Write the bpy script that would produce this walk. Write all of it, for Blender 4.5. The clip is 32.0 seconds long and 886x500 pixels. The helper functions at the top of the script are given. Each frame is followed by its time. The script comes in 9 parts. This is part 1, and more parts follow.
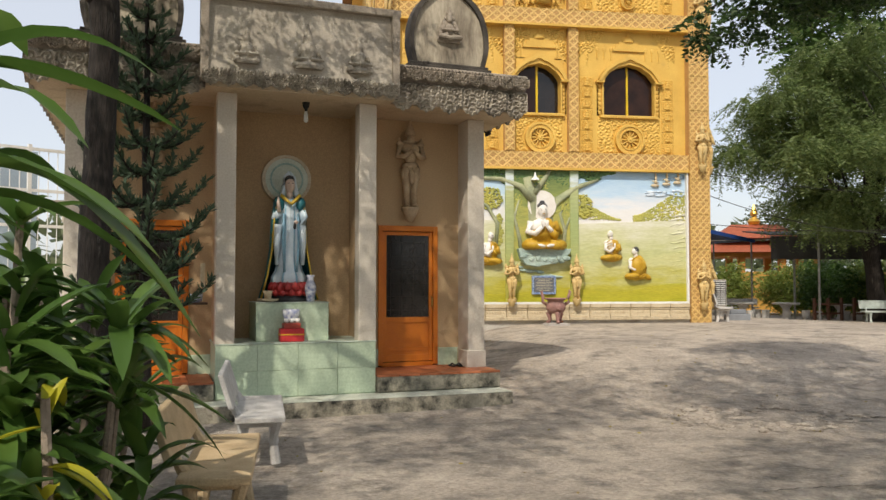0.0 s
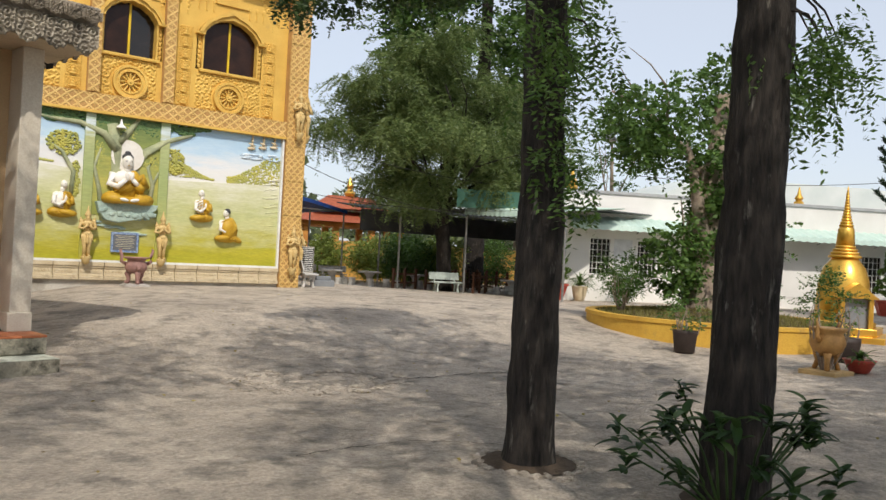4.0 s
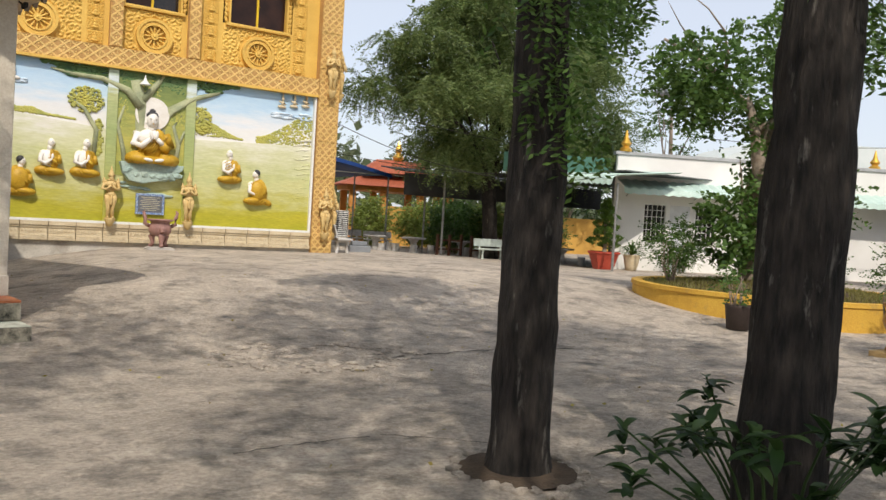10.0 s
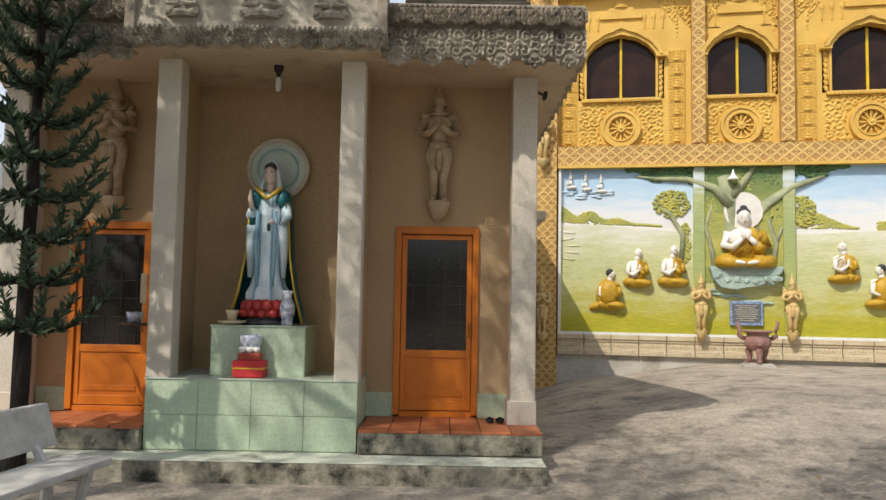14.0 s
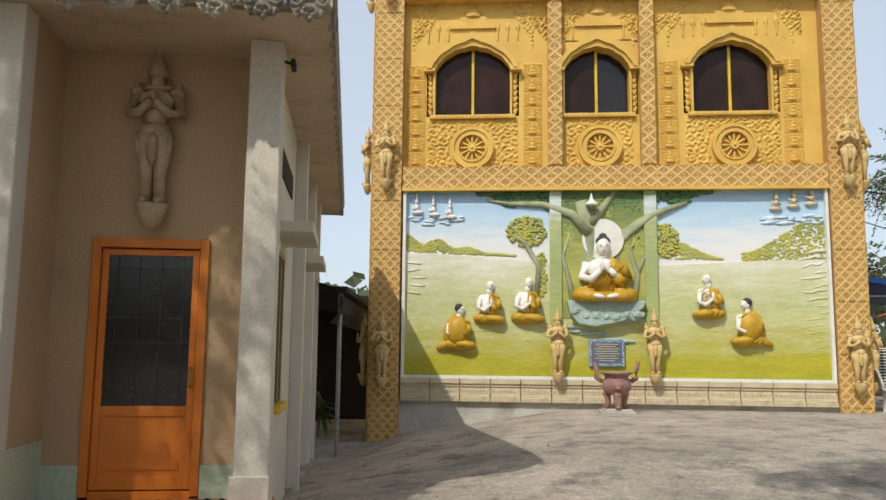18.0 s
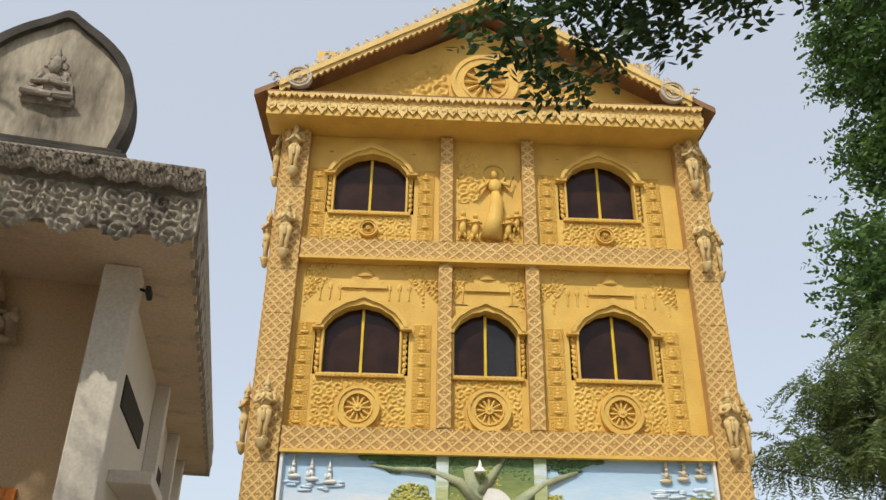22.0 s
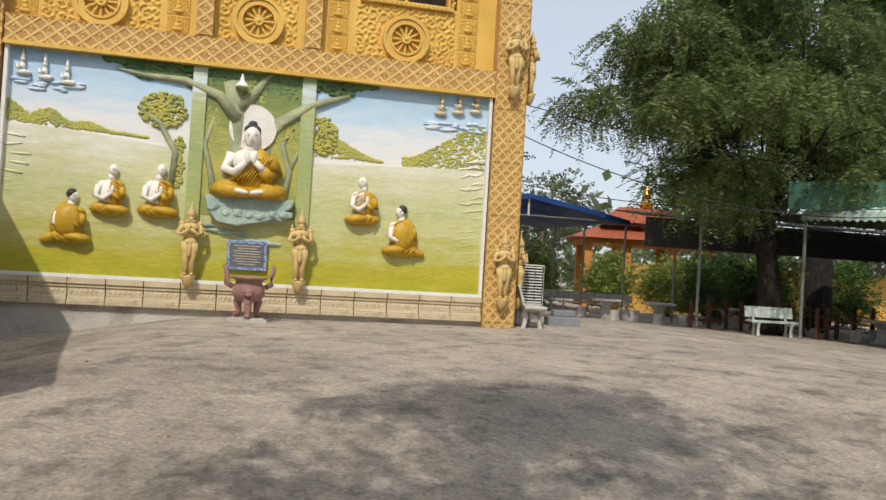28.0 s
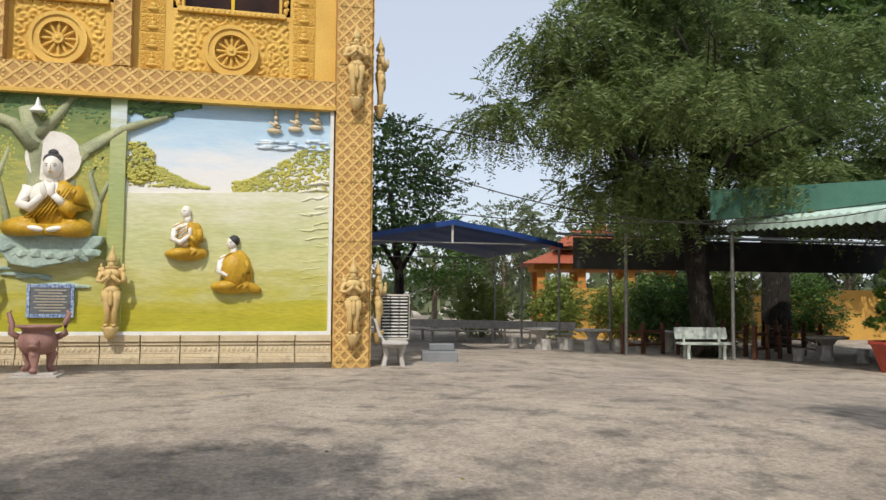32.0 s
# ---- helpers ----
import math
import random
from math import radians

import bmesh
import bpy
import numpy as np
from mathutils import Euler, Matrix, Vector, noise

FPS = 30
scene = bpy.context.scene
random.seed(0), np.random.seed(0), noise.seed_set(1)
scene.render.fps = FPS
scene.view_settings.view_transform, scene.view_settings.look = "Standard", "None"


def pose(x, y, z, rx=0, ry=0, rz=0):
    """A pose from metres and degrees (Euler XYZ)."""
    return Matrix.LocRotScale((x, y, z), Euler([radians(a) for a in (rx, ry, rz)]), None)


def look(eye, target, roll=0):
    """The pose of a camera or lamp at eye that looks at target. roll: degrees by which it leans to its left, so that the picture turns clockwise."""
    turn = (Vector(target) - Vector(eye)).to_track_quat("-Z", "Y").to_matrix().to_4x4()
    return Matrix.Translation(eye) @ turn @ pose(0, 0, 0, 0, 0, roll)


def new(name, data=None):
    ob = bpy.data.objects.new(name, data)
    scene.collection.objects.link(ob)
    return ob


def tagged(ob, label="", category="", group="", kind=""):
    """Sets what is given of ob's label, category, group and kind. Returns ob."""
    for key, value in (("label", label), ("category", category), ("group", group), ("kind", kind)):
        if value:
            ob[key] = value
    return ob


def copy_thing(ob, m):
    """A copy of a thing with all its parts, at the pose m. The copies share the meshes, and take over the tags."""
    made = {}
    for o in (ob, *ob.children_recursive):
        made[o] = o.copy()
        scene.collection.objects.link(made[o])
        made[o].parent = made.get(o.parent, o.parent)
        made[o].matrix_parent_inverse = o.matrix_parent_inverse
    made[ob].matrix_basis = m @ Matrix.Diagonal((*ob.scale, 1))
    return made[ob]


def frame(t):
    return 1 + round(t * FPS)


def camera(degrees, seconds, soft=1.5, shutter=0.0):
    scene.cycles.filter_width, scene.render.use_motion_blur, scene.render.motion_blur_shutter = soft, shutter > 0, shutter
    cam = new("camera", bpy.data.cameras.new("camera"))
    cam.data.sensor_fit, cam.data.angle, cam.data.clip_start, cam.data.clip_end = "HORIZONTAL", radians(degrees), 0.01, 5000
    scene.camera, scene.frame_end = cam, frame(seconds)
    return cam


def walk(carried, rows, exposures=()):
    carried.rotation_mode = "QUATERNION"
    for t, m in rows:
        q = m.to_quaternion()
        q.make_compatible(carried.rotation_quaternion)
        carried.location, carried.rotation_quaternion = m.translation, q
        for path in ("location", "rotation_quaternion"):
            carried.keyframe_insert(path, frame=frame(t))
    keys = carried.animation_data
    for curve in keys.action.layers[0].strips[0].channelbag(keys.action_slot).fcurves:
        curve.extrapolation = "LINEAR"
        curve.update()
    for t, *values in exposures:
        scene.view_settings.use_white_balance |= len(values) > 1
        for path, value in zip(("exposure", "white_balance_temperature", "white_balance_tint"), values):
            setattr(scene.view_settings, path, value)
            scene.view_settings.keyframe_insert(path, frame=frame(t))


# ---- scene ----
cam = camera(58.4, 32.0)
PATH = [
    (0, (0.666, 0.628, 1.676), (0.971, 2.603, 1.757), -0.0),
    (0.5, (0.837, 0.66, 1.635), (1.151, 2.634, 1.718), 0.4),
    (1, (1.082, 0.699, 1.679), (1.376, 2.676, 1.757), 0.5),
    (1.5, (1.176, 0.701, 1.686), (1.56, 2.663, 1.756), 0.4),
    (2, (1.189, 0.754, 1.686), (1.844, 2.643, 1.751), 2.1),
    (2.5, (1.208, 0.814, 1.668), (1.914, 2.684, 1.73), 2.7),
    (3, (1.221, 0.811, 1.673), (2.027, 2.64, 1.73), 3.1),
    (3.5, (1.221, 0.782, 1.679), (2.252, 2.496, 1.712), 3.2),
    (5.5, (1.069, 0.542, 1.766), (2.465, 1.974, 1.769), 2.8),
    (6, (1.106, 0.52, 1.779), (2.566, 1.887, 1.788), 3.4),
    (6.5, (1.074, 0.511, 1.771), (2.595, 1.81, 1.786), 3.7),
    (7, (1.101, 0.559, 1.757), (2.632, 1.846, 1.753), 3.7),
    (7.5, (1.287, 0.64, 1.744), (2.802, 1.946, 1.737), 3.1),
    (8, (1.511, 0.748, 1.767), (2.926, 2.161, 1.75), 3.0),
    (8.5, (1.697, 0.878, 1.732), (3.098, 2.305, 1.711), 3.4),
    (9, (1.885, 1.042, 1.71), (3.279, 2.476, 1.683), 4.7),
    (9.5, (2.121, 1.199, 1.674), (3.446, 2.696, 1.608), 4.2),
    (10, (2.469, 1.433, 1.654), (3.545, 3.117, 1.578), 3.5),
    (10.5, (2.681, 1.71, 1.618), (3.694, 3.432, 1.535), 3.2),
    (11, (2.896, 2.002, 1.625), (3.659, 3.849, 1.527), 1.8),
    (11.5, (3.137, 2.32, 1.581), (3.544, 4.276, 1.499), 1.2),
    (12, (3.296, 2.64, 1.604), (3.287, 4.638, 1.513), 1.1),
    (12.5, (3.451, 3.012, 1.618), (3.293, 5.005, 1.624), 0.3),
    (13, (3.659, 3.328, 1.617), (3.38, 5.308, 1.665), -0.2),
    (13.5, (3.851, 3.688, 1.642), (3.455, 5.645, 1.761), 0.7),
    (14, (4.008, 4.063, 1.639), (3.607, 6.017, 1.78), 1.0),
    (14.5, (4.251, 4.417, 1.649), (3.824, 6.363, 1.817), 1.1),
    (16.5, (4.783, 5.708, 1.67), (4.283, 7.627, 1.935), 1.3),
    (17, (4.847, 5.999, 1.64), (4.376, 7.924, 1.905), 1.6),
    (17.5, (5.001, 6.259, 1.662), (4.781, 8.228, 1.93), 0.7),
    (18, (5.205, 6.564, 1.633), (5.035, 8.541, 1.881), 0.6),
    (18.5, (5.377, 6.816, 1.594), (5.257, 8.8, 1.808), 0.7),
    (19, (5.385, 7.081, 1.543), (5.471, 9.059, 1.825), 0.3),
    (19.5, (5.377, 7.145, 1.52), (5.477, 9.097, 1.944), -0.3),
    (19.8, (5.379, 7.168, 1.523), (5.469, 9.102, 2.022), -0.4),
    (20, (5.385, 7.156, 1.523), (5.466, 9.081, 2.058), -0.5),
    (20.5, (5.417, 7.131, 1.552), (5.475, 9.029, 2.178), -0.1),
    (21, (5.424, 7.126, 1.555), (5.466, 8.984, 2.294), 0.6),
    (21.5, (5.433, 7.115, 1.555), (5.46, 8.948, 2.354), 1.4),
    (22, (5.433, 7.128, 1.566), (5.507, 8.915, 2.46), 0.8),
    (22.5, (5.435, 7.114, 1.563), (5.534, 8.876, 2.504), 0.4),
    (23, (5.43, 7.119, 1.568), (5.516, 8.849, 2.569), 0.7),
    (23.5, (5.433, 7.126, 1.575), (5.5, 8.834, 2.614), 0.8),
    (24, (5.456, 7.116, 1.571), (5.52, 8.815, 2.624), 2.1),
    (24.5, (5.487, 7.126, 1.56), (5.666, 8.83, 2.593), 2.4),
    (25, (5.475, 7.256, 1.589), (5.806, 8.981, 2.547), 2.0),
    (25.5, (5.588, 7.449, 1.628), (6.158, 9.204, 2.399), 0.8),
    (25.6, (5.61, 7.47, 1.629), (6.184, 9.256, 2.322), 0.7),
    (25.7, (5.639, 7.5, 1.63), (6.196, 9.319, 2.248), 1.4),
    (26, (5.767, 7.64, 1.646), (6.232, 9.535, 2.085), 2.9),
    (26.5, (6.093, 7.851, 1.686), (6.437, 9.814, 1.86), 3.4),
    (28.5, (7.625, 8.274, 1.607), (8.255, 10.172, 1.637), 3.0),
    (29, (7.993, 8.387, 1.583), (8.799, 10.217, 1.621), 2.6),
    (29.5, (8.376, 8.562, 1.609), (9.16, 10.402, 1.63), 2.3),
    (30, (8.756, 8.677, 1.601), (9.52, 10.525, 1.636), 2.3),
    (30.5, (9.11, 8.853, 1.633), (9.86, 10.706, 1.694), 0.4),
    (31, (9.549, 8.972, 1.664), (10.244, 10.843, 1.791), -0.2),
    (31.5, (9.953, 9.078, 1.618), (10.541, 10.986, 1.747), -0.0),
    (32, (10.417, 9.218, 1.638), (10.877, 11.16, 1.766), 0.4),
]
TINT = [(0, 0.02, 6800, 11), (3, -0.02, 6550, 10), (6, 0.0, 6550, 11), (9, 0.08, 6600, 12), (11, 0.0, 6600, 11), (12, 0.0, 6650, 11), (14, 0.06, 6500, 10), (17, -0.08, 6350, 7), (20, -0.10, 6350, 7), (21.5, -0.10, 6400, 8), (23, -0.12, 6550, 9),
        (24, -0.18, 6600, 10), (25, -0.18, 6850, 11), (26, -0.20, 7250, 12), (26.5, -0.19, 7200, 12), (28.5, -0.12, 6400, 9), (30, -0.1, 6350, 9), (32, -0.08, 6450, 10)]
walk(cam, [(t, look(e, a, r)) for t, e, a, r in PATH], TINT)

# ---- daylight ----
SUN = Vector((-0.40, -0.82, 1.0)).normalized()
world = bpy.data.worlds.new("sky")
scene.world = world
world.use_nodes = True
wn = world.node_tree.nodes
wl = world.node_tree.links
wn.clear()
sky = wn.new("ShaderNodeTexSky")
sky.sky_type = 'NISHITA'
sky.sun_disc = False
sky.sun_elevation = math.asin(SUN.z)
sky.sun_rotation = math.atan2(SUN.x, SUN.y)
sky.air_density = 1.0
sky.dust_density = 2.0
sky.ozone_density = 1.0
sky.altitude = 0
bg = wn.new("ShaderNodeBackground")
bg.inputs["Strength"].default_value = 0.13
haze = wn.new("ShaderNodeMix")
haze.data_type = 'RGBA'
haze.inputs["Factor"].default_value = 0.55
haze.inputs[7].default_value = (7.6, 8.0, 8.7, 1)
wo = wn.new("ShaderNodeOutputWorld")
wl.new(sky.outputs[0], haze.inputs[6])
wl.new(haze.outputs[2], bg.inputs[0])
wl.new(bg.outputs[0], wo.inputs[0])
sun_data = bpy.data.lights.new("sun", 'SUN')
sun_data.energy = 3.2
sun_data.angle = radians(0.6)
sun_data.color = (1.0, 0.93, 0.82)
sun = new("sun", sun_data)
sun.matrix_world = look(SUN * 60, (0, 0, 0))

# ---- materials ----
MATS = {}


def mat(name, c1, c2=None, rough=0.7, metal=0.0, scale=3.0, fine=40.0, bump=0.15, spec=0.4, stain=None, stain_at=0.62, stain_scale=1.2, trans=0.0, vary=0.0, stretch=0.0):
    """A two-scale procedural surface: broad mottling from c1 to c2, fine grain, relief, and optional stains."""
    if name in MATS:
        return MATS[name]
    m = bpy.data.materials.new(name)
    MATS[name] = m
    m.use_nodes = True
    n, l = m.node_tree.nodes, m.node_tree.links
    b = n["Principled BSDF"]
    c2 = c2 or tuple(v * 0.78 for v in c1)
    tc = n.new("ShaderNodeTexCoord")
    big = n.new("ShaderNodeTexNoise")
    big.inputs["Scale"].default_value = scale
    big.inputs["Detail"].default_value = 5
    small = n.new("ShaderNodeTexNoise")
    small.inputs["Scale"].default_value = fine
    small.inputs["Detail"].default_value = 4
    place = tc.outputs["Object"]
    if stretch:
        mp_ = n.new("ShaderNodeMapping")
        mp_.inputs["Scale"].default_value = (1, 1, stretch)
        l.new(place, mp_.inputs["Vector"])
        place = mp_.outputs[0]
    for t in (big, small):
        l.new(place, t.inputs["Vector"])
    ramp = n.new("ShaderNodeValToRGB")
    ramp.color_ramp.elements[0].position, ramp.color_ramp.elements[1].position = 0.32, 0.68
    ramp.color_ramp.elements[0].color, ramp.color_ramp.elements[1].color = (*c2, 1), (*c1, 1)
    l.new(big.outputs["Fac"], ramp.inputs[0])
    grain = n.new("ShaderNodeMix")
    grain.data_type, grain.blend_type = 'RGBA', 'OVERLAY'
    grain.inputs["Factor"].default_value = 0.35
    l.new(ramp.outputs[0], grain.inputs[6])
    l.new(small.outputs["Fac"], grain.inputs[7])
    col = grain.outputs[2]
    if stain:
        st = n.new("ShaderNodeTexNoise")
        st.inputs["Scale"].default_value, st.inputs["Detail"].default_value, st.inputs["Roughness"].default_value = stain_scale, 8, 0.68
        l.new(place, st.inputs["Vector"])
        sr = n.new("ShaderNodeValToRGB")
        sr.color_ramp.elements[0].position, sr.color_ramp.elements[1].position = stain_at - 0.1, stain_at + 0.1
        l.new(st.outputs["Fac"], sr.inputs[0])
        sm = n.new("ShaderNodeMix")
        sm.data_type = 'RGBA'
        l.new(sr.outputs[0], sm.inputs["Factor"])
        l.new(col, sm.inputs[6])
        sm.inputs[7].default_value = (*stain, 1)
        col = sm.outputs[2]
    if vary:
        oi = n.new("ShaderNodeObjectInfo")
        isl = n.new("ShaderNodeNewGeometry")
        add = n.new("ShaderNodeMath")
        add.operation = 'ADD'
        l.new(oi.outputs["Random"], add.inputs[0])
        l.new(isl.outputs["Random Per Island"], add.inputs[1])
        fr = n.new("ShaderNodeMath")
        fr.operation = 'FRACT'
        l.new(add.outputs[0], fr.inputs[0])
        mr = n.new("ShaderNodeMapRange")
        mr.inputs["To Min"].default_value, mr.inputs["To Max"].default_value = 1 - vary, 1 + vary
        l.new(fr.outputs[0], mr.inputs["Value"])
        hs = n.new("ShaderNodeHueSaturation")
        l.new(mr.outputs[0], hs.inputs["Value"])
        l.new(col, hs.inputs["Color"])
        col = hs.outputs[0]
    l.new(col, b.inputs["Base Color"])
    b.inputs["Roughness"].default_value = rough
    b.inputs["Metallic"].default_value = metal
    b.inputs["Specular IOR Level"].default_value = spec
    if trans:
        b.inputs["Transmission Weight"].default_value = trans
    if bump:
        bp = n.new("ShaderNodeBump")
        bp.inputs["Strength"].default_value = bump
        bp.inputs["Distance"].default_value = 0.02
        l.new(small.outputs["Fac"], bp.inputs["Height"])
        l.new(bp.outputs[0], b.inputs["Normal"])
    return m


def leafmat(name, c1, c2, rough=0.45, back=0.35):
    """Leaves: varied from leaf to leaf, glossy, letting some light through."""
    if name in MATS:
        return MATS[name]
    m = bpy.data.materials.new(name)
    MATS[name] = m
    m.use_nodes = True
    n, l = m.node_tree.nodes, m.node_tree.links
    b = n["Principled BSDF"]
    isl = n.new("ShaderNodeNewGeometry")
    ramp = n.new("ShaderNodeValToRGB")
    ramp.color_ramp.elements[0].color, ramp.color_ramp.elements[1].color = (*c1, 1), (*c2, 1)
    l.new(isl.outputs["Random Per Island"], ramp.inputs[0])
    tc = n.new("ShaderNodeTexCoord")
    big = n.new("ShaderNodeTexNoise")
    big.inputs["Scale"].default_value = 1.1
    l.new(tc.outputs["Object"], big.inputs["Vector"])
    mx = n.new("ShaderNodeMix")
    mx.data_type, mx.blend_type = 'RGBA', 'OVERLAY'
    mx.inputs["Factor"].default_value = 0.4
    l.new(ramp.outputs[0], mx.inputs[6])
    l.new(big.outputs["Fac"], mx.inputs[7])
    l.new(mx.outputs[2], b.inputs["Base Color"])
    b.inputs["Roughness"].default_value = rough
    b.inputs["Specular IOR Level"].default_value = 0.35
    tr = n.new("ShaderNodeBsdfTranslucent")
    l.new(mx.outputs[2], tr.inputs["Color"])
    ms = n.new("ShaderNodeMixShader")
    ms.inputs[0].default_value = back
    l.new(b.outputs[0], ms.inputs[1])
    l.new(tr.outputs[0], ms.inputs[2])
    l.new(ms.outputs[0], n["Material Output"].inputs["Surface"])
    return m


M_CONC = mat("ground_concrete", (0.575, 0.495, 0.405), (0.385, 0.332, 0.275), rough=0.92, scale=0.7, fine=22, bump=0.9, stain=(0.17, 0.155, 0.135), stain_at=0.60, stain_scale=1.9)
def roughen(m, scale, strength, depth, tone):
    """Add a coarse broken relief and tone to a surface."""
    n, l = m.node_tree.nodes, m.node_tree.links
    b = n["Principled BSDF"]
    tc = n.new("ShaderNodeTexCoord")
    t = n.new("ShaderNodeTexNoise")
    t.inputs["Scale"].default_value, t.inputs["Detail"].default_value, t.inputs["Roughness"].default_value = scale, 10, 0.72
    l.new(tc.outputs["Object"], t.inputs["Vector"])
    col = b.inputs["Base Color"].links[0].from_socket
    mx = n.new("ShaderNodeMix")
    mx.data_type, mx.blend_type = 'RGBA', 'OVERLAY'
    mx.inputs["Factor"].default_value = tone
    l.new(col, mx.inputs[6])
    l.new(t.outputs["Fac"], mx.inputs[7])
    l.new(mx.outputs[2], b.inputs["Base Color"])
    bp = n.new("ShaderNodeBump")
    bp.inputs["Strength"].default_value, bp.inputs["Distance"].default_value = strength, depth
    l.new(t.outputs["Fac"], bp.inputs["Height"])
    old = b.inputs["Normal"].links[0].from_socket
    l.new(old, bp.inputs["Normal"])
    l.new(bp.outputs[0], b.inputs["Normal"])


roughen(M_CONC, 5.5, 1.0, 0.06, 0.6)
roughen(M_CONC, 34.0, 0.8, 0.015, 0.55)
M_CREAM = mat("cream_plaster", (0.50, 0.355, 0.205), (0.43, 0.30, 0.17), rough=0.85, scale=0.8, fine=60, bump=0.12, stain=(0.32, 0.215, 0.115), stain_at=0.68)
M_COL = mat("column_paint", (0.66, 0.60, 0.50), (0.58, 0.52, 0.43), rough=0.75, scale=1.2, fine=50, bump=0.1, stain=(0.5, 0.45, 0.36), stain_at=0.74)
M_WHITE = mat("white_render", (0.80, 0.79, 0.76), (0.70, 0.69, 0.66), rough=0.85, scale=0.7, bump=0.12, stain=(0.55, 0.53, 0.48), stain_at=0.72)
M_GREEN = mat("green_tile", (0.50, 0.60, 0.44), (0.42, 0.52, 0.38), rough=0.38, scale=1.6, fine=30, bump=0.06, vary=0.06)
M_OCHRE = mat("ochre_paint", (0.73, 0.472, 0.105), (0.61, 0.372, 0.075), rough=0.62, scale=1.4, fine=35, bump=0.25, stain=(0.47, 0.29, 0.085), stain_at=0.70, stain_scale=2.2)
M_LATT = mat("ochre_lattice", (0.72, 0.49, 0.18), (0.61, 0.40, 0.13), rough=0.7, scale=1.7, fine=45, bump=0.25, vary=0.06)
# darker, browner tone for the recessed ground behind the raised lattice strips
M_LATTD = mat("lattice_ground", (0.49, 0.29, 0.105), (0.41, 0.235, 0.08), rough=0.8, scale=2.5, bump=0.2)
M_CREAMSTONE = mat("cream_stone", (0.70, 0.60, 0.42), (0.58, 0.47, 0.30), rough=0.75, scale=2.2, fine=50, bump=0.25)
M_FIG = mat("figure_stone", (0.66, 0.49, 0.22), (0.54, 0.37, 0.14), rough=0.7, scale=5, fine=50, bump=0.25)
M_ORANGE = mat("orange_door", (0.66, 0.20, 0.018), (0.55, 0.15, 0.012), rough=0.4, scale=2.5, fine=60, bump=0.06)
M_GLASSD = mat("dark_glass", (0.018, 0.014, 0.012), (0.012, 0.010, 0.009), rough=0.12, bump=0.0, spec=0.5)
M_PANE = mat("tinted_pane", (0.040, 0.018, 0.011), (0.020, 0.010, 0.007), rough=0.16, scale=2.2, bump=0.0, spec=0.22)
M_YELLOW = mat("yellow_bar", (0.75, 0.50, 0.02), rough=0.4, bump=0.03)
M_OLD = mat("weathered_ornament", (0.46, 0.40, 0.32), (0.26, 0.22, 0.175), rough=0.92, scale=3.0, fine=40, bump=0.4, stain=(0.07, 0.062, 0.055), stain_at=0.60, stain_scale=3.0)
M_MOSS = mat("mossy_concrete", (0.44, 0.40, 0.31), (0.28, 0.26, 0.20), rough=0.9, scale=2.2, fine=35, bump=0.4, stain=(0.035, 0.035, 0.028), stain_at=0.53, stain_scale=4.0)
M_TERRA = mat("terracotta_tile", (0.50, 0.17, 0.07), (0.38, 0.12, 0.05), rough=0.5, scale=3, bump=0.15, vary=0.08)
M_BARK = mat("dark_bark", (0.036, 0.029, 0.024), (0.008, 0.007, 0.006), rough=0.95, scale=24, fine=60, bump=1.0, stain=(0.24, 0.22, 0.19), stain_at=0.70, stain_scale=13, stretch=0.2)
M_BARKL = mat("pale_bark", (0.34, 0.28, 0.22), (0.20, 0.15, 0.11), rough=0.9, scale=5, fine=35, bump=0.7)
M_GOLD = mat("gold_paint", (0.85, 0.52, 0.10), (0.74, 0.42, 0.07), rough=0.30, metal=0.75, scale=3, bump=0.08)
M_GREY = mat("grey_stone", (0.24, 0.255, 0.27), (0.17, 0.18, 0.195), rough=0.8, scale=2, bump=0.25)
# near-black for black objects, and for recessed walls with shade in their colour
M_DARK = mat("black_and_shade", (0.03, 0.028, 0.026), (0.02, 0.018, 0.016), rough=0.9, bump=0.1)
M_ROOF = mat("pale_roof_sheet", (0.72, 0.76, 0.74), (0.62, 0.68, 0.66), rough=0.45, scale=1.2, bump=0.08)
M_ROOFG = mat("green_roof_sheet", (0.52, 0.66, 0.59), (0.42, 0.56, 0.50), rough=0.45, scale=1.5, bump=0.08)
M_STEEL = mat("galvanised_steel", (0.34, 0.34, 0.33), (0.24, 0.24, 0.23), rough=0.45, metal=0.6, scale=8, bump=0.1)
M_RED = mat("red_glaze", (0.46, 0.075, 0.045), (0.36, 0.05, 0.03), rough=0.4, scale=5, bump=0.1)
M_WHITEP = mat("white_paint", (0.80, 0.80, 0.77), (0.72, 0.72, 0.69), rough=0.45, scale=6, bump=0.05)
M_BENCH = mat("terrazzo_stone", (0.60, 0.585, 0.56), (0.46, 0.445, 0.42), rough=0.7, scale=6, fine=90, bump=0.2, stain=(0.3, 0.28, 0.25), stain_at=0.66, stain_scale=5)
M_SOIL = mat("soil", (0.10, 0.07, 0.045), (0.06, 0.042, 0.028), rough=0.95, scale=6, bump=0.7)
L_FEATHER = leafmat("feathery_leaf", (0.078, 0.128, 0.036), (0.205, 0.262, 0.09), back=0.42)
L_DARK = leafmat("dark_leaf", (0.020, 0.050, 0.014), (0.065, 0.115, 0.030))
L_BROAD = leafmat("broad_leaf", (0.045, 0.10, 0.02), (0.12, 0.21, 0.045))
L_LIGHT = leafmat("bright_leaf", (0.16, 0.22, 0.04), (0.30, 0.36, 0.09))
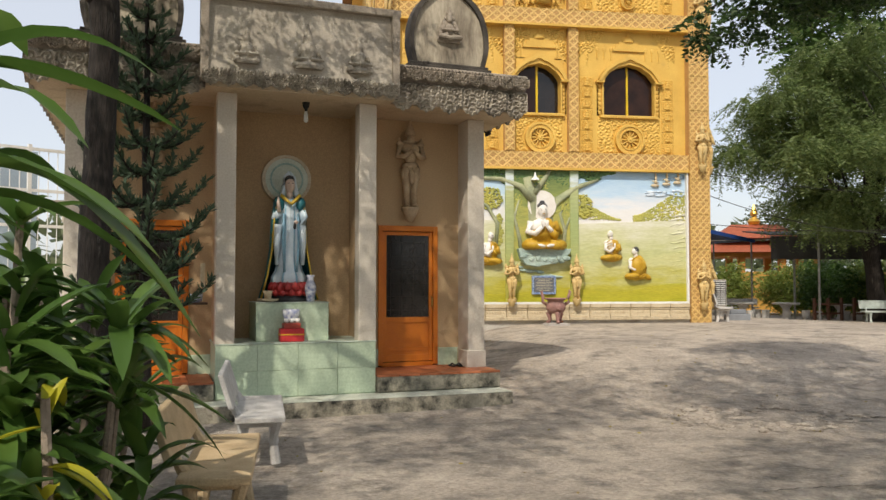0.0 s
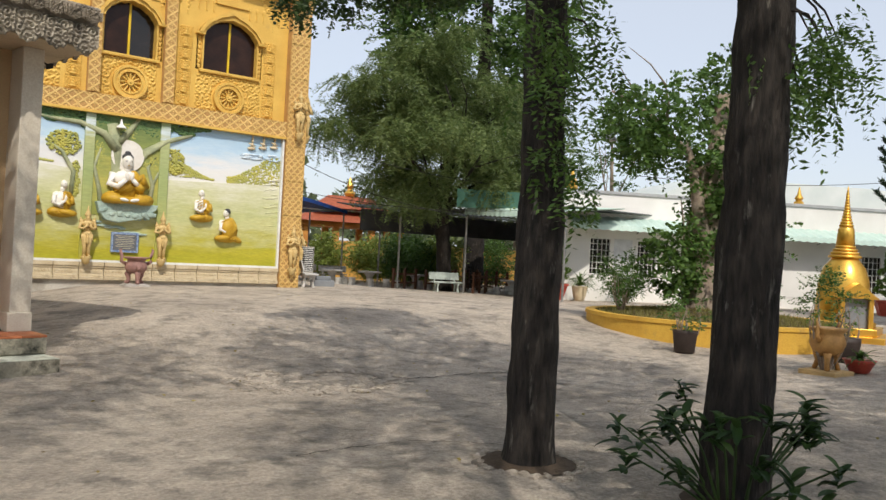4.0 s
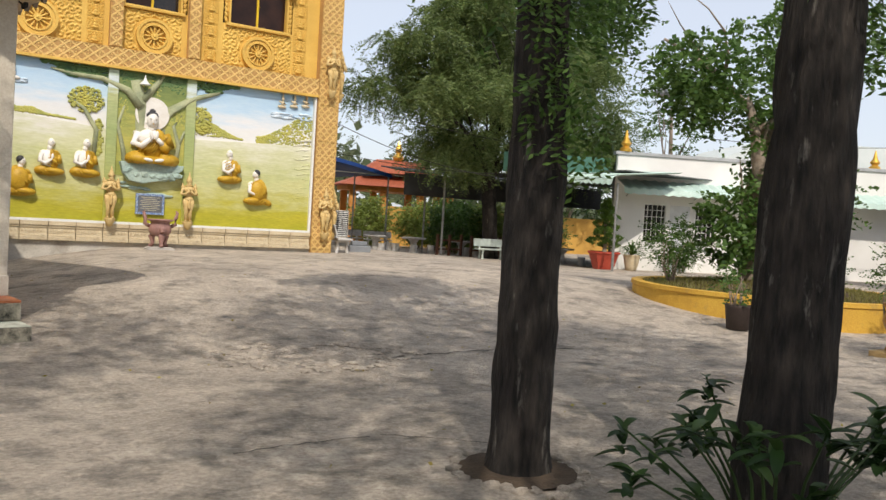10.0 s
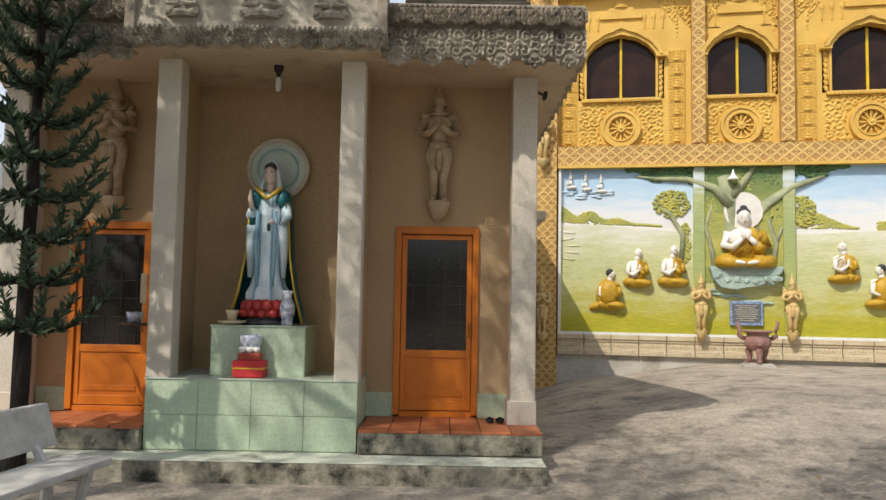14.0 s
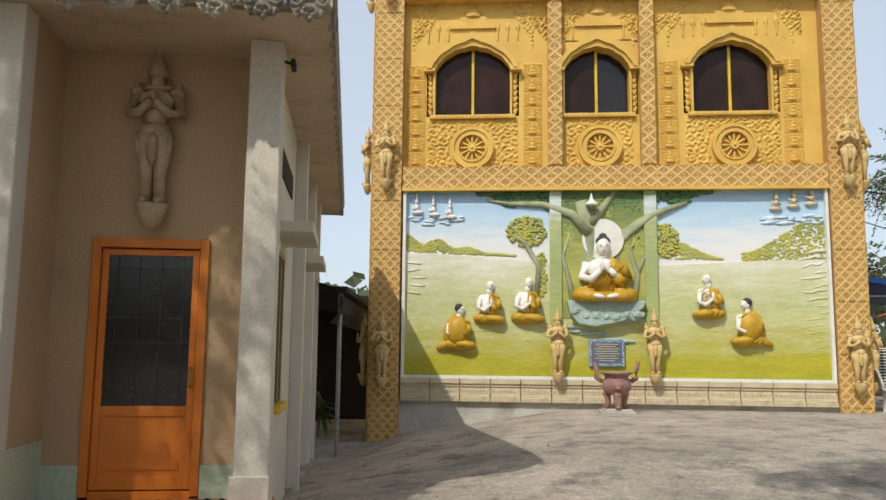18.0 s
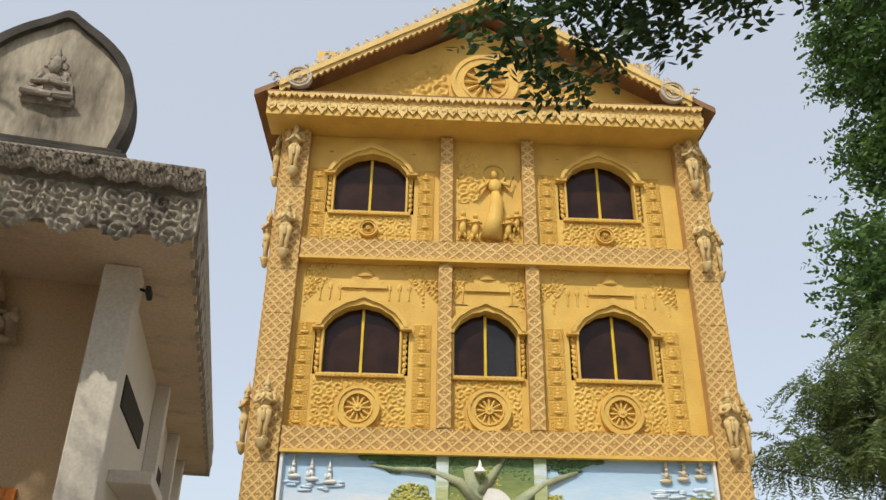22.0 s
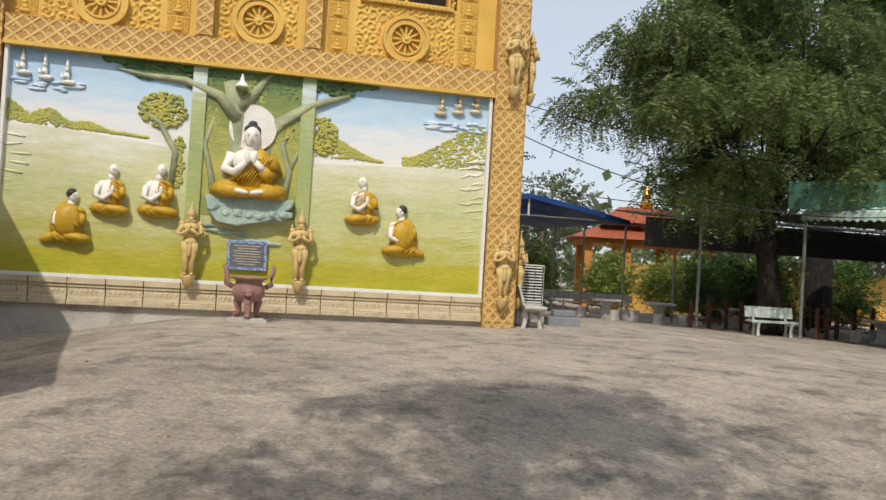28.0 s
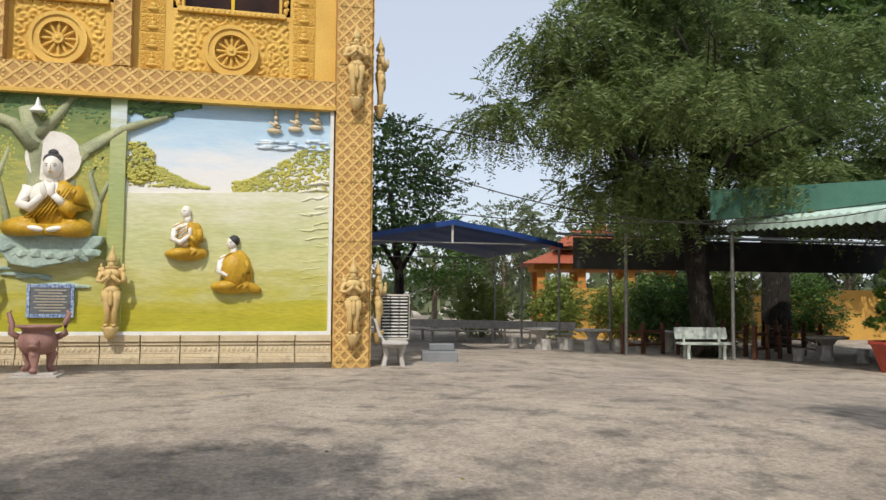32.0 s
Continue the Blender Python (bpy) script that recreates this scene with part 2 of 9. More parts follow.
# needle green is lightened and greyed to paint haze over the far pine
L_PINE = leafmat("hazed_pine_needle", (0.036, 0.068, 0.040), (0.09, 0.135, 0.075), rough=0.6, back=0.2)
L_STRAP = leafmat("strap_leaf", (0.045, 0.11, 0.022), (0.12, 0.21, 0.045), rough=0.3)
L_YEL = leafmat("yellow_leaf", (0.42, 0.40, 0.03), (0.55, 0.52, 0.05), rough=0.35)
M_FRINGE = mat("gilt_fringe", (0.76, 0.54, 0.20), (0.62, 0.42, 0.13), rough=0.65, scale=2.5, fine=50, bump=0.25)
# paler, greyer leaf: distance haze put into the colour of far trees
L_FAR = leafmat("hazed_far_leaf", (0.09, 0.12, 0.06), (0.17, 0.20, 0.10))


# ---- mesh helpers ----
def box(bm, x0, x1, y0, y1, z0, z1, bev=0.0):
    vs = [bm.verts.new((x, y, z)) for z in (z0, z1) for y in (y0, y1) for x in (x0, x1)]
    fs = [bm.faces.new([vs[i] for i in f]) for f in ((0, 2, 3, 1), (4, 5, 7, 6), (0, 1, 5, 4), (2, 6, 7, 3), (0, 4, 6, 2), (1, 3, 7, 5))]
    if bev:
        bmesh.ops.bevel(bm, geom=list({e for f in fs for e in f.edges}), offset=bev, segments=2, affect='EDGES', profile=0.5)
    return bm


def tube(bm, pts, radii, n=8, cap=True):
    """A tapering tube along points."""
    pts = [Vector(p) for p in pts]
    rings = []
    for i, p in enumerate(pts):
        d = (pts[min(i + 1, len(pts) - 1)] - pts[max(i - 1, 0)]).normalized()
        a = Vector((0, 0, 1)) if abs(d.z) < 0.9 else Vector((1, 0, 0))
        u = d.cross(a).normalized()
        v = d.cross(u)
        r = radii[i] if isinstance(radii, (list, tuple)) else radii
        rings.append([bm.verts.new(p + r * (math.cos(2 * math.pi * k / n) * u + math.sin(2 * math.pi * k / n) * v)) for k in range(n)])
    for a, b in zip(rings, rings[1:]):
        for k in range(n):
            bm.faces.new((a[k], a[(k + 1) % n], b[(k + 1) % n], b[k]))
    if cap:
        bm.faces.new(rings[0][::-1])
        bm.faces.new(rings[-1])
    return bm


def lathe(bm, prof, n=24, c=(0, 0, 0), sy=1.0):
    """A turned shape from (radius, height) pairs."""
    rings = []
    for r, z in prof:
        rings.append([bm.verts.new((c[0] + r * math.cos(2 * math.pi * k / n), c[1] + sy * r * math.sin(2 * math.pi * k / n), c[2] + z)) for k in range(n)])
    for a, b in zip(rings, rings[1:]):
        for k in range(n):
            bm.faces.new((a[k], a[(k + 1) % n], b[(k + 1) % n], b[k]))
    bm.faces.new(rings[0][::-1])
    bm.faces.new(rings[-1])
    return bm


def blob(bm, c, r, sub=2, rot=None, mi=0):
    """An ellipsoid; r: its three radii."""
    m = Matrix.Translation(c) @ (rot or Matrix()) @ Matrix.Diagonal((r[0], r[1], r[2], 1))
    g = bmesh.ops.create_icosphere(bm, subdivisions=sub, radius=1, matrix=m)
    if mi:
        for f in {f for v in g["verts"] for f in v.link_faces}:
            f.material_index = mi
    return bm


def prism(bm, poly, y0, y1, mi=0):
    """A flat outline of (x, z) pairs, thick from y0 to y1 (y0 in front)."""
    a = [bm.verts.new((x, y0, z)) for x, z in poly]
    b = [bm.verts.new((x, y1, z)) for x, z in poly]
    fs = [bm.faces.new(a), bm.faces.new(b[::-1])]
    n = len(poly)
    for i in range(n):
        fs.append(bm.faces.new((a[i], b[i], b[(i + 1) % n], a[(i + 1) % n])))
    for f in fs:
        f.material_index = mi
    return bm


def ngon(cx, cz, r, n=32, r2=None):
    return [(cx + r * math.cos(2 * math.pi * k / n), cz + (r2 or r) * math.sin(2 * math.pi * k / n)) for k in range(n)]


def thing(name, place=(0, 0, 0), rz=0.0, label="", category="", group="", kind=""):
    ob = new(name)
    ob.empty_display_size = 0.2
    ob.matrix_basis = pose(*place, 0, 0, rz)
    return tagged(ob, label, category, group, kind)


def grow(ob, k):
    """Enlarge a thing about its base."""
    ob.matrix_basis = ob.matrix_basis @ Matrix.Scale(k, 4)
    return ob


def part(name, bm, material, parent=None, label="", smooth=False, kind="", category="", group=""):
    """Links a bmesh as one mesh object, under a thing or a part."""
    me = bpy.data.meshes.new(name)
    bmesh.ops.recalc_face_normals(bm, faces=bm.faces)
    bm.to_mesh(me)
    bm.free()
    for m in (material if isinstance(material, (list, tuple)) else [material]):
        me.materials.append(m)
    if smooth:
        me.polygons.foreach_set("use_smooth", [True] * len(me.polygons))
    ob = new(name, me)
    if parent:
        ob.parent = parent
    return tagged(ob, label, category, group, kind)


def piece(name, mesh, parent, m):
    ob = new(name, mesh)
    ob.parent = parent
    ob.matrix_basis = m
    return ob


def N():
    return bmesh.new()


def quads(name, verts, material, parent=None, label="", kind="stuff", per=4):
    """One mesh from an array of loose quads."""
    v = np.asarray(verts, dtype=np.float32).reshape(-1, 3)
    k = len(v) // per
    me = bpy.data.meshes.new(name)
    me.from_pydata(v.tolist(), [], np.arange(k * per).reshape(k, per).tolist())
    me.materials.append(material)
    ob = new(name, me)
    if parent:
        ob.parent = parent
    return tagged(ob, label, kind=kind)


def smoothstep(a, b, x):
    t = min(1.0, max(0.0, (x - a) / (b - a)))
    return t * t * (3 - 2 * t)


# ---- ground: one sheet with the low mound before the temple ----
def gz(x, y):
    mound = 0.45 * smoothstep(9.5, 17.5, y) * (1 - smoothstep(27, 38, y)) * smoothstep(2.6, 6.6, x - 0.1 * (y - 18)) * (1 - 0.7 * smoothstep(14, 22, x))
    low = -0.32 * smoothstep(12, 21, y) * (1 - smoothstep(2.2, 3.6, x)) * (1 - smoothstep(30, 40, y))
    far = -0.15 * smoothstep(20, 28, x) * smoothstep(22, 28, y)
    dip = -0.13 * smoothstep(5.5, 9.5, y) * (1 - smoothstep(11.5, 17.0, y)) * (1 - smoothstep(11, 16, x))
    return mound + low + far + dip


def build_ground():
    xs = np.concatenate([np.linspace(-900, -40, 8), np.linspace(-30, -6, 9), np.linspace(-5, 26, 94), np.linspace(27, 50, 24), np.linspace(70, 900, 8)])
    ys = np.concatenate([np.linspace(-900, -40, 8), np.linspace(-30, -4, 9), np.linspace(-3, 30, 100), np.linspace(31, 60, 30), np.linspace(80, 900, 8)])
    vs = []
    for y in ys:
        for x in xs:
            near = -5 < x < 26 and -3 < y < 30
            r = (noise.noise((x * 0.9, y * 0.9, 0)) * 0.018 + noise.noise((x * 3.1, y * 3.1, 5)) * 0.008) if near else 0
            rough = math.exp(-((x - 6.6) / 1.5) ** 2 - ((y - 10.6) / 1.0) ** 2)
            r += rough * 0.06 * noise.noise((x * 4.5, y * 4.5, 9))
            vs.append((x, y, gz(x, y) + r))
    w = len(xs)
    fs = [(j * w + i, j * w + i + 1, (j + 1) * w + i + 1, (j + 1) * w + i) for j in range(len(ys) - 1) for i in range(w - 1)]
    me = bpy.data.meshes.new("ground")
    me.from_pydata(vs, [], fs)
    me.polygons.foreach_set("use_smooth", [True] * len(me.polygons))
    me.materials.append(M_CONC)
    tagged(new("ground", me), "worn grey-brown concrete courtyard with a low mound", "ground", kind="structure")


build_ground()


# ---- temple with the painted relief ----
temple = thing("temple_building", (7.31, 23.5, 0), 0, "ochre three-storey temple front with carved ornament", "building")
TX, TY = 7.31, 23.5


def tp(name, bm, material, label="", smooth=False, parent=None):
    """A part of the temple, given in world metres."""
    bmesh.ops.translate(bm, verts=bm.verts, vec=(-TX, -TY, 0))
    return part(name, bm, material, parent or temple, label, smooth)


def arch(x0, x1, z0, z1, sh, n=7):
    """A cusped arch: the upright sides end at sh, the top at z1."""
    cx, hw = (x0 + x1) / 2, (x1 - x0) / 2
    pts = [(x0, z0), (x1, z0), (x1, sh)]
    for k in range(1, n * 4):
        u = k / (n * 4)
        a = math.pi * u
        ex = math.cos(a)
        top = (1 - abs(ex) ** 2.2) ** 0.75
        cusp = 0.035 * abs(math.sin(u * math.pi * n))
        pts.append((cx + hw * ex * (1 - 0.02), sh + (z1 - sh) * (0.86 * top + 0.14 * (1 - abs(ex))) + cusp * 0.6))
    pts.append((x0, sh))
    return pts


def ring_prism(bm, outer, inner, y0, y1, mi=0):
    n = len(outer)
    oa = [bm.verts.new((x, y0, z)) for x, z in outer]
    ia = [bm.verts.new((x, y0, z)) for x, z in inner]
    ob_ = [bm.verts.new((x, y1, z)) for x, z in outer]
    ib = [bm.verts.new((x, y1, z)) for x, z in inner]
    for i in range(n):
        j = (i + 1) % n
        for f in ((oa[i], oa[j], ia[j], ia[i]), (oa[i], ob_[i], ob_[j], oa[j]), (ia[i], ia[j], ib[j], ib[i]), (ob_[i], ib[i], ib[j], ob_[j])):
            bm.faces.new(f).material_index = mi
    return bm


WINDOWS = [(3.55, 5.19, 6.74, 8.27, 7.78), (6.38, 7.77, 6.74, 8.2, 7.75), (9.12, 10.74, 6.74, 8.27, 7.78), (3.51, 5.2, 10.68, 12.22, 11.72), (9.07, 10.7, 10.68, 12.22, 11.72)]


def build_wall():
    # the wall round each window: a rectangle with the arch cut out, and plain fields between
    cells = {}
    for w in WINDOWS:
        cells[w] = (w[0] - 0.2, w[1] + 0.2, w[2] - 0.02, w[3] + 0.14)
    bm = N()
    y0, y1 = 23.5, 23.75
    for w, (a, b, c, d) in cells.items():
        inner = arch(*w)
        outer = []
        cx, cz = (w[0] + w[1]) / 2, (w[2] + w[4]) / 2 + 0.2
        for x, z in inner:
            dx, dz = x - cx, z - cz
            s = min((b - cx) / dx if dx > 1e-6 else (a - cx) / dx if dx < -1e-6 else 9, (d - cz) / dz if dz > 1e-6 else (c - cz) / dz if dz < -1e-6 else 9)
            outer.append((cx + dx * s, cz + dz * s))
        ring_prism(bm, outer, inner, y0, y1)
        tp("front_wall", bm, M_OCHRE)
        bm = N()
    # fields
    fields = [(2.3, 12.35, -0.6, 6.72), (2.3, 12.35, 8.41, 10.66), (2.3, 12.35, 12.36, 13.5)]
    for zr0, zr1, row in ((6.72, 8.41, WINDOWS[:3]), (10.66, 12.36, WINDOWS[3:])):
        x = 2.3
        for w in row:
            fields.append((x, w[0] - 0.2, zr0, zr1))
            x = w[1] + 0.2
        fields.append((x, 12.35, zr0, zr1))
    for xa, xb, za, zb in fields:
        tp("front_wall", box(N(), xa, xb, y0, y1, za, zb), M_OCHRE)
    bm = N()
    box(bm, 2.3, 2.55, 23.75, 35, -0.6, 13.5)
    tp("side_wall", bm, M_OCHRE)
    bm = N()
    box(bm, 12.1, 12.35, 23.75, 35, -0.6, 13.5)
    tp("side_wall", bm, M_OCHRE)
    bm = N()
    box(bm, 2.3, 12.35, 35, 35.25, -0.6, 13.5)
    tp("back_wall", bm, M_OCHRE)
    bm = N()
    box(bm, 2.55, 12.1, 24.9, 25.0, 5.6, 13.4)
    tp("curtain", bm, mat("brown_curtain", (0.10, 0.035, 0.02), (0.06, 0.02, 0.012), rough=0.8, bump=0.2))
    bm = N()
    prism(bm, [(1.9, 13.42), (12.3, 13.42), (7.1, 16.35)], 23.3, 35.2)
    tp("gable_wall", bm, M_OCHRE)
    bm = N()
    for s in (-1, 1):
        a = Vector((7.1, 0, 16.5))
        b = Vector((7.1 + s * 5.6, 0, 13.3))
        up = Vector((0.0, 0, 0.16))
        vs = []
        for yy in (22.62, 35.6):
            for p in (a, b, b + up, a + up):
                vs.append(bm.verts.new((p.x, yy, p.z)))
        for f in ((0, 1, 2, 3), (7, 6, 5, 4), (0, 4, 5, 1), (3, 2, 6, 7), (1, 5, 6, 2), (0, 3, 7, 4)):
            bm.faces.new([vs[i] for i in f])
    tp("roof", bm, mat("roof_tile_brown", (0.30, 0.16, 0.07), rough=0.8))


build_wall()


def lattice_mesh(name, w, h, nx, nz):
    """A tile with raised crossing strips and a small boss in each lozenge, standing in the x-z plane, front at y = 0."""
    bm = N()
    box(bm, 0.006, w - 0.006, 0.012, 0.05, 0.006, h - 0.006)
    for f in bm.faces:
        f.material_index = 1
    cw, ch = w / nx, h / nz
    t = min(cw, ch) * 0.17
    for i in range(nx):
        for j in range(nz):
            x, z = i * cw, j * ch
            cx, cz = x + cw / 2, z + ch / 2
            for sx in (0, 1):
                xa, xb = (x, x + cw) if sx else (x + cw, x)
                d = Vector((xb - xa, 0, ch)).normalized()
                nrm = Vector((-d.z, 0, d.x)) * t / 2
                a, b = Vector((xa, 0, z)), Vector((xb, 0, z + ch))
                y0 = 0.0 if sx else 0.003
                v = [bm.verts.new((p.x, y0, p.z)) for p in (a - nrm, b - nrm, b + nrm, a + nrm)]
                bm.faces.new(v)
                v2 = [bm.verts.new((p.x, 0.014, p.z)) for p in (a - nrm * 1.4, b - nrm * 1.4, b + nrm * 1.4, a + nrm * 1.4)]
                bm.faces.new((v[0], v2[0], v2[1], v[1]))
                bm.faces.new((v[2], v2[2], v2[3], v[3]))
            for dx, dz in ((0, ch / 2), (cw / 2, 0)):
                s = t * 0.75
                px, pz = x + cw / 2 + (dx if dx else 0) - (cw / 2 if dx else 0), z + dz
                if dx:
                    px = x + cw / 2
                    pz = z + 0.16 * ch
                else:
                    px, pz = x + cw / 2, z + ch * 0.84
                v = [bm.verts.new((px + ax * s, 0.004, pz + az * s)) for ax, az in ((-1, 0), (0, -1), (1, 0), (0, 1))]
                tip = bm.verts.new((px, -0.004, pz))
                for k in range(4):
                    bm.faces.new((v[k], v[(k + 1) % 4], tip))
    fr = 0.014
    for a, b, c, d in ((0, w, 0, fr), (0, w, h - fr, h), (0, fr, fr, h - fr), (w - fr, w, fr, h - fr)):
        box(bm, a + 0.003, b - 0.003, -0.002, 0.013, c + 0.003, d - 0.003)
    me = bpy.data.meshes.new(name)
    bm.to_mesh(me)
    bm.free()
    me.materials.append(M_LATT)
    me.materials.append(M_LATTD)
    return me


def build_lattice():
    pil = lattice_mesh("pillar_tile", 0.62, 1.05, 3, 5)
    pier = lattice_mesh("pier_tile", 0.29, 0.98, 1, 4)
    for px, sx in ((2.23, 2.22), (11.77, 11.76)):
        bm = N()
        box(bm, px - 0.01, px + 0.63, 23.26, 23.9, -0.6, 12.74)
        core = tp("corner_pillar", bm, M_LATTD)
        z = -0.5
        k = 0
        while z < 12.6:
            piece("tile", pil, core, Matrix.Translation((px - TX, 23.215 - TY, z)))
            if px > 5:
                piece("tile", pil, core, Matrix.Translation((px + 0.665 - TX, 23.27 - TY, z)) @ Matrix.Rotation(radians(90), 4, 'Z'))
            else:
                piece("tile", pil, core, Matrix.Translation((px - 0.045 - TX, 23.89 - TY, z)) @ Matrix.Rotation(radians(-90), 4, 'Z'))
            z += 1.06
    n = 8
    w = (11.75 - 2.88) / n
    bt = lattice_mesh("band_tile", w, 0.46, 4, 2)
    for z in (5.075, 9.39):
        bm = N()
        box(bm, 2.88, 11.75, 23.29, 23.5, z, z + 0.47)
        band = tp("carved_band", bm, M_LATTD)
        for i in range(n):
            piece("tile", bt, band, Matrix.Translation((2.88 + i * w - TX, 23.255 - TY, z)))
        bm = N()
        box(bm, 2.88, 11.75, 23.2, 23.5, z - 0.07, z - 0.005)
        tp("ledge", bm, M_OCHRE)
    for px in (6.02, 7.99):
        bm = N()
        box(bm, px - 0.01, px + 0.30, 23.33, 23.5, 5.56, 12.72)
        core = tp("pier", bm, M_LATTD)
        for z0, k in ((5.58, 4), (9.88, 3)):
            for i in range(k):
                piece("tile", pier, core, Matrix.Translation((px - TX, 23.29 - TY, z0 + i * (0.945 if k == 4 else 0.94))))


build_lattice()


def build_windows():
    for i, w in enumerate(WINDOWS):
        x0, x1, z0, z1, sh = w
        win = tp("window", N(), M_YELLOW)
        bm = N()
        poly = arch(x0, x1, z0, z1, sh)
        cx = (x0 + x1) / 2
        k = min(range(len(poly)), key=lambda q: (abs(poly[q][0] - cx), -poly[q][1]))
        left = [(x, z) for x, z in poly if x <= cx - 0.02] + [(cx - 0.02, z0)]
        prism(bm, [(cx - 0.03, z0)] + [(cx - 0.03, poly[k][1] - 0.01)] + [(x, z) for x, z in poly[2:] if x < cx - 0.04] + [(x0, z0)], 23.64, 23.65)
        tp("pane", bm, M_PANE, parent=win, label="dark tinted glass pane")
        if i == 1:
            bm = N()
            box(bm, cx + 0.02, x1, 23.74, 23.75, z0, z1)
            tp("pane", bm, M_GLASSD, parent=win, label="open dark window leaf")
        else:
            bm = N()
            prism(bm, [(x1, z0)] + [(x, z) for x, z in poly[2:] if x > cx + 0.04] + [(cx + 0.03, poly[k][1] - 0.01), (cx + 0.03, z0)], 23.64, 23.65)
            tp("pane", bm, M_PANE, parent=win, label="dark tinted glass pane")
        bm = N()
        box(bm, cx - 0.03, cx + 0.03, 23.6, 23.66, z0, z1 - 0.03, 0.006)
        tp("mullion", bm, M_YELLOW, parent=win)
        # the hood and the reveal
        bm = N()
        inner = [(x, z) for x, z in poly[2:]]
        outer = []
        for x, z in inner:
            d = Vector((x - cx, z - sh + 0.35)).normalized()
            top = max(0.0, 1 - abs(x - cx) / 0.5)
            outer.append((x + d.x * 0.17, z + d.y * 0.17 + 0.15 * top * top))
        outer[0], outer[-1] = (x1 + 0.18, sh - 0.02), (x0 - 0.18, sh - 0.02)
        n = len(inner)
        for lay, (y0, shr) in enumerate(((23.36, 0.0), (23.30, 0.45))):
            ii = [(a[0] * (1 - shr) + b[0] * shr, a[1] * (1 - shr) + b[1] * shr) for a, b in zip(inner, outer)]
            fa = [bm.verts.new((x, y0, z)) for x, z in ii]
            fb = [bm.verts.new((x, y0, z)) for x, z in outer]
            ba = [bm.verts.new((x, 23.5, z)) for x, z in ii]
            bb = [bm.verts.new((x, 23.5, z)) for x, z in outer]
            for q in range(n - 1):
                bm.faces.new((fa[q], fa[q + 1], fb[q + 1], fb[q]))
                bm.faces.new((fb[q], fb[q + 1], bb[q + 1], bb[q]))
                bm.faces.new((ba[q], ba[q + 1], fa[q + 1], fa[q]))
        for s, xa in ((-1, x0), (1, x1)):
            box(bm, min(xa, xa + s * 0.26), max(xa, xa + s * 0.26), 23.32, 23.5, sh - 0.07, sh - 0.005, 0.01)
        tp("window_hood", bm, M_OCHRE, parent=win)
        for s, xa in ((-1, x0), (1, x1)):
            bm = N()
            box(bm, min(xa, xa + s * 0.05), max(xa, xa + s * 0.05), 23.42, 23.5, z0, sh - 0.07, 0.008)
            for q in range(7):
                zc = z0 + (q + 0.5) * (sh - 0.1 - z0) / 7
                blob(bm, (xa + s * 0.11, 23.5, zc), (0.05, 0.04, 0.075), 1)
                blob(bm, (xa + s * 0.15, 23.5, zc + 0.05), (0.03, 0.03, 0.04), 1)
            tp("jamb_carving", bm, M_OCHRE, parent=win)
        bm = N()
        box(bm, x0 - 0.12, x1 + 0.12, 23.40, 23.52, z0 - 0.09, z0 - 0.003, 0.012)
        m = int((x1 - x0) / 0.09)
        for q in range(m):
            blob(bm, (x0 + (q + 0.5) * (x1 - x0) / m, 23.41, z0 - 0.045), (0.03, 0.03, 0.03), 1)
        tp("window_sill", bm, M_OCHRE, parent=win)


build_windows()


def curl(bm, x, z, y, r, turn, s=1, w=0.022):
    """One scroll of a carved vine, with a leaf at its foot."""
    pts, rad = [], []
    for k in range(11):
        u = k / 10
        a = turn + s * u * 5.2
        q = r * (1 - 0.78 * u)
        pts.append((x + q * math.cos(a), y - 0.012, z + q * math.sin(a)))
        rad.append(w * (1 - 0.45 * u))
    tube(bm, pts, rad, 5)
    blob(bm, (x + r * 1.15 * math.cos(turn - s * 0.3), y, z + r * 1.15 * math.sin(turn - s * 0.3)), (r * 0.42, 0.025, r * 0.26), 1, Matrix.Rotation(-turn, 4, 'Y'))


def scrollwork(bm, x0, x1, z0, z1, y, r, rng):
    n = max(1, int((x1 - x0) / (r * 1.9)))
    m = max(1, int((z1 - z0) / (r * 1.9)))
    for i in range(n):
        for j in range(m):
            cx, cz = x0 + (i + 0.5) * (x1 - x0) / n, z0 + (j + 0.5) * (z1 - z0) / m
            curl(bm, cx + rng.uniform(-0.1, 0.1) * r, cz + rng.uniform(-0.1, 0.1) * r, y, r * rng.uniform(0.75, 0.95), rng.uniform(0, 6.28), rng.choice((-1, 1)), r * 0.2)


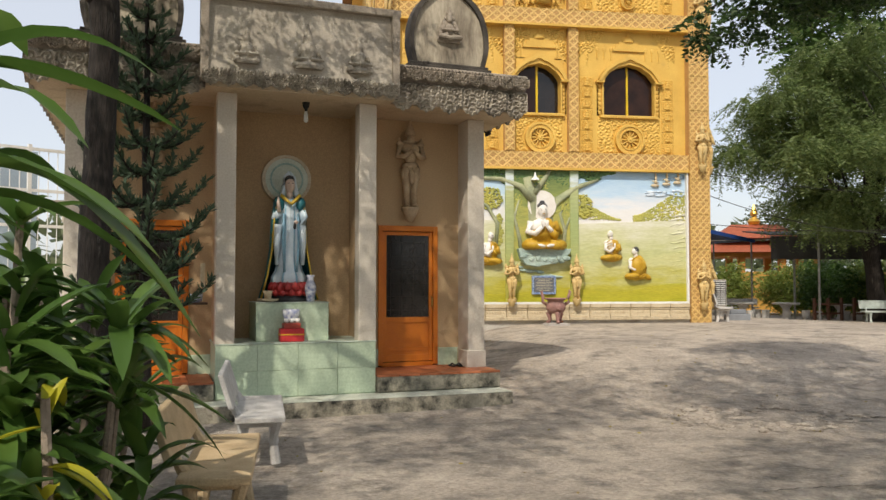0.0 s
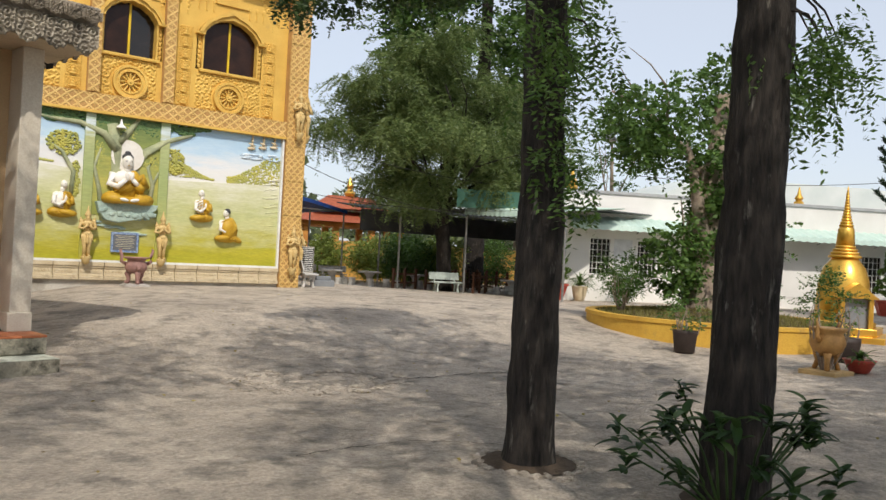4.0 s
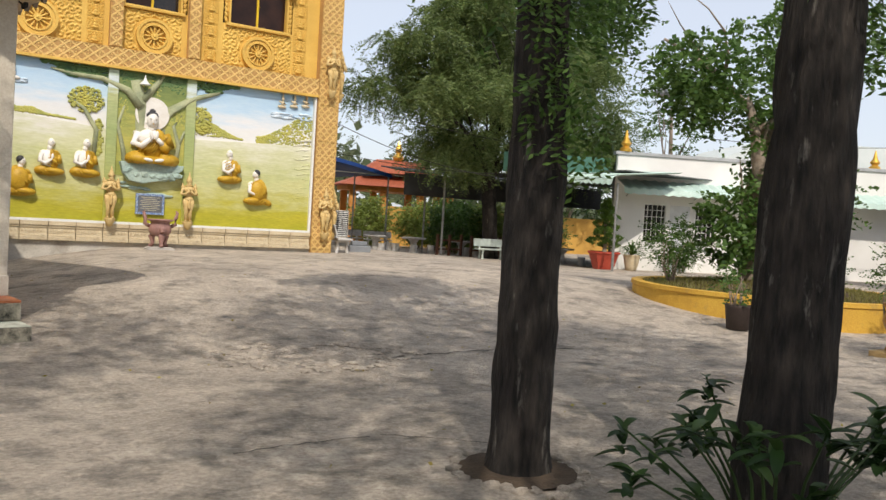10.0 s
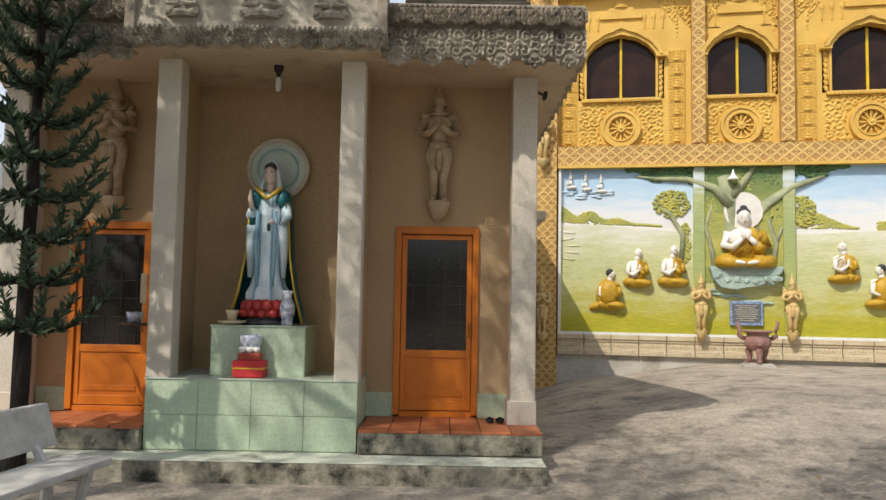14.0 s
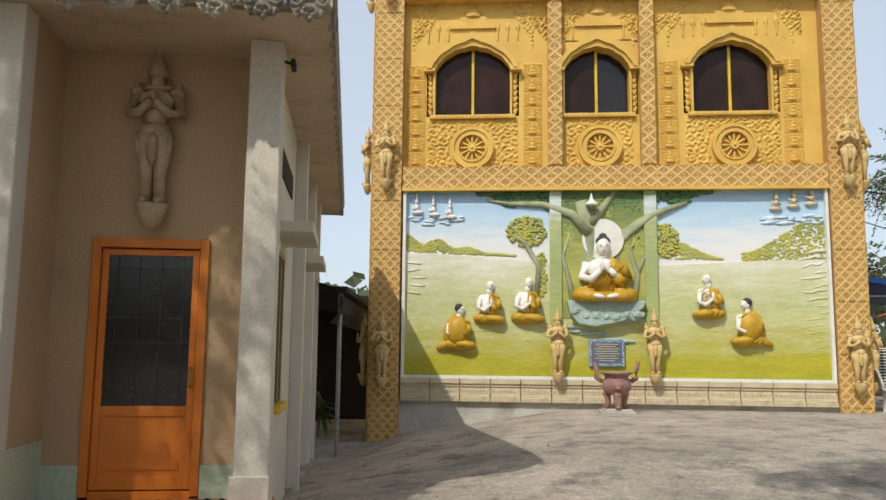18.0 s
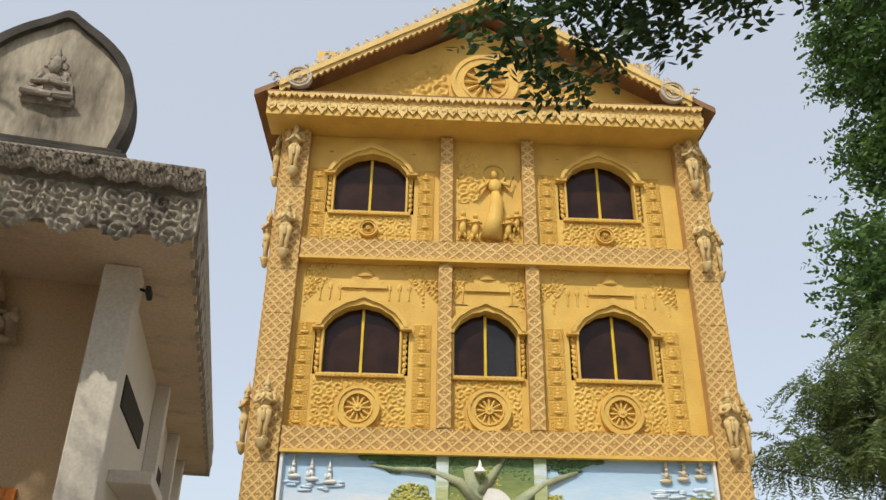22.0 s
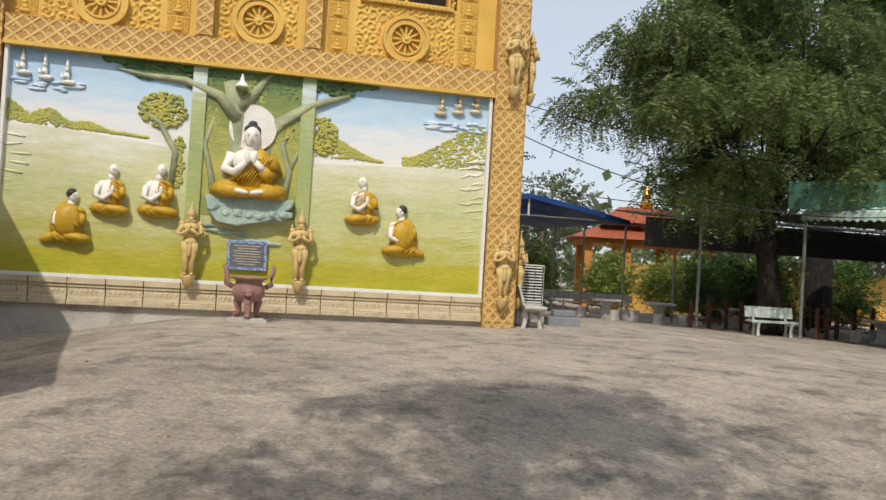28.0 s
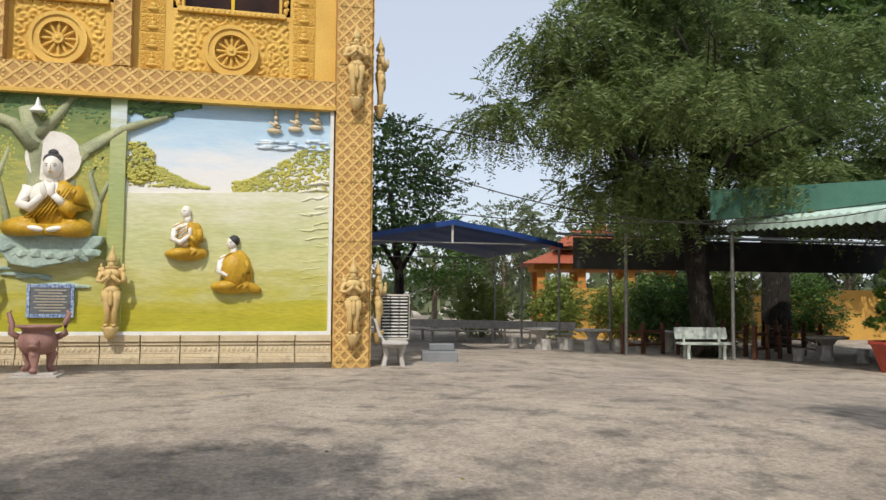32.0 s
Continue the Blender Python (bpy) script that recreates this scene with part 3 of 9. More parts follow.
def carved(x0, x1, z0, z1, y, pitch, amp, seed, keep=None, step=0.02):
    """A carved vine panel: scrolls winding about scattered centres, as real relief standing out of the wall at y."""
    rng = np.random.default_rng(seed)
    nx, nz = max(4, int((x1 - x0) / step)), max(4, int((z1 - z0) / step))
    X, Z = np.meshgrid(np.linspace(x0, x1, nx + 1), np.linspace(z0, z1, nz + 1))
    H, best = np.zeros_like(X), np.full_like(X, 9.0)
    for cx in np.arange(x0 + pitch / 2, x1 + pitch / 4, pitch):
        for cz in np.arange(z0 + pitch / 2, z1 + pitch / 4, pitch):
            a, b = cx + rng.uniform(-0.2, 0.2) * pitch, cz + rng.uniform(-0.2, 0.2) * pitch
            d = np.hypot(X - a, Z - b)
            s, o = rng.choice([-1, 1]), rng.uniform(0, 6.28)
            ang = np.arctan2(Z - b, X - a)
            h = 0.5 + 0.5 * np.cos(s * ang + o + 6.283 * d / (pitch * 0.42))
            h = h ** 1.3 * (0.72 + 0.28 * np.cos(ang * 5 + o))
            near = d < best
            H, best = np.where(near, h, H), np.where(near, d, best)
    edge = np.minimum(np.minimum(X - x0, x1 - X), np.minimum(Z - z0, z1 - Z))
    H = H * np.clip(edge / 0.03, 0, 1)
    if keep is not None:
        H = H * keep(X, Z)
    V = np.stack([X, y - amp * H + 0.004 * (H < 0.02), Z], axis=2).reshape(-1, 3)
    w = nx + 1
    F = [(j * w + i, j * w + i + 1, (j + 1) * w + i + 1, (j + 1) * w + i) for j in range(nz) for i in range(nx)]
    return V, F


def carved_part(name, V, F, material, label=""):
    me = bpy.data.meshes.new(name)
    me.from_pydata([tuple(v) for v in V - np.array([TX, TY, 0])], [], F)
    me.polygons.foreach_set("use_smooth", [True] * len(F))
    me.materials.append(material)
    ob = new(name, me)
    ob.parent = temple
    if label:
        tagged(ob, label)
    return ob


def build_corner_scrolls():
    for k, (xa, xb, sx) in enumerate(((3.08, 3.62, 1), (5.5, 6.02, -1), (8.28, 8.8, 1), (10.9, 11.45, -1), (6.32, 6.68, 1), (7.6, 7.98, -1))):
        def mask(X, Z, xa=xa, xb=xb, sx=sx):
            u = (X - xa) / (xb - xa) if sx > 0 else (xb - X) / (xb - xa)
            v = (8.98 - Z) / 0.6
            return np.clip((1.05 - u - v) * 6, 0, 1)
        carved_part("corner_scroll", *carved(xa, xb, 8.38, 8.98, 23.498, 0.2, 0.07, 300 + k, mask, 0.018), M_OCHRE)


build_corner_scrolls()


def wheel_mesh(bm, cx, cz, y, r):
    """A carved wheel of the law."""
    ring_prism(bm, ngon(cx, cz, r, 40), ngon(cx, cz, r * 0.86, 40), y, y + 0.15)
    ring_prism(bm, ngon(cx, cz, r * 0.86, 40), ngon(cx, cz, r * 0.68, 40), y + 0.03, y + 0.15)
    ring_prism(bm, ngon(cx, cz, r * 0.70, 40), ngon(cx, cz, r * 0.62, 40), y + 0.005, y + 0.15)
    prism(bm, ngon(cx, cz, r * 0.66, 40), y + 0.11, y + 0.15, 1)
    prism(bm, ngon(cx, cz, r * 0.20, 24), y + 0.0, y + 0.15)
    blob(bm, (cx, y, cz), (r * 0.1, 0.03, r * 0.1), 1)
    for k in range(12):
        a = 2 * math.pi * k / 12
        d = Vector((math.cos(a), 0, math.sin(a)))
        p0, p1 = Vector((cx, y + 0.07, cz)) + d * r * 0.15, Vector((cx, y + 0.07, cz)) + d * r * 0.66
        tube(bm, [p0, p0.lerp(p1, 0.5), p1], [r * 0.035, r * 0.06, r * 0.045], 6)
    return bm


def build_wheels():
    rng = random.Random(4)
    for cx, cz, r in ((4.37, 5.99, 0.46), (7.12, 5.99, 0.46), (9.93, 5.99, 0.46), (4.36, 10.22, 0.22), (9.9, 10.22, 0.22)):
        tp("carved_wheel", wheel_mesh(N(), cx, cz, 23.36, r), [M_OCHRE, M_OCHRE])
        wide = 1.0 if abs(cx - 7.12) > 0.5 else 0.72
        z0, z1 = (5.58, 6.66) if r > 0.3 else (9.92, 10.6)
        clear = lambda X, Z, cx=cx, cz=cz, r=r: np.clip((np.hypot(X - cx, Z - cz) - r * 1.08) / 0.05, 0, 1)
        carved_part("vine_panel", *carved(cx - wide, cx + wide, z0, z1, 23.498, 0.23, 0.05, int(cx * 10 + cz), clear), M_OCHRE, "carved vine panel")
    # stupa and palm reliefs above the first row of windows, and corner vines
    for cx, hw in ((4.37, 1.35), (7.12, 0.8), (9.93, 1.35)):
        bm = N()
        for k, (w, z0, z1) in enumerate(((0.5, 8.72, 8.83), (0.4, 8.83, 8.92), (0.3, 8.92, 9.0))):
            box(bm, cx - w, cx + w, 23.44 + 0.01 * k, 23.5, z0, z1)
        lathe(bm, [(0.19, 0), (0.2, 0.05), (0.16, 0.13), (0.08, 0.18), (0.05, 0.24), (0.015, 0.3)], 12, (cx, 23.5, 9.0), 0.5)
        for s in (-1, 1):
            for k in range(3):
                px = cx + s * (0.55 + 0.22 * k)
                if abs(px - cx) < hw - 0.15:
                    tube(bm, [(px, 23.49, 8.45), (px, 23.48, 8.72)], 0.02, 5)
                    blob(bm, (px, 23.49, 8.76), (0.06, 0.03, 0.09), 1)
        tp("stupa_relief", bm, M_OCHRE)
        for s in (-1, 1):
            e = cx + s * hw
            corner = lambda X, Z, e=e, s=s: np.clip((0.62 * np.clip((Z - 8.35) / 0.95, 0, 1) ** 1.4 + 0.07 - np.abs(e - X)) / 0.05, 0, 1)
            carved_part("vine_bracket", *carved(min(e, e - s * 0.72), max(e, e - s * 0.72), 8.2, 9.36, 23.498, 0.2, 0.05, int(cx * 7 + s), corner), M_OCHRE, "carved vine bracket")


build_wheels()


def buddha_tile():
    bm = N()
    V, F = carved(-0.2, 0.2, 0, 0.32, 0.0, 0.085, 0.02, 77, None, 0.0125)
    vs = [bm.verts.new(tuple(v)) for v in V]
    for f in F:
        bm.faces.new([vs[i] for i in f])
    box(bm, -0.2, 0.2, 0.003, 0.04, 0, 0.32, 0.004)
    blob(bm, (0, 0.0, 0.07), (0.105, 0.05, 0.045), 2)
    blob(bm, (0, -0.005, 0.135), (0.06, 0.045, 0.065), 2)
    blob(bm, (0, -0.01, 0.215), (0.035, 0.035, 0.04), 2)
    blob(bm, (0, -0.005, 0.262), (0.016, 0.02, 0.035), 1)
    me = bpy.data.meshes.new("buddha_tile")
    bm.to_mesh(me)
    bm.free()
    me.materials.append(M_OCHRE)
    return me


def build_buddha_strips():
    me = buddha_tile()
    for z0, n, dz in ((5.60, 7, 0.33), (9.92, 6, 0.33)):
        for x in (3.12, 5.68, 8.6, 11.18):
            for k in range(n):
                piece("buddha_tile", me, temple, Matrix.Translation((x - TX, 23.48 - TY, z0 + k * dz)))


build_buddha_strips()


def figure_mesh(name, material):
    """A crowned standing figure with joined palms on a bracket, 1.34 m high, as one plain shape."""
    bm = N()
    lathe(bm, [(0.02, -0.16), (0.07, -0.12), (0.11, -0.03), (0.13, 0.02), (0.14, 0.06)], 14, (0, 0, 0), 0.8)
    for s in (-1, 1):
        tube(bm, [(s * 0.055, 0, 0.06), (s * 0.05, -0.01, 0.3), (s * 0.065, -0.01, 0.5), (s * 0.07, 0, 0.64)], [0.045, 0.05, 0.075, 0.085], 9)
        blob(bm, (s * 0.06, -0.05, 0.08), (0.045, 0.085, 0.03), 1)
        tube(bm, [(s * 0.15, 0.0, 0.97), (s * 0.20, -0.03, 0.80), (s * 0.12, -0.11, 0.79), (s * 0.015, -0.14, 0.89)], [0.055, 0.045, 0.038, 0.03], 7)
        blob(bm, (s * 0.155, 0, 0.985), (0.07, 0.06, 0.055), 1)
        blob(bm, (s * 0.17, 0.01, 1.04), (0.03, 0.03, 0.06), 1)
        blob(bm, (s * 0.12, -0.02, 0.55), (0.03, 0.05, 0.12), 1)
    blob(bm, (0, 0, 0.66), (0.135, 0.1, 0.085), 2)
    blob(bm, (0, 0, 0.80), (0.10, 0.08, 0.12), 2)
    blob(bm, (0, -0.01, 0.92), (0.145, 0.09, 0.10), 2)
    blob(bm, (0, -0.145, 0.93), (0.025, 0.025, 0.06), 1)
    blob(bm, (0, -0.02, 1.08), (0.06, 0.065, 0.075), 2)
    blob(bm, (0, 0.0, 1.03), (0.13, 0.08, 0.03), 1)
    lathe(bm, [(0.085, 1.12), (0.075, 1.15), (0.085, 1.17), (0.06, 1.2), (0.062, 1.22), (0.04, 1.26), (0.02, 1.32), (0.006, 1.4)], 10, (0, 0, 0))
    blob(bm, (0, -0.085, 0.50), (0.05, 0.03, 0.16), 1)
    bmesh.ops.recalc_face_normals(bm, faces=bm.faces)
    me = bpy.data.meshes.new(name)
    bm.to_mesh(me)
    bm.free()
    me.polygons.foreach_set("use_smooth", [True] * len(me.polygons))
    me.materials.append(material)
    return me


FIG = figure_mesh("praying_figure", M_FIG)
FIG_CREAM = figure_mesh("praying_figure_cream", mat("cream_figure", (0.52, 0.40, 0.26), (0.34, 0.235, 0.14), rough=0.7, scale=6, bump=0.2, stain=(0.25, 0.15, 0.09), stain_at=0.66, stain_scale=5))


def build_figures():
    for z in (0.99, 5.16, 9.36, 11.5):
        for x, rz, y in ((2.53, 0, 23.06), (12.09, 0, 23.06), (2.05, -90, 23.6), (12.6, 90, 23.6)):
            ob = tagged(new("figure_statue", FIG), "ochre carved figure with joined palms on the corner pillar", "statue", "pillar figures")
            ob.matrix_basis = pose(x, y, z, 0, 0, rz)
    for x in (6.17, 8.13):
        ob = tagged(new("figure_statue", FIG), "ochre carved figure with joined palms before the mural", "statue", "mural figures")
        ob.matrix_basis = pose(x, 23.13, 1.12)


build_figures()


def scallop(bm, p0, p1, depth, step, y0, y1, drop=(0, 0, -1)):
    """A fringe of carved lobes hanging along the line from p0 to p1 (x, z)."""
    n = max(2, round(math.dist(p0, p1) / step))
    for k in range(n):
        a = [p0[i] + (p1[i] - p0[i]) * k / n for i in (0, 1)]
        b = [p0[i] + (p1[i] - p0[i]) * (k + 1) / n for i in (0, 1)]
        mx, mz = (a[0] + b[0]) / 2, (a[1] + b[1]) / 2
        d = depth * (1.0 if k % 2 else 0.72)
        prism(bm, [(a[0], a[1]), (a[0] * 0.96 + b[0] * 0.04, a[1] - d * 0.5), (a[0] * 0.7 + b[0] * 0.3, mz - d * 0.75), (mx, mz - d), (a[0] * 0.3 + b[0] * 0.7, mz - d * 0.75), (b[0] * 0.96 + a[0] * 0.04, b[1] - d * 0.5), (b[0], b[1])], y0, y1)


def build_cornice():
    bm = N()
    box(bm, 1.84, 12.34, 22.62, 23.5, 12.78, 13.0, 0.01)
    tp("cornice", bm, M_OCHRE)
    bm = N()
    box(bm, 1.80, 12.38, 22.58, 24, 13.38, 13.46, 0.01)
    tp("cornice", bm, mat("brown_trim", (0.26, 0.13, 0.05), rough=0.7))
    bm = N()
    box(bm, 1.84, 12.34, 22.64, 23.5, 13.0, 13.38)
    scallop(bm, (1.84, 13.1), (12.34, 13.1), 0.33, 0.24, 22.56, 22.63)
    scallop(bm, (1.84, 13.38), (12.34, 13.38), 0.16, 0.14, 22.54, 22.62)
    rng = random.Random(2)
    for k in range(44):
        x = 1.96 + k * 0.24
        blob(bm, (x, 22.56, 13.0), (0.06, 0.03, 0.06), 1)
        curl(bm, x - 0.05, 13.08, 22.57, 0.05, 1.0, 1, 0.014)
    tp("carved_fringe", bm, M_FRINGE)
    for s in (-1, 1):
        bm = N()
        a, b = (7.1, 16.66), (7.1 + s * 5.0, 13.62)
        L = math.dist(a, b)
        n = 34
        for k in range(n):
            u, v = k / n, (k + 1) / n
            pa = (a[0] + (b[0] - a[0]) * u, a[1] + (b[1] - a[1]) * u)
            pb = (a[0] + (b[0] - a[0]) * v, a[1] + (b[1] - a[1]) * v)
            mx, mz = (pa[0] + pb[0]) / 2, (pa[1] + pb[1]) / 2
            poly = [pa, (pa[0], pa[1] - 0.2), (mx, mz - 0.29), (pb[0], pb[1] - 0.2), pb]
            prism(bm, poly if s < 0 else poly, 22.52, 22.6)
        prism(bm, [(a[0], a[1] + 0.05), (a[0], a[1] - 0.12), (b[0], b[1] - 0.12), (b[0], b[1] + 0.05)], 22.47, 22.53)
        tp("bargeboard", bm, M_FRINGE)
        bm = N()
        for k in range(20):
            u = (k + 0.7) / 21
            x, z = a[0] + (b[0] - a[0]) * u, a[1] + (b[1] - a[1]) * u + 0.04
            big = k in (5, 16)
            q = 1.5 if big else 1.0
            blob(bm, (x, 22.55, z + 0.08 * q), (0.085 * q, 0.035, 0.1 * q), 1)
            curl(bm, x + 0.02, z + 0.16 * q, 22.55, 0.075 * q, 1.2 * s, -s, 0.024 * q)
            blob(bm, (x - s * 0.05, 22.55, z + 0.2 * q), (0.03 * q, 0.02, 0.09 * q), 1)
        e = 7.1 + s * 4.75
        wheel_mesh(bm, 7.1 + s * 4.55, 13.8, 22.46, 0.3)
        for q in range(3):
            curl(bm, 7.1 + s * (4.95 + 0.1 * q), 13.62 + 0.12 * q, 22.55, 0.1, 2 - s, s, 0.03)
        tp("roof_crest", bm, mat("crest_stone", (0.62, 0.54, 0.42), (0.42, 0.34, 0.25), rough=0.8, scale=4, bump=0.3))
    bm = N()
    lathe(bm, [(0.22, 0), (0.26, 0.08), (0.17, 0.2), (0.2, 0.28), (0.1, 0.42), (0.12, 0.5), (0.03, 0.8), (0.01, 1.0)], 10, (7.1, 22.75, 16.6), 0.7)
    for s in (-1, 1):
        curl(bm, 7.1 + s * 0.28, 16.75, 22.6, 0.16, 1.2, s, 0.05)
    tp("finial", bm, mat("finial_dark", (0.25, 0.21, 0.17), (0.12, 0.1, 0.08), rough=0.9))
    rng = random.Random(6)
    bm = wheel_mesh(N(), 7.1, 14.4, 23.14, 0.86)
    tp("gable_wheel", bm, [M_OCHRE, M_OCHRE])
    for s in (-1, 1):
        a, b = sorted((7.1 + s * 0.9, 7.1 + s * 4.3))
        inside = lambda X, Z: np.clip((15.75 - 0.563 * np.abs(X - 7.1) - Z) / 0.06, 0, 1) * np.clip((np.hypot(X - 7.1, Z - 14.4) - 0.92) / 0.05, 0, 1)
        carved_part("vine_gable", *carved(a, b, 13.52, 15.3, 23.298, 0.42, 0.09, 40 + s, inside, 0.035), M_OCHRE, "carved vine relief")
    # the relief panel of the third storey: a standing figure with smaller ones at its feet, worn to soft shapes
    carved_part("cloud_relief", *carved(6.42, 7.0, 11.0, 12.5, 23.498, 0.3, 0.05, 31), M_OCHRE)
    carved_part("foliage_relief", *carved(6.42, 7.9, 9.88, 10.25, 23.498, 0.16, 0.05, 32), M_OCHRE)
    # a standing woman with a flowing skirt, one plain shape
    bm = N()
    tube(bm, [(7.22, 23.46, 10.05), (7.3, 23.43, 10.5), (7.38, 23.42, 11.0), (7.34, 23.43, 11.3)], [0.26, 0.2, 0.16, 0.1], 14)
    for q in range(7):
        tube(bm, [(7.02 + 0.07 * q, 23.36, 10.05), (7.2 + 0.035 * q, 23.3, 10.6), (7.3 + 0.015 * q, 23.32, 11.15)], [0.022, 0.02, 0.01], 5)
    blob(bm, (7.34, 23.42, 11.48), (0.17, 0.1, 0.2), 2)
    blob(bm, (7.32, 23.42, 11.78), (0.085, 0.09, 0.12), 2)
    blob(bm, (7.32, 23.44, 11.86), (0.11, 0.08, 0.09), 2)
    tube(bm, [(7.48, 23.42, 11.6), (7.68, 23.36, 11.45), (7.78, 23.36, 11.72)], [0.06, 0.05, 0.03], 8)
    tube(bm, [(7.2, 23.42, 11.6), (7.0, 23.36, 11.4), (6.85, 23.36, 11.2)], [0.06, 0.05, 0.03], 8)
    ring_prism(bm, ngon(7.32, 11.84, 0.3, 30), ngon(7.32, 11.84, 0.25, 30), 23.46, 23.5)
    tp("standing_relief", bm, M_OCHRE, smooth=True)
    for x, z, q, a in ((6.55, 10.12, 0.5, 0), (6.84, 10.08, 0.48, 15), (7.62, 10.1, 0.45, -12), (7.82, 10.3, 0.42, 0)):
        bm = N()
        tube(bm, [(x, 23.46, z), (x, 23.44, z + 0.3 * q), (x + 0.02, 23.43, z + 0.7 * q)], [0.13 * q, 0.17 * q, 0.15 * q], 10)
        blob(bm, (x + 0.02, 23.42, z + 0.75 * q), (0.2 * q, 0.14 * q, 0.26 * q), 2)
        blob(bm, (x + 0.02, 23.41, z + 1.12 * q), (0.13 * q, 0.13 * q, 0.15 * q), 2)
        blob(bm, (x + 0.02, 23.42, z + 1.27 * q), (0.07 * q, 0.07 * q, 0.05 * q), 1)
        for g in (-1, 1):
            tube(bm, [(x + g * 0.17 * q, 23.42, z + 0.9 * q), (x + g * 0.32 * q, 23.36, z + 0.68 * q), (x + 0.12, 23.34, z + 0.8 * q)], [0.07 * q, 0.06 * q, 0.04 * q], 6)
            tube(bm, [(x + g * 0.08 * q, 23.44, z + 0.1), (x + g * 0.15 * q, 23.4, z - 0.08)], [0.08 * q, 0.06 * q], 6)
        tp("child_relief", bm, M_OCHRE, smooth=True)


build_cornice()


def build_base():
    bm = N()
    box(bm, 2.85, 11.77, 23.36, 23.5, -0.6, 0.55)
    tp("plinth", bm, mat("plinth_render", (0.55, 0.52, 0.46), (0.42, 0.39, 0.34), rough=0.9, scale=1.5, stain=(0.25, 0.22, 0.18), stain_at=0.64))
    n = 14
    w = (11.75 - 2.88) / n
    bm = N()
    for z0, z1, y in ((0, 0.1, -0.10), (0.10, 0.17, -0.06), (0.17, 0.31, -0.045), (0.31, 0.37, -0.07), (0.37, 0.48, -0.10)):
        box(bm, 0.008, w - 0.008, y, 0.1, z0 + 0.002, z1 - 0.002, 0.008)
    for k in range(12):
        x = 0.03 + (w - 0.06) * (k + 0.5) / 12
        box(bm, x - 0.016, x + 0.016, -0.118, -0.09, 0.012, 0.09)
    for k in range(7):
        x = 0.03 + (w - 0.06) * (k + 0.5) / 7
        blob(bm, (x, -0.045, 0.24), (0.035, 0.02, 0.045), 1)
    me = bpy.data.meshes.new("base_block")
    bm.to_mesh(me)
    bm.free()
    me.materials.append(mat("base_stone", (0.66, 0.57, 0.40), (0.52, 0.42, 0.27), rough=0.8, scale=3, fine=40, bump=0.3, stain=(0.36, 0.27, 0.17), stain_at=0.66, stain_scale=3, vary=0.05))
    bm = N()
    box(bm, 2.88, 11.75, 23.42, 23.5, 0.56, 1.02)
    course = tp("base_course", bm, M_CREAMSTONE)
    for i in range(n):
        piece("base_block", me, course, Matrix.Translation((2.88 + i * w - TX, 23.36 - TY, 0.55)))


build_base()
# ---- the painted relief ----
def mural_paint(name, stops, top, streak=0.35, grain=0.10):
    """Paint laid in soft horizontal streaks, its colour changing up the panel from 0 to top metres."""
    m = bpy.data.materials.new(name)
    MATS[name] = m
    m.use_nodes = True
    n, l = m.node_tree.nodes, m.node_tree.links
    b = n["Principled BSDF"]
    tc = n.new("ShaderNodeTexCoord")
    wide = n.new("ShaderNodeMapping")
    wide.inputs["Scale"].default_value = (0.55, 1, 2.6)
    l.new(tc.outputs["Object"], wide.inputs["Vector"])
    wash = n.new("ShaderNodeTexNoise")
    wash.inputs["Scale"].default_value, wash.inputs["Detail"].default_value, wash.inputs["Roughness"].default_value = 1.7, 7, 0.6
    l.new(wide.outputs[0], wash.inputs["Vector"])
    sep = n.new("ShaderNodeSeparateXYZ")
    l.new(tc.outputs["Object"], sep.inputs[0])
    mr = n.new("ShaderNodeMapRange")
    mr.inputs["From Min"].default_value, mr.inputs["From Max"].default_value = 0.0, 1.0
    mr.inputs["To Min"].default_value, mr.inputs["To Max"].default_value = -streak * 2, streak * 2
    l.new(wash.outputs["Fac"], mr.inputs["Value"])
    add = n.new("ShaderNodeMath")
    add.operation = 'ADD'
    l.new(sep.outputs["Z"], add.inputs[0])
    l.new(mr.outputs[0], add.inputs[1])
    div = n.new("ShaderNodeMath")
    div.operation = 'DIVIDE'
    l.new(add.outputs[0], div.inputs[0])
    div.inputs[1].default_value = top
    ramp = n.new("ShaderNodeValToRGB")
    e = ramp.color_ramp.elements
    e[0].position, e[0].color = stops[0][0], (*stops[0][1], 1)
    e[1].position, e[1].color = stops[-1][0], (*stops[-1][1], 1)
    for p, c in stops[1:-1]:
        q = e.new(p)
        q.color = (*c, 1)
    l.new(div.outputs[0], ramp.inputs[0])
    small = n.new("ShaderNodeTexNoise")
    small.inputs["Scale"].default_value, small.inputs["Detail"].default_value = 11, 6
    l.new(wide.outputs[0], small.inputs["Vector"])
    mx = n.new("ShaderNodeMix")
    mx.data_type, mx.blend_type = 'RGBA', 'OVERLAY'
    mx.inputs["Factor"].default_value = grain * 3
    l.new(ramp.outputs[0], mx.inputs[6])
    l.new(small.outputs["Fac"], mx.inputs[7])
    l.new(mx.outputs[2], b.inputs["Base Color"])
    b.inputs["Roughness"].default_value = 0.55
    bp = n.new("ShaderNodeBump")
    bp.inputs["Strength"].default_value, bp.inputs["Distance"].default_value = 0.15, 0.02
    l.new(small.outputs["Fac"], bp.inputs["Height"])
    l.new(bp.outputs[0], b.inputs["Normal"])
    return m


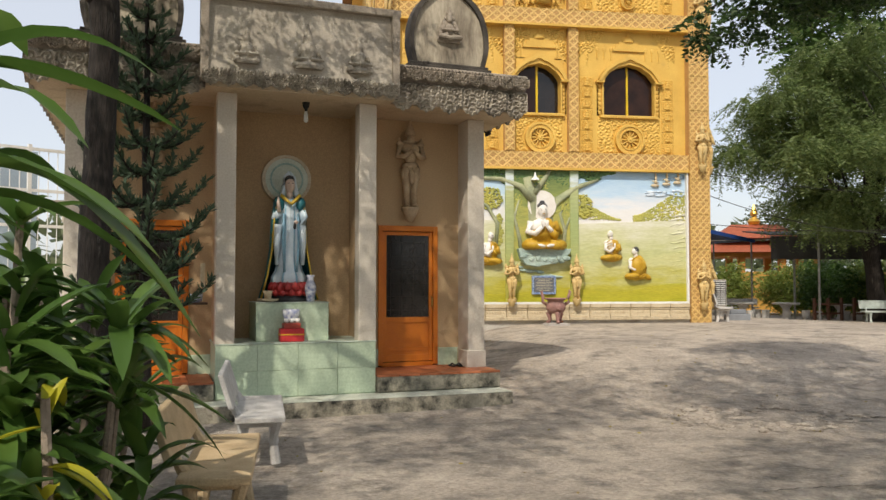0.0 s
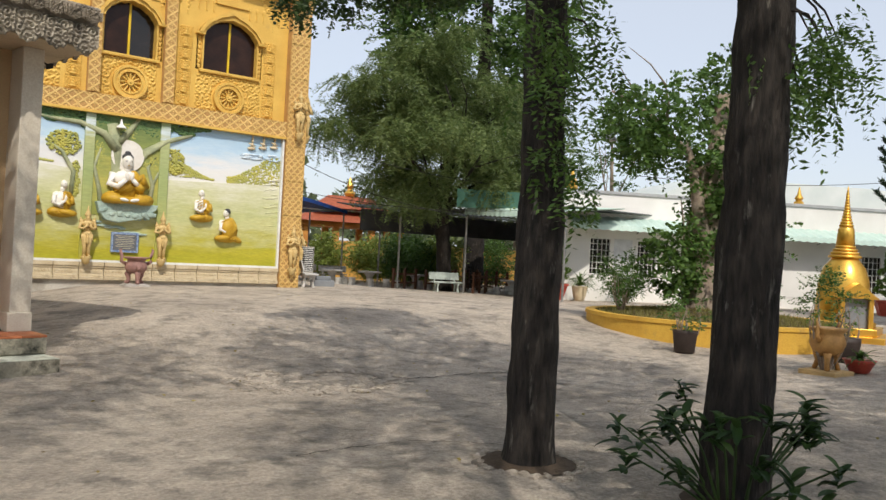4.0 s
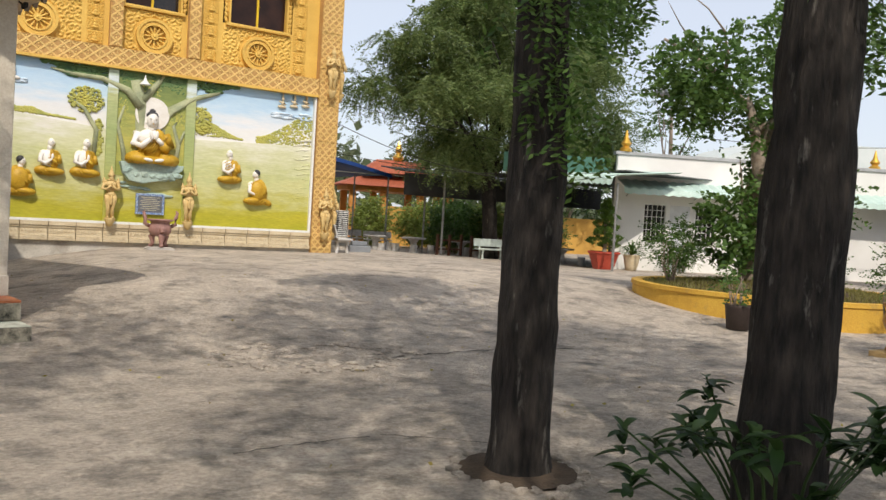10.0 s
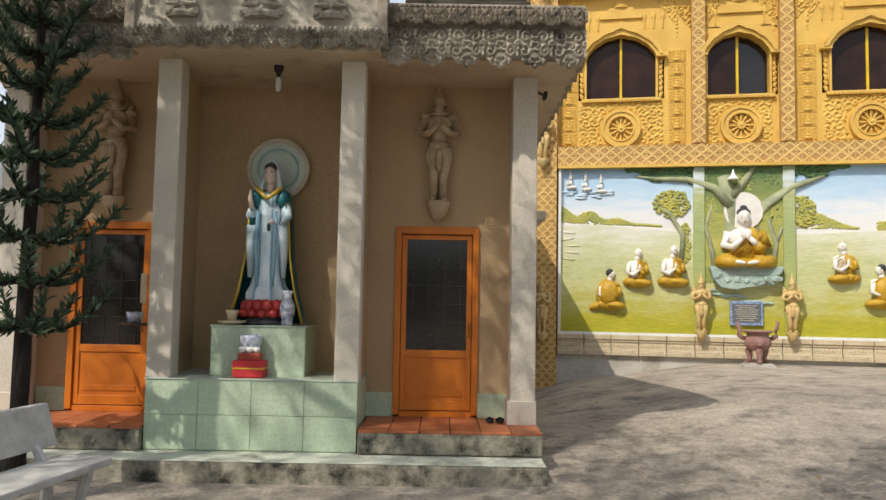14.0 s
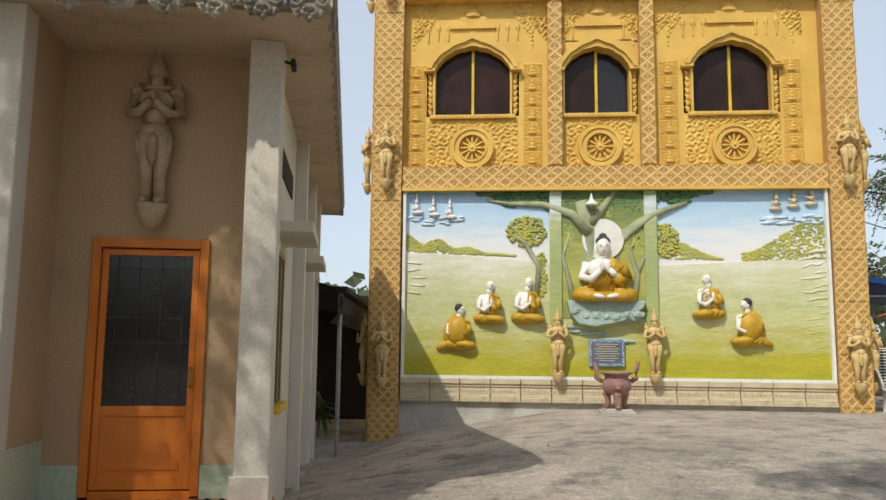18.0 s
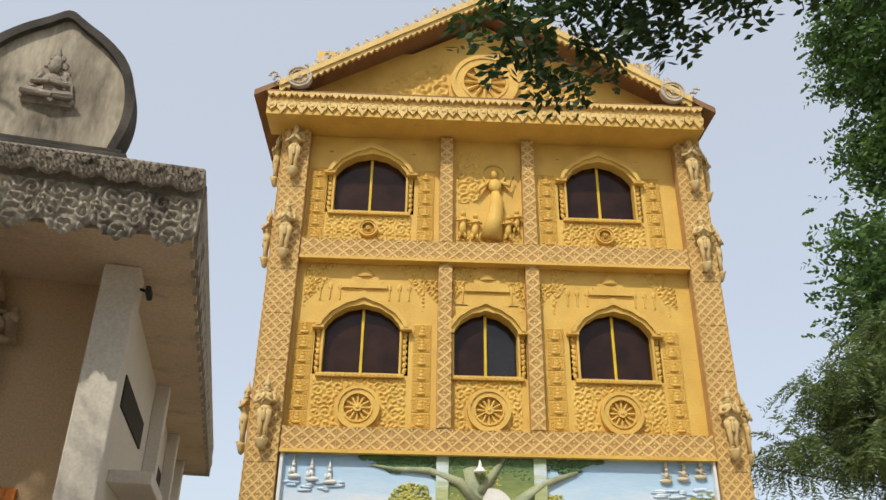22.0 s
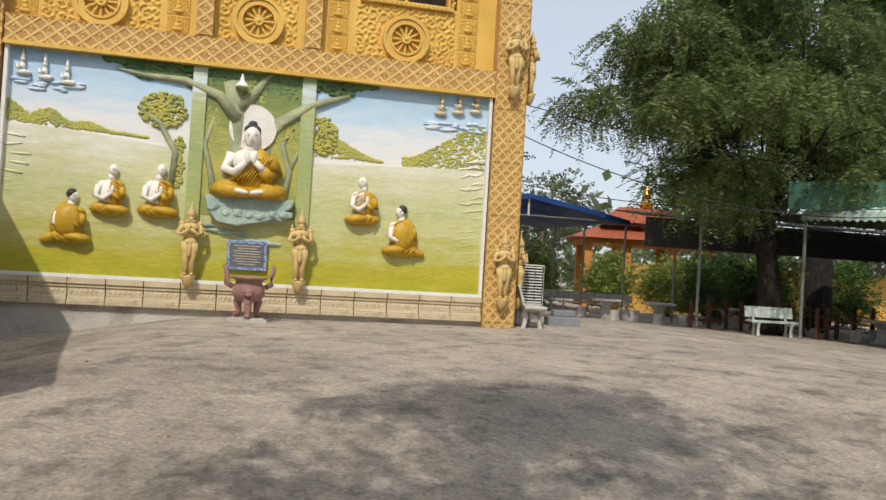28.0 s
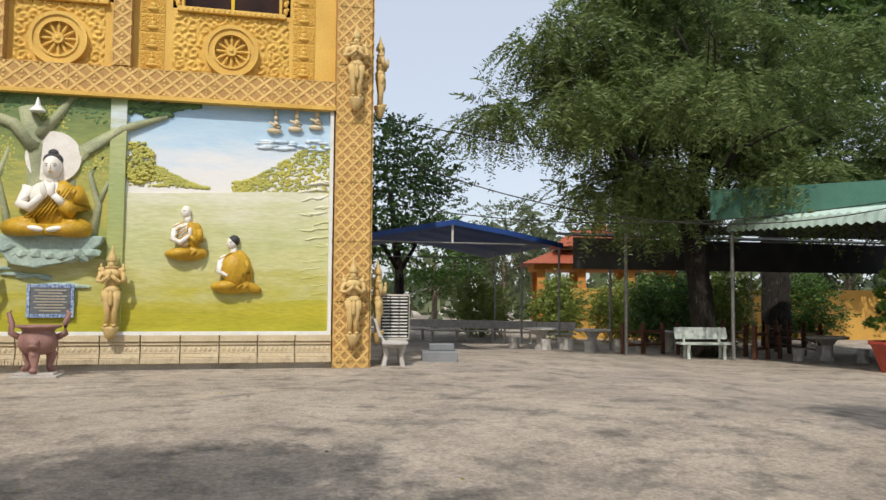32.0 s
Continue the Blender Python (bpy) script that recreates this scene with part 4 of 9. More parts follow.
M_SKY = mural_paint("mural_sky", [(0.55, (0.78, 0.75, 0.68)), (0.72, (0.76, 0.77, 0.78)), (0.84, (0.50, 0.66, 0.80)), (1.0, (0.34, 0.54, 0.74))], 4.0, 0.25, 0.05)
M_FIELD = mural_paint("mural_field", [(0.0, (0.36, 0.34, 0.02)), (0.16, (0.45, 0.41, 0.05)), (0.30, (0.48, 0.46, 0.14)), (0.42, (0.56, 0.55, 0.26)), (0.55, (0.50, 0.52, 0.24)), (0.75, (0.60, 0.60, 0.36)), (0.92, (0.70, 0.69, 0.54)), (1.0, (0.77, 0.74, 0.66))], 2.7, 0.5)
M_FIELDP = M_FIELD
M_GRASSM = mural_paint("mural_grass", [(0.0, (0.34, 0.33, 0.015)), (0.5, (0.46, 0.41, 0.03)), (1.0, (0.38, 0.38, 0.05))], 0.8, 0.25)
M_GROVE = mural_paint("mural_grove", [(0.0, (0.40, 0.40, 0.10)), (0.35, (0.30, 0.33, 0.08)), (0.55, (0.46, 0.42, 0.10)), (0.72, (0.26, 0.30, 0.08)), (1.0, (0.10, 0.17, 0.06))], 4.0, 0.6)
M_MTREE = mat("mural_tree_yellow", (0.52, 0.47, 0.10), (0.33, 0.36, 0.11), rough=0.7, scale=2, fine=30, bump=0.3)
M_MLEAF = mat("mural_leaf", (0.13, 0.22, 0.07), (0.055, 0.12, 0.05), rough=0.7, scale=3, fine=30, bump=0.5)
M_MTRUNK = mat("mural_trunk", (0.40, 0.41, 0.24), (0.24, 0.27, 0.16), rough=0.7, scale=3, fine=30, bump=0.3)
M_MROCK = mat("mural_rock", (0.42, 0.52, 0.45), (0.29, 0.39, 0.35), rough=0.7, scale=3, fine=20, bump=0.3)
M_MGREEN = mural_paint("mural_column", [(0.0, (0.42, 0.40, 0.06)), (0.3, (0.40, 0.43, 0.15)), (0.6, (0.33, 0.40, 0.16)), (0.84, (0.44, 0.47, 0.22)), (0.9, (0.62, 0.70, 0.72)), (1.0, (0.30, 0.38, 0.18))], 4.0, 0.35)
M_SKIN = mat("statue_white", (0.82, 0.79, 0.73), (0.74, 0.70, 0.63), rough=0.45, scale=5, bump=0.05)
M_ROBE = mat("saffron_paint", (0.56, 0.35, 0.03), (0.44, 0.25, 0.015), rough=0.5, scale=6, fine=30, bump=0.15)
M_HAIR = mat("black_hair", (0.05, 0.05, 0.055), (0.03, 0.03, 0.03), rough=0.6, bump=0.3)
M_CLOUD = mat("mural_cloud", (0.72, 0.78, 0.82), (0.42, 0.58, 0.74), rough=0.6, scale=4, fine=18, bump=0.25)

mural = thing("wall_mural", (7.31, 23.36, 1.05), 0, "painted relief mural of monks round a seated figure under a tree", "mural")
MY = 23.36


def mp(name, bm, material, label="", smooth=False):
    bmesh.ops.translate(bm, verts=bm.verts, vec=(-7.31, -23.36, -1.05))
    return part(name, bm, material, mural, label, smooth)


def wavy(x0, x1, f, z0, n=40):
    return [(x0, z0), (x1, z0)] + [(x1 + (x0 - x1) * k / n, f(x1 + (x0 - x1) * k / n)) for k in range(n + 1)]


def build_mural():
    rng = random.Random(11)
    bm = N()
    box(bm, 2.88, 11.75, 23.40, 23.5, 1.03, 5.07)
    mp("sky_panel", bm, M_SKY)
    bm = N()
    prism(bm, wavy(2.88, 11.75, lambda x: 3.42 + 0.25 * smoothstep(7, 3, x) + 0.12 * smoothstep(8, 11.5, x), 1.03), 23.375, 23.401)
    mp("field_panel", bm, M_FIELDP)
    bm = N()
    prism(bm, wavy(2.88, 11.75, lambda x: 2.55 + 0.18 * math.sin(x * 1.1) + 0.25 * smoothstep(4.5, 2.9, x), 1.03), 23.365, 23.376)
    mp("field_panel", bm, M_FIELD)
    bm = N()
    prism(bm, wavy(2.88, 11.75, lambda x: 1.42 + 0.10 * math.sin(x * 1.7 + 1) + 0.12 * smoothstep(8, 11, x), 1.03), 23.355, 23.366)
    mp("grass_panel", bm, M_GRASSM)
    # tree lines
    for x0, x1, zb, hh, m in ((2.9, 5.3, 3.70, 0.38, 0), (10.0, 11.75, 3.45, 0.95, 1), (8.3, 9.6, 3.55, 0.42, 2)):
        bm = N()
        n = int((x1 - x0) * 460)
        for k in range(n):
            u = rng.random()
            x = x0 + (x1 - x0) * u
            prof = {0: smoothstep(1.0, 0.05, u) * (0.75 + 0.25 * math.sin(x * 9)), 1: 0.25 + 0.75 * smoothstep(0, 0.9, u), 2: smoothstep(1.05, 0.1, u)}[m]
            z = zb - 0.08 * u * (m == 0) + hh * prof * rng.random() ** 0.7
            r = rng.uniform(0.018, 0.046)
            blob(bm, (x, 23.397, z), (r, 0.018, r * rng.uniform(0.6, 0.9)), 1)
        mp("tree_line", bm, M_MTREE, smooth=True)
    bm = N()
    for k in range(16):
        z = 1.6 + 0.14 * k
        x = 11.7 - 0.12 - 0.35 * rng.random()
        for q in range(3):
            blob(bm, (x + 0.13 * q, 23.38, z + 0.02 * q), (0.16, 0.025, 0.025), 1, Matrix.Rotation(radians(rng.uniform(-25, 10)), 4, 'Y'))
    for k in range(7):
        blob(bm, (3.0 + 0.3 * rng.random(), 23.38, 2.5 + 0.16 * k), (0.22, 0.025, 0.028), 1, Matrix.Rotation(radians(rng.uniform(-10, 15)), 4, 'Y'))
    mp("rock_ledges", bm, M_FIELDP, smooth=True)
    # the great tree: trunk, limbs, canopy
    bm = N()
    tube(bm, [(6.95, 23.55, 2.6), (6.9, 23.53, 3.4), (6.85, 23.46, 4.2), (6.7, 23.40, 4.8)], [0.3, 0.24, 0.2, 0.15], 10)
    tube(bm, [(7.3, 23.5, 2.7), (7.4, 23.48, 3.5), (7.6, 23.36, 4.1), (8.2, 23.36, 4.5), (8.9, 23.38, 4.75)], [0.22, 0.17, 0.12, 0.08, 0.04], 9)
    tube(bm, [(6.85, 23.36, 4.1), (6.5, 23.35, 4.5), (5.9, 23.36, 4.72), (5.2, 23.38, 4.74), (4.7, 23.38, 4.82)], [0.14, 0.1, 0.07, 0.05, 0.02], 9)
    tube(bm, [(6.9, 23.36, 4.3), (7.2, 23.36, 4.7), (7.4, 23.38, 5.0)], [0.12, 0.08, 0.05], 8)
    tube(bm, [(6.55, 23.36, 2.4), (6.45, 23.35, 3.0), (6.3, 23.36, 3.6), (6.45, 23.37, 4.1)], [0.08, 0.06, 0.05, 0.03], 8)
    tube(bm, [(7.75, 23.36, 2.5), (7.85, 23.35, 3.2), (7.7, 23.36, 3.7), (7.9, 23.37, 4.0)], [0.08, 0.06, 0.05, 0.03], 8)
    tube(bm, [(7.85, 23.36, 3.2), (8.0, 23.35, 3.6)], [0.05, 0.03], 7)
    tube(bm, [(5.75, 23.38, 2.6), (5.8, 23.36, 3.4), (5.5, 23.36, 3.9), (5.3, 23.38, 4.05)], [0.06, 0.06, 0.05, 0.03], 8)
    mp("tree_trunk", bm, M_MTRUNK, smooth=True)
    bm = N()
    for k in range(420):
        u = rng.uniform(-1, 1)
        x = 6.95 + 2.45 * u
        top = 5.02
        low = 4.62 + 0.3 * abs(u) ** 2 + 0.08 * math.sin(x * 7)
        r = rng.uniform(0.05, 0.09)
        blob(bm, (x, 23.39, rng.uniform(low, top - 0.03)), (r * 1.4, 0.05, r * 0.7), 1, Matrix.Rotation(rng.uniform(-0.6, 0.6), 4, 'Y'))
    mp("tree_canopy", bm, M_MLEAF, smooth=True)
    bm = N()
    for cx, cz, rx, rz, n in ((5.55, 4.15, 0.42, 0.33, 110), (7.05, 4.55, 0.3, 0.3, 60), (7.75, 3.9, 0.25, 0.4, 50), (8.45, 3.95, 0.26, 0.36, 70), (5.85, 3.2, 0.12, 0.5, 40), (6.4, 3.9, 0.16, 0.4, 40)):
        for k in range(int(n * 2.4)):
            a, q = rng.uniform(0, 6.28), rng.random() ** 0.6
            r = rng.uniform(0.022, 0.045)
            blob(bm, (cx + rx * q * math.cos(a), 23.385, cz + rz * q * math.sin(a)), (r * 1.3, 0.045, r), 1)
    mp("tree_clumps", bm, M_MTREE, smooth=True)
    # painted columns
    for x0, x1 in ((6.03, 6.28), (8.0, 8.26)):
        bm = N()
        box(bm, x0, x1, 23.30, 23.40, 1.04, 5.06, 0.01)
        mp("painted_column", bm, M_MGREEN)
    # clouds with small figures
    for cx, s, gm in ((3.5, 1, 0), (11.0, -1, 1)):
        bm = N()
        for k in range(22):
            blob(bm, (cx + rng.uniform(-0.5, 0.65), 23.385, 4.42 + rng.uniform(-0.14, 0.06)), (rng.uniform(0.06, 0.2), 0.025, rng.uniform(0.02, 0.04)), 1)
        mp("cloud_relief", bm, M_CLOUD, smooth=True)
        for k in range(3):
            x, z = cx - 0.3 + 0.36 * k, 4.56 - 0.05 * k * s + (0.05 if s < 0 else 0)
            bm = N()
            blob(bm, (x, 23.36, z), (0.135, 0.055, 0.05), 2)
            blob(bm, (x - 0.02 * s, 23.355, z + 0.10), (0.052, 0.045, 0.085), 2)
            blob(bm, (x - 0.02 * s, 23.34, z + 0.22), (0.042, 0.042, 0.048), 2)
            lathe(bm, [(0.042, z + 0.25), (0.03, z + 0.3), (0.008, z + 0.42)], 8, (x - 0.02 * s, 23.35, 0))
            tube(bm, [(x - 0.1, 23.33, z + 0.14), (x - 0.1 * s, 23.3, z + 0.06), (x - 0.03, 23.3, z + 0.1)], 0.022, 6)
            mp("cloud_figure", bm, M_SKIN if s > 0 else M_CREAMSTONE, smooth=True)
    # rock seat, plaque, frame
    bm = N()
    prism(bm, [(6.36, 2.66), (7.98, 2.66), (7.93, 2.52), (7.72, 2.36), (7.5, 2.26), (7.28, 2.2), (6.95, 2.12), (6.6, 2.18), (6.44, 2.38)], 23.12, 23.40)
    bmesh.ops.bevel(bm, geom=bm.edges[:], offset=0.03, segments=2, affect='EDGES', profile=0.6)
    mp("rock_slab", bm, M_MROCK)
    for k in range(13):
        bm = N()
        u = (k + 0.5) / 13
        blob(bm, (6.5 + 1.35 * u, 23.16 + 0.03 * (k % 2), 2.42 - 0.12 * math.sin(math.pi * u) + rng.uniform(-0.05, 0.05)), (rng.uniform(0.10, 0.2), 0.09, rng.uniform(0.07, 0.13)), 1, Matrix.Rotation(rng.uniform(-0.5, 0.5), 4, 'Y'))
        mp("rock", bm, M_MROCK)
    for k in range(8):
        bm = N()
        blob(bm, (6.45 + 0.16 * k, 23.34, 2.08 - 0.035 * k + rng.uniform(-0.05, 0.05)), (rng.uniform(0.12, 0.25), 0.04, 0.04), 1)
        mp("rock", bm, M_MROCK)
    bm = N()
    prism(bm, [(6.27, 2.3), (8.01, 2.3), (8.01, 5.03), (6.27, 5.03)], 23.352, 23.372)
    mp("grove_panel", bm, M_GROVE)
    bm = N()
    ring_prism(bm, [(2.9, 1.03), (11.73, 1.03), (11.73, 5.05), (2.9, 5.05)], [(2.96, 1.09), (11.67, 1.09), (11.67, 5.01), (2.96, 5.01)], 23.27, 23.40)
    mp("frame", bm, M_WHITEP)
    bm = N()
    prism(bm, ngon(7.14, 3.96, 0.43, 40), 23.30, 23.40)
    mp("halo", bm, M_SKIN)
    bm = N()
    lathe(bm, [(0.13, 0), (0.12, 0.03), (0.05, 0.1), (0.02, 0.2), (0.012, 0.24)], 14, (6.9, 23.2, 4.68))
    mp("lamp_shade", bm, M_WHITEP)


build_mural()


def seated(bm, x, z, s, face=1, robe=1, hair=True, fold=True):
    """A seated monk in relief, one plain shape: skin 0, robe 1, hair 2."""
    y = 23.34

    def b(dx, dz, rx, rz, ry, mi, sub=2, rot=0.0, dy=0.0, side=0):
        blob(bm, (x + dx * s * (side or face), y - dy * s, z + dz * s), (rx * s, ry * s, rz * s), sub, Matrix.Rotation(rot * face, 4, 'Y'), mi)
    b(0, 0.10, 0.36, 0.12, 0.16, 1)
    b(0.12, 0.12, 0.26, 0.10, 0.18, 1, rot=0.1, dy=0.05)
    b(-0.14, 0.14, 0.22, 0.13, 0.15, 1, rot=-0.15)
    b(-0.03, 0.42, 0.20, 0.26, 0.14, 0)
    b(0.09, 0.42, 0.13, 0.27, 0.13, 1, dy=0.04, rot=-0.12 * face, side=1)
    b(-0.14, 0.56, 0.10, 0.10, 0.10, 0, side=1)
    b(0.14, 0.57, 0.10, 0.10, 0.10, 1, side=1)
    b(0.0, 0.72, 0.065, 0.09, 0.065, 0)
    b(0.03, 0.85, 0.088, 0.12, 0.10, 0)
    b(0.11, 0.845, 0.022, 0.025, 0.03, 0, 1)
    b(0.05, 0.87, 0.03, 0.006, 0.01, 2, 1, dy=0.095)
    if hair:
        b(-0.005, 0.90, 0.098, 0.10, 0.108, 2, dy=-0.005)
    for pts, mi, r in ((((-0.20, 0.55), (-0.24, 0.36), (-0.10, 0.30), (0.04, 0.42)), 0, 0.055), (((0.2, 0.54), (0.24, 0.34), (0.16, 0.3), (0.06, 0.42)), 1, 0.06)):
        before = set(bm.faces)
        tube(bm, [(x + px * s, y - (0.1 + 0.03 * k) * s, z + pz * s) for k, (px, pz) in enumerate(pts)], [r * s, r * s, r * 0.9 * s, r * 0.6 * s], 8)
        for f in set(bm.faces) - before:
            f.material_index = mi
    b(0.055, 0.48, 0.035, 0.09, 0.04, 0, dy=0.17, side=1)
    if fold:
        for k in range(6):
            b(0.03 + 0.02 * k, 0.25 + 0.075 * k, 0.15, 0.012, 0.02, 1, 1, rot=0.5, dy=0.145)
            b(-0.2 + 0.09 * k, 0.10 + 0.01 * k, 0.09, 0.012, 0.02, 1, 1, rot=0.8, dy=0.16)


for mx, mz, ms, mf, nm in ((4.12, 1.62, 0.98, 1, "kneeling"), (4.75, 2.16, 0.95, 1, "sitting"), (5.56, 2.18, 1.0, 1, "sitting"), (9.28, 2.3, 0.96, -1, "sitting"), (10.05, 1.75, 1.0, -1, "kneeling")):
    bm_ = N()
    seated(bm_, mx, mz, ms, mf, hair=nm == "kneeling")
    if nm == "kneeling":
        blob(bm_, (mx - 0.03 * mf, 23.25, mz + 0.40), (0.23, 0.15, 0.30), 3, Matrix.Rotation(0.1 * mf, 4, 'Y'), 1)
        blob(bm_, (mx - 0.16 * mf, 23.32, mz + 0.42), (0.16, 0.13, 0.33), 2, Matrix.Rotation(0.25 * mf, 4, 'Y'), 1)
        blob(bm_, (mx - 0.3 * mf, 23.33, mz + 0.1), (0.2, 0.1, 0.09), 2, Matrix.Rotation(-0.4 * mf, 4, 'Y'), 1)
    ob_ = part("monk_statue", bm_, [M_SKIN, M_ROBE, M_HAIR], None, "white relief monk in an ochre robe, %s" % nm, True, category="statue", group="mural monks")


def seated_buddha(bm, x, z, s):
    """A cross-legged figure seen from the front, hands joined at the breast, one plain shape: skin 0, robe 1, hair 2."""
    y = 23.32

    def b(dx, dz, rx, rz, ry, mi, rot=0.0, dy=0.0, sub=3):
        blob(bm, (x + dx * s, y - dy * s, z + dz * s), (rx * s, ry * s, rz * s), sub, Matrix.Rotation(rot, 4, 'Y'), mi)

    def arm(pts, rad, mi):
        before = set(bm.faces)
        tube(bm, [(x + p[0] * s, y - p[1] * s, z + p[2] * s) for p in pts], [q * s for q in rad], 10)
        for f in set(bm.faces) - before:
            f.material_index = mi
    for sx in (-1, 1):
        arm([(sx * 0.18, 0.02, 0.14), (sx * 0.30, 0.08, 0.115), (sx * 0.39, 0.14, 0.10), (sx * 0.25, 0.22, 0.09), (-sx * 0.02, 0.24, 0.07)], [0.13, 0.125, 0.10, 0.095, 0.05], 1)
        b(-sx * 0.10, 0.085, 0.10, 0.035, 0.05, 0, rot=sx * 0.15, dy=0.27)
    b(0, 0.08, 0.36, 0.10, 0.16, 1)
    b(0, 0.30, 0.21, 0.24, 0.13, 1)
    b(0, 0.50, 0.255, 0.17, 0.12, 0)
    b(0.13, 0.42, 0.155, 0.26, 0.14, 1, rot=-0.1)
    b(-0.05, 0.30, 0.20, 0.17, 0.135, 1, rot=0.3)
    arm([(-0.24, 0.0, 0.58), (-0.31, 0.04, 0.38), (-0.19, 0.15, 0.33), (-0.06, 0.21, 0.47)], [0.085, 0.07, 0.06, 0.04], 0)
    arm([(0.24, 0.0, 0.58), (0.33, 0.04, 0.36), (0.24, 0.13, 0.30), (0.15, 0.19, 0.38)], [0.095, 0.095, 0.09, 0.07], 1)
    arm([(0.17, 0.18, 0.37), (0.06, 0.22, 0.48)], [0.05, 0.04], 0)
    for sx in (-1, 1):
        b(sx * 0.045, 0.54, 0.035, 0.085, 0.03, 0, rot=sx * 0.2, dy=0.22)
    b(0, 0.67, 0.075, 0.09, 0.08, 0)
    b(0, 0.82, 0.105, 0.15, 0.12, 0, dy=0.03)
    b(0, 0.912, 0.112, 0.085, 0.115, 2, dy=-0.01)
    b(0, 0.99, 0.06, 0.05, 0.06, 2)
    b(0, 0.815, 0.012, 0.045, 0.02, 0, dy=0.145, sub=2)
    for sx in (-1, 1):
        b(sx * 0.108, 0.79, 0.014, 0.07, 0.03, 0, sub=2)
        b(sx * 0.042, 0.846, 0.032, 0.003, 0.006, 2, rot=sx * 0.15, dy=0.14, sub=1)
        b(sx * 0.042, 0.822, 0.024, 0.003, 0.006, 2, rot=sx * 0.1, dy=0.143, sub=1)
    b(0, 0.755, 0.028, 0.008, 0.01, 1, dy=0.14, sub=1)
    for k in range(7):
        arm([(0.26 - 0.05 * k, 0.145, 0.60 - 0.02 * k), (0.12 - 0.05 * k, 0.155, 0.38 - 0.015 * k), (0.02 - 0.045 * k, 0.14, 0.22)], [0.01, 0.013, 0.008], 1)
    for sx in (-1, 1):
        for k in range(4):
            arm([(sx * (0.16 + 0.06 * k), 0.17, 0.2 - 0.02 * k), (sx * (0.2 + 0.06 * k), 0.22, 0.11)], [0.008, 0.012], 1)


bm_ = N()
seated_buddha(bm_, 7.14, 2.62, 1.42)
part("buddha_statue", bm_, [M_SKIN, M_ROBE, M_HAIR], None, "large white seated figure in an ochre robe on a rock", True, category="statue")


def build_plaque():
    pl = thing("wall_plaque", (7.18, 23.33, 1.34), 0, "dark engraved stone plaque with a blue tiled border", "plaque")
    bm = N()
    box(bm, -0.30, 0.30, -0.05, 0.03, 0.03, 0.49, 0.006)
    part("stone", bm, mat("plaque_stone", (0.16, 0.17, 0.19), (0.11, 0.12, 0.13), rough=0.25, scale=8, bump=0.03), pl)
    bm = N()
    for k in range(12):
        for zz in (0.0, 0.49):
            box(bm, -0.36 + k * 0.06, -0.305 + k * 0.06, -0.055, 0.03, zz - 0.02, zz + 0.035, 0.004)
    for k in range(8):
        for xx in (-0.36, 0.305):
            box(bm, xx, xx + 0.055, -0.055, 0.03, 0.04 + k * 0.056, 0.09 + k * 0.056, 0.004)
    part("border", bm, mat("blue_tile", (0.05, 0.12, 0.34), (0.45, 0.55, 0.7), rough=0.25, scale=22, bump=0.02), pl, "blue tile border")
    bm = N()
    for r in range(8):
        w = (0.24, 0.18, 0.25, 0.22, 0.25, 0.2, 0.24, 0.16)[r]
        box(bm, -w, w, -0.054, -0.04, 0.42 - r * 0.048, 0.435 - r * 0.048)
    part("lettering", bm, mat("gilt_line", (0.55, 0.5, 0.36), rough=0.4, bump=0), pl, "pale lines of small writing")


build_plaque()
# ---- cream shrine with the standing statue ----
SHRINE = pose(0.166, 12.887, -0.07, 0, 0, 11.5) @ Matrix.Scale(1.08, 4)


def shrine_thing(name, at, label, category, group="", kind=""):
    """A thing placed in the shrine's own measures."""
    ob = thing(name, (0, 0, 0), 0, label, category, group, kind)
    ob.matrix_basis = SHRINE @ Matrix.Translation(at)
    return ob


shrine = shrine_thing("shrine_building", (0, 0, 0), "cream shrine building with two orange doors and a carved eave", "building")


def sp(name, bm, material, label="", smooth=False, parent=None):
    return part(name, bm, material, parent or shrine, label, smooth)


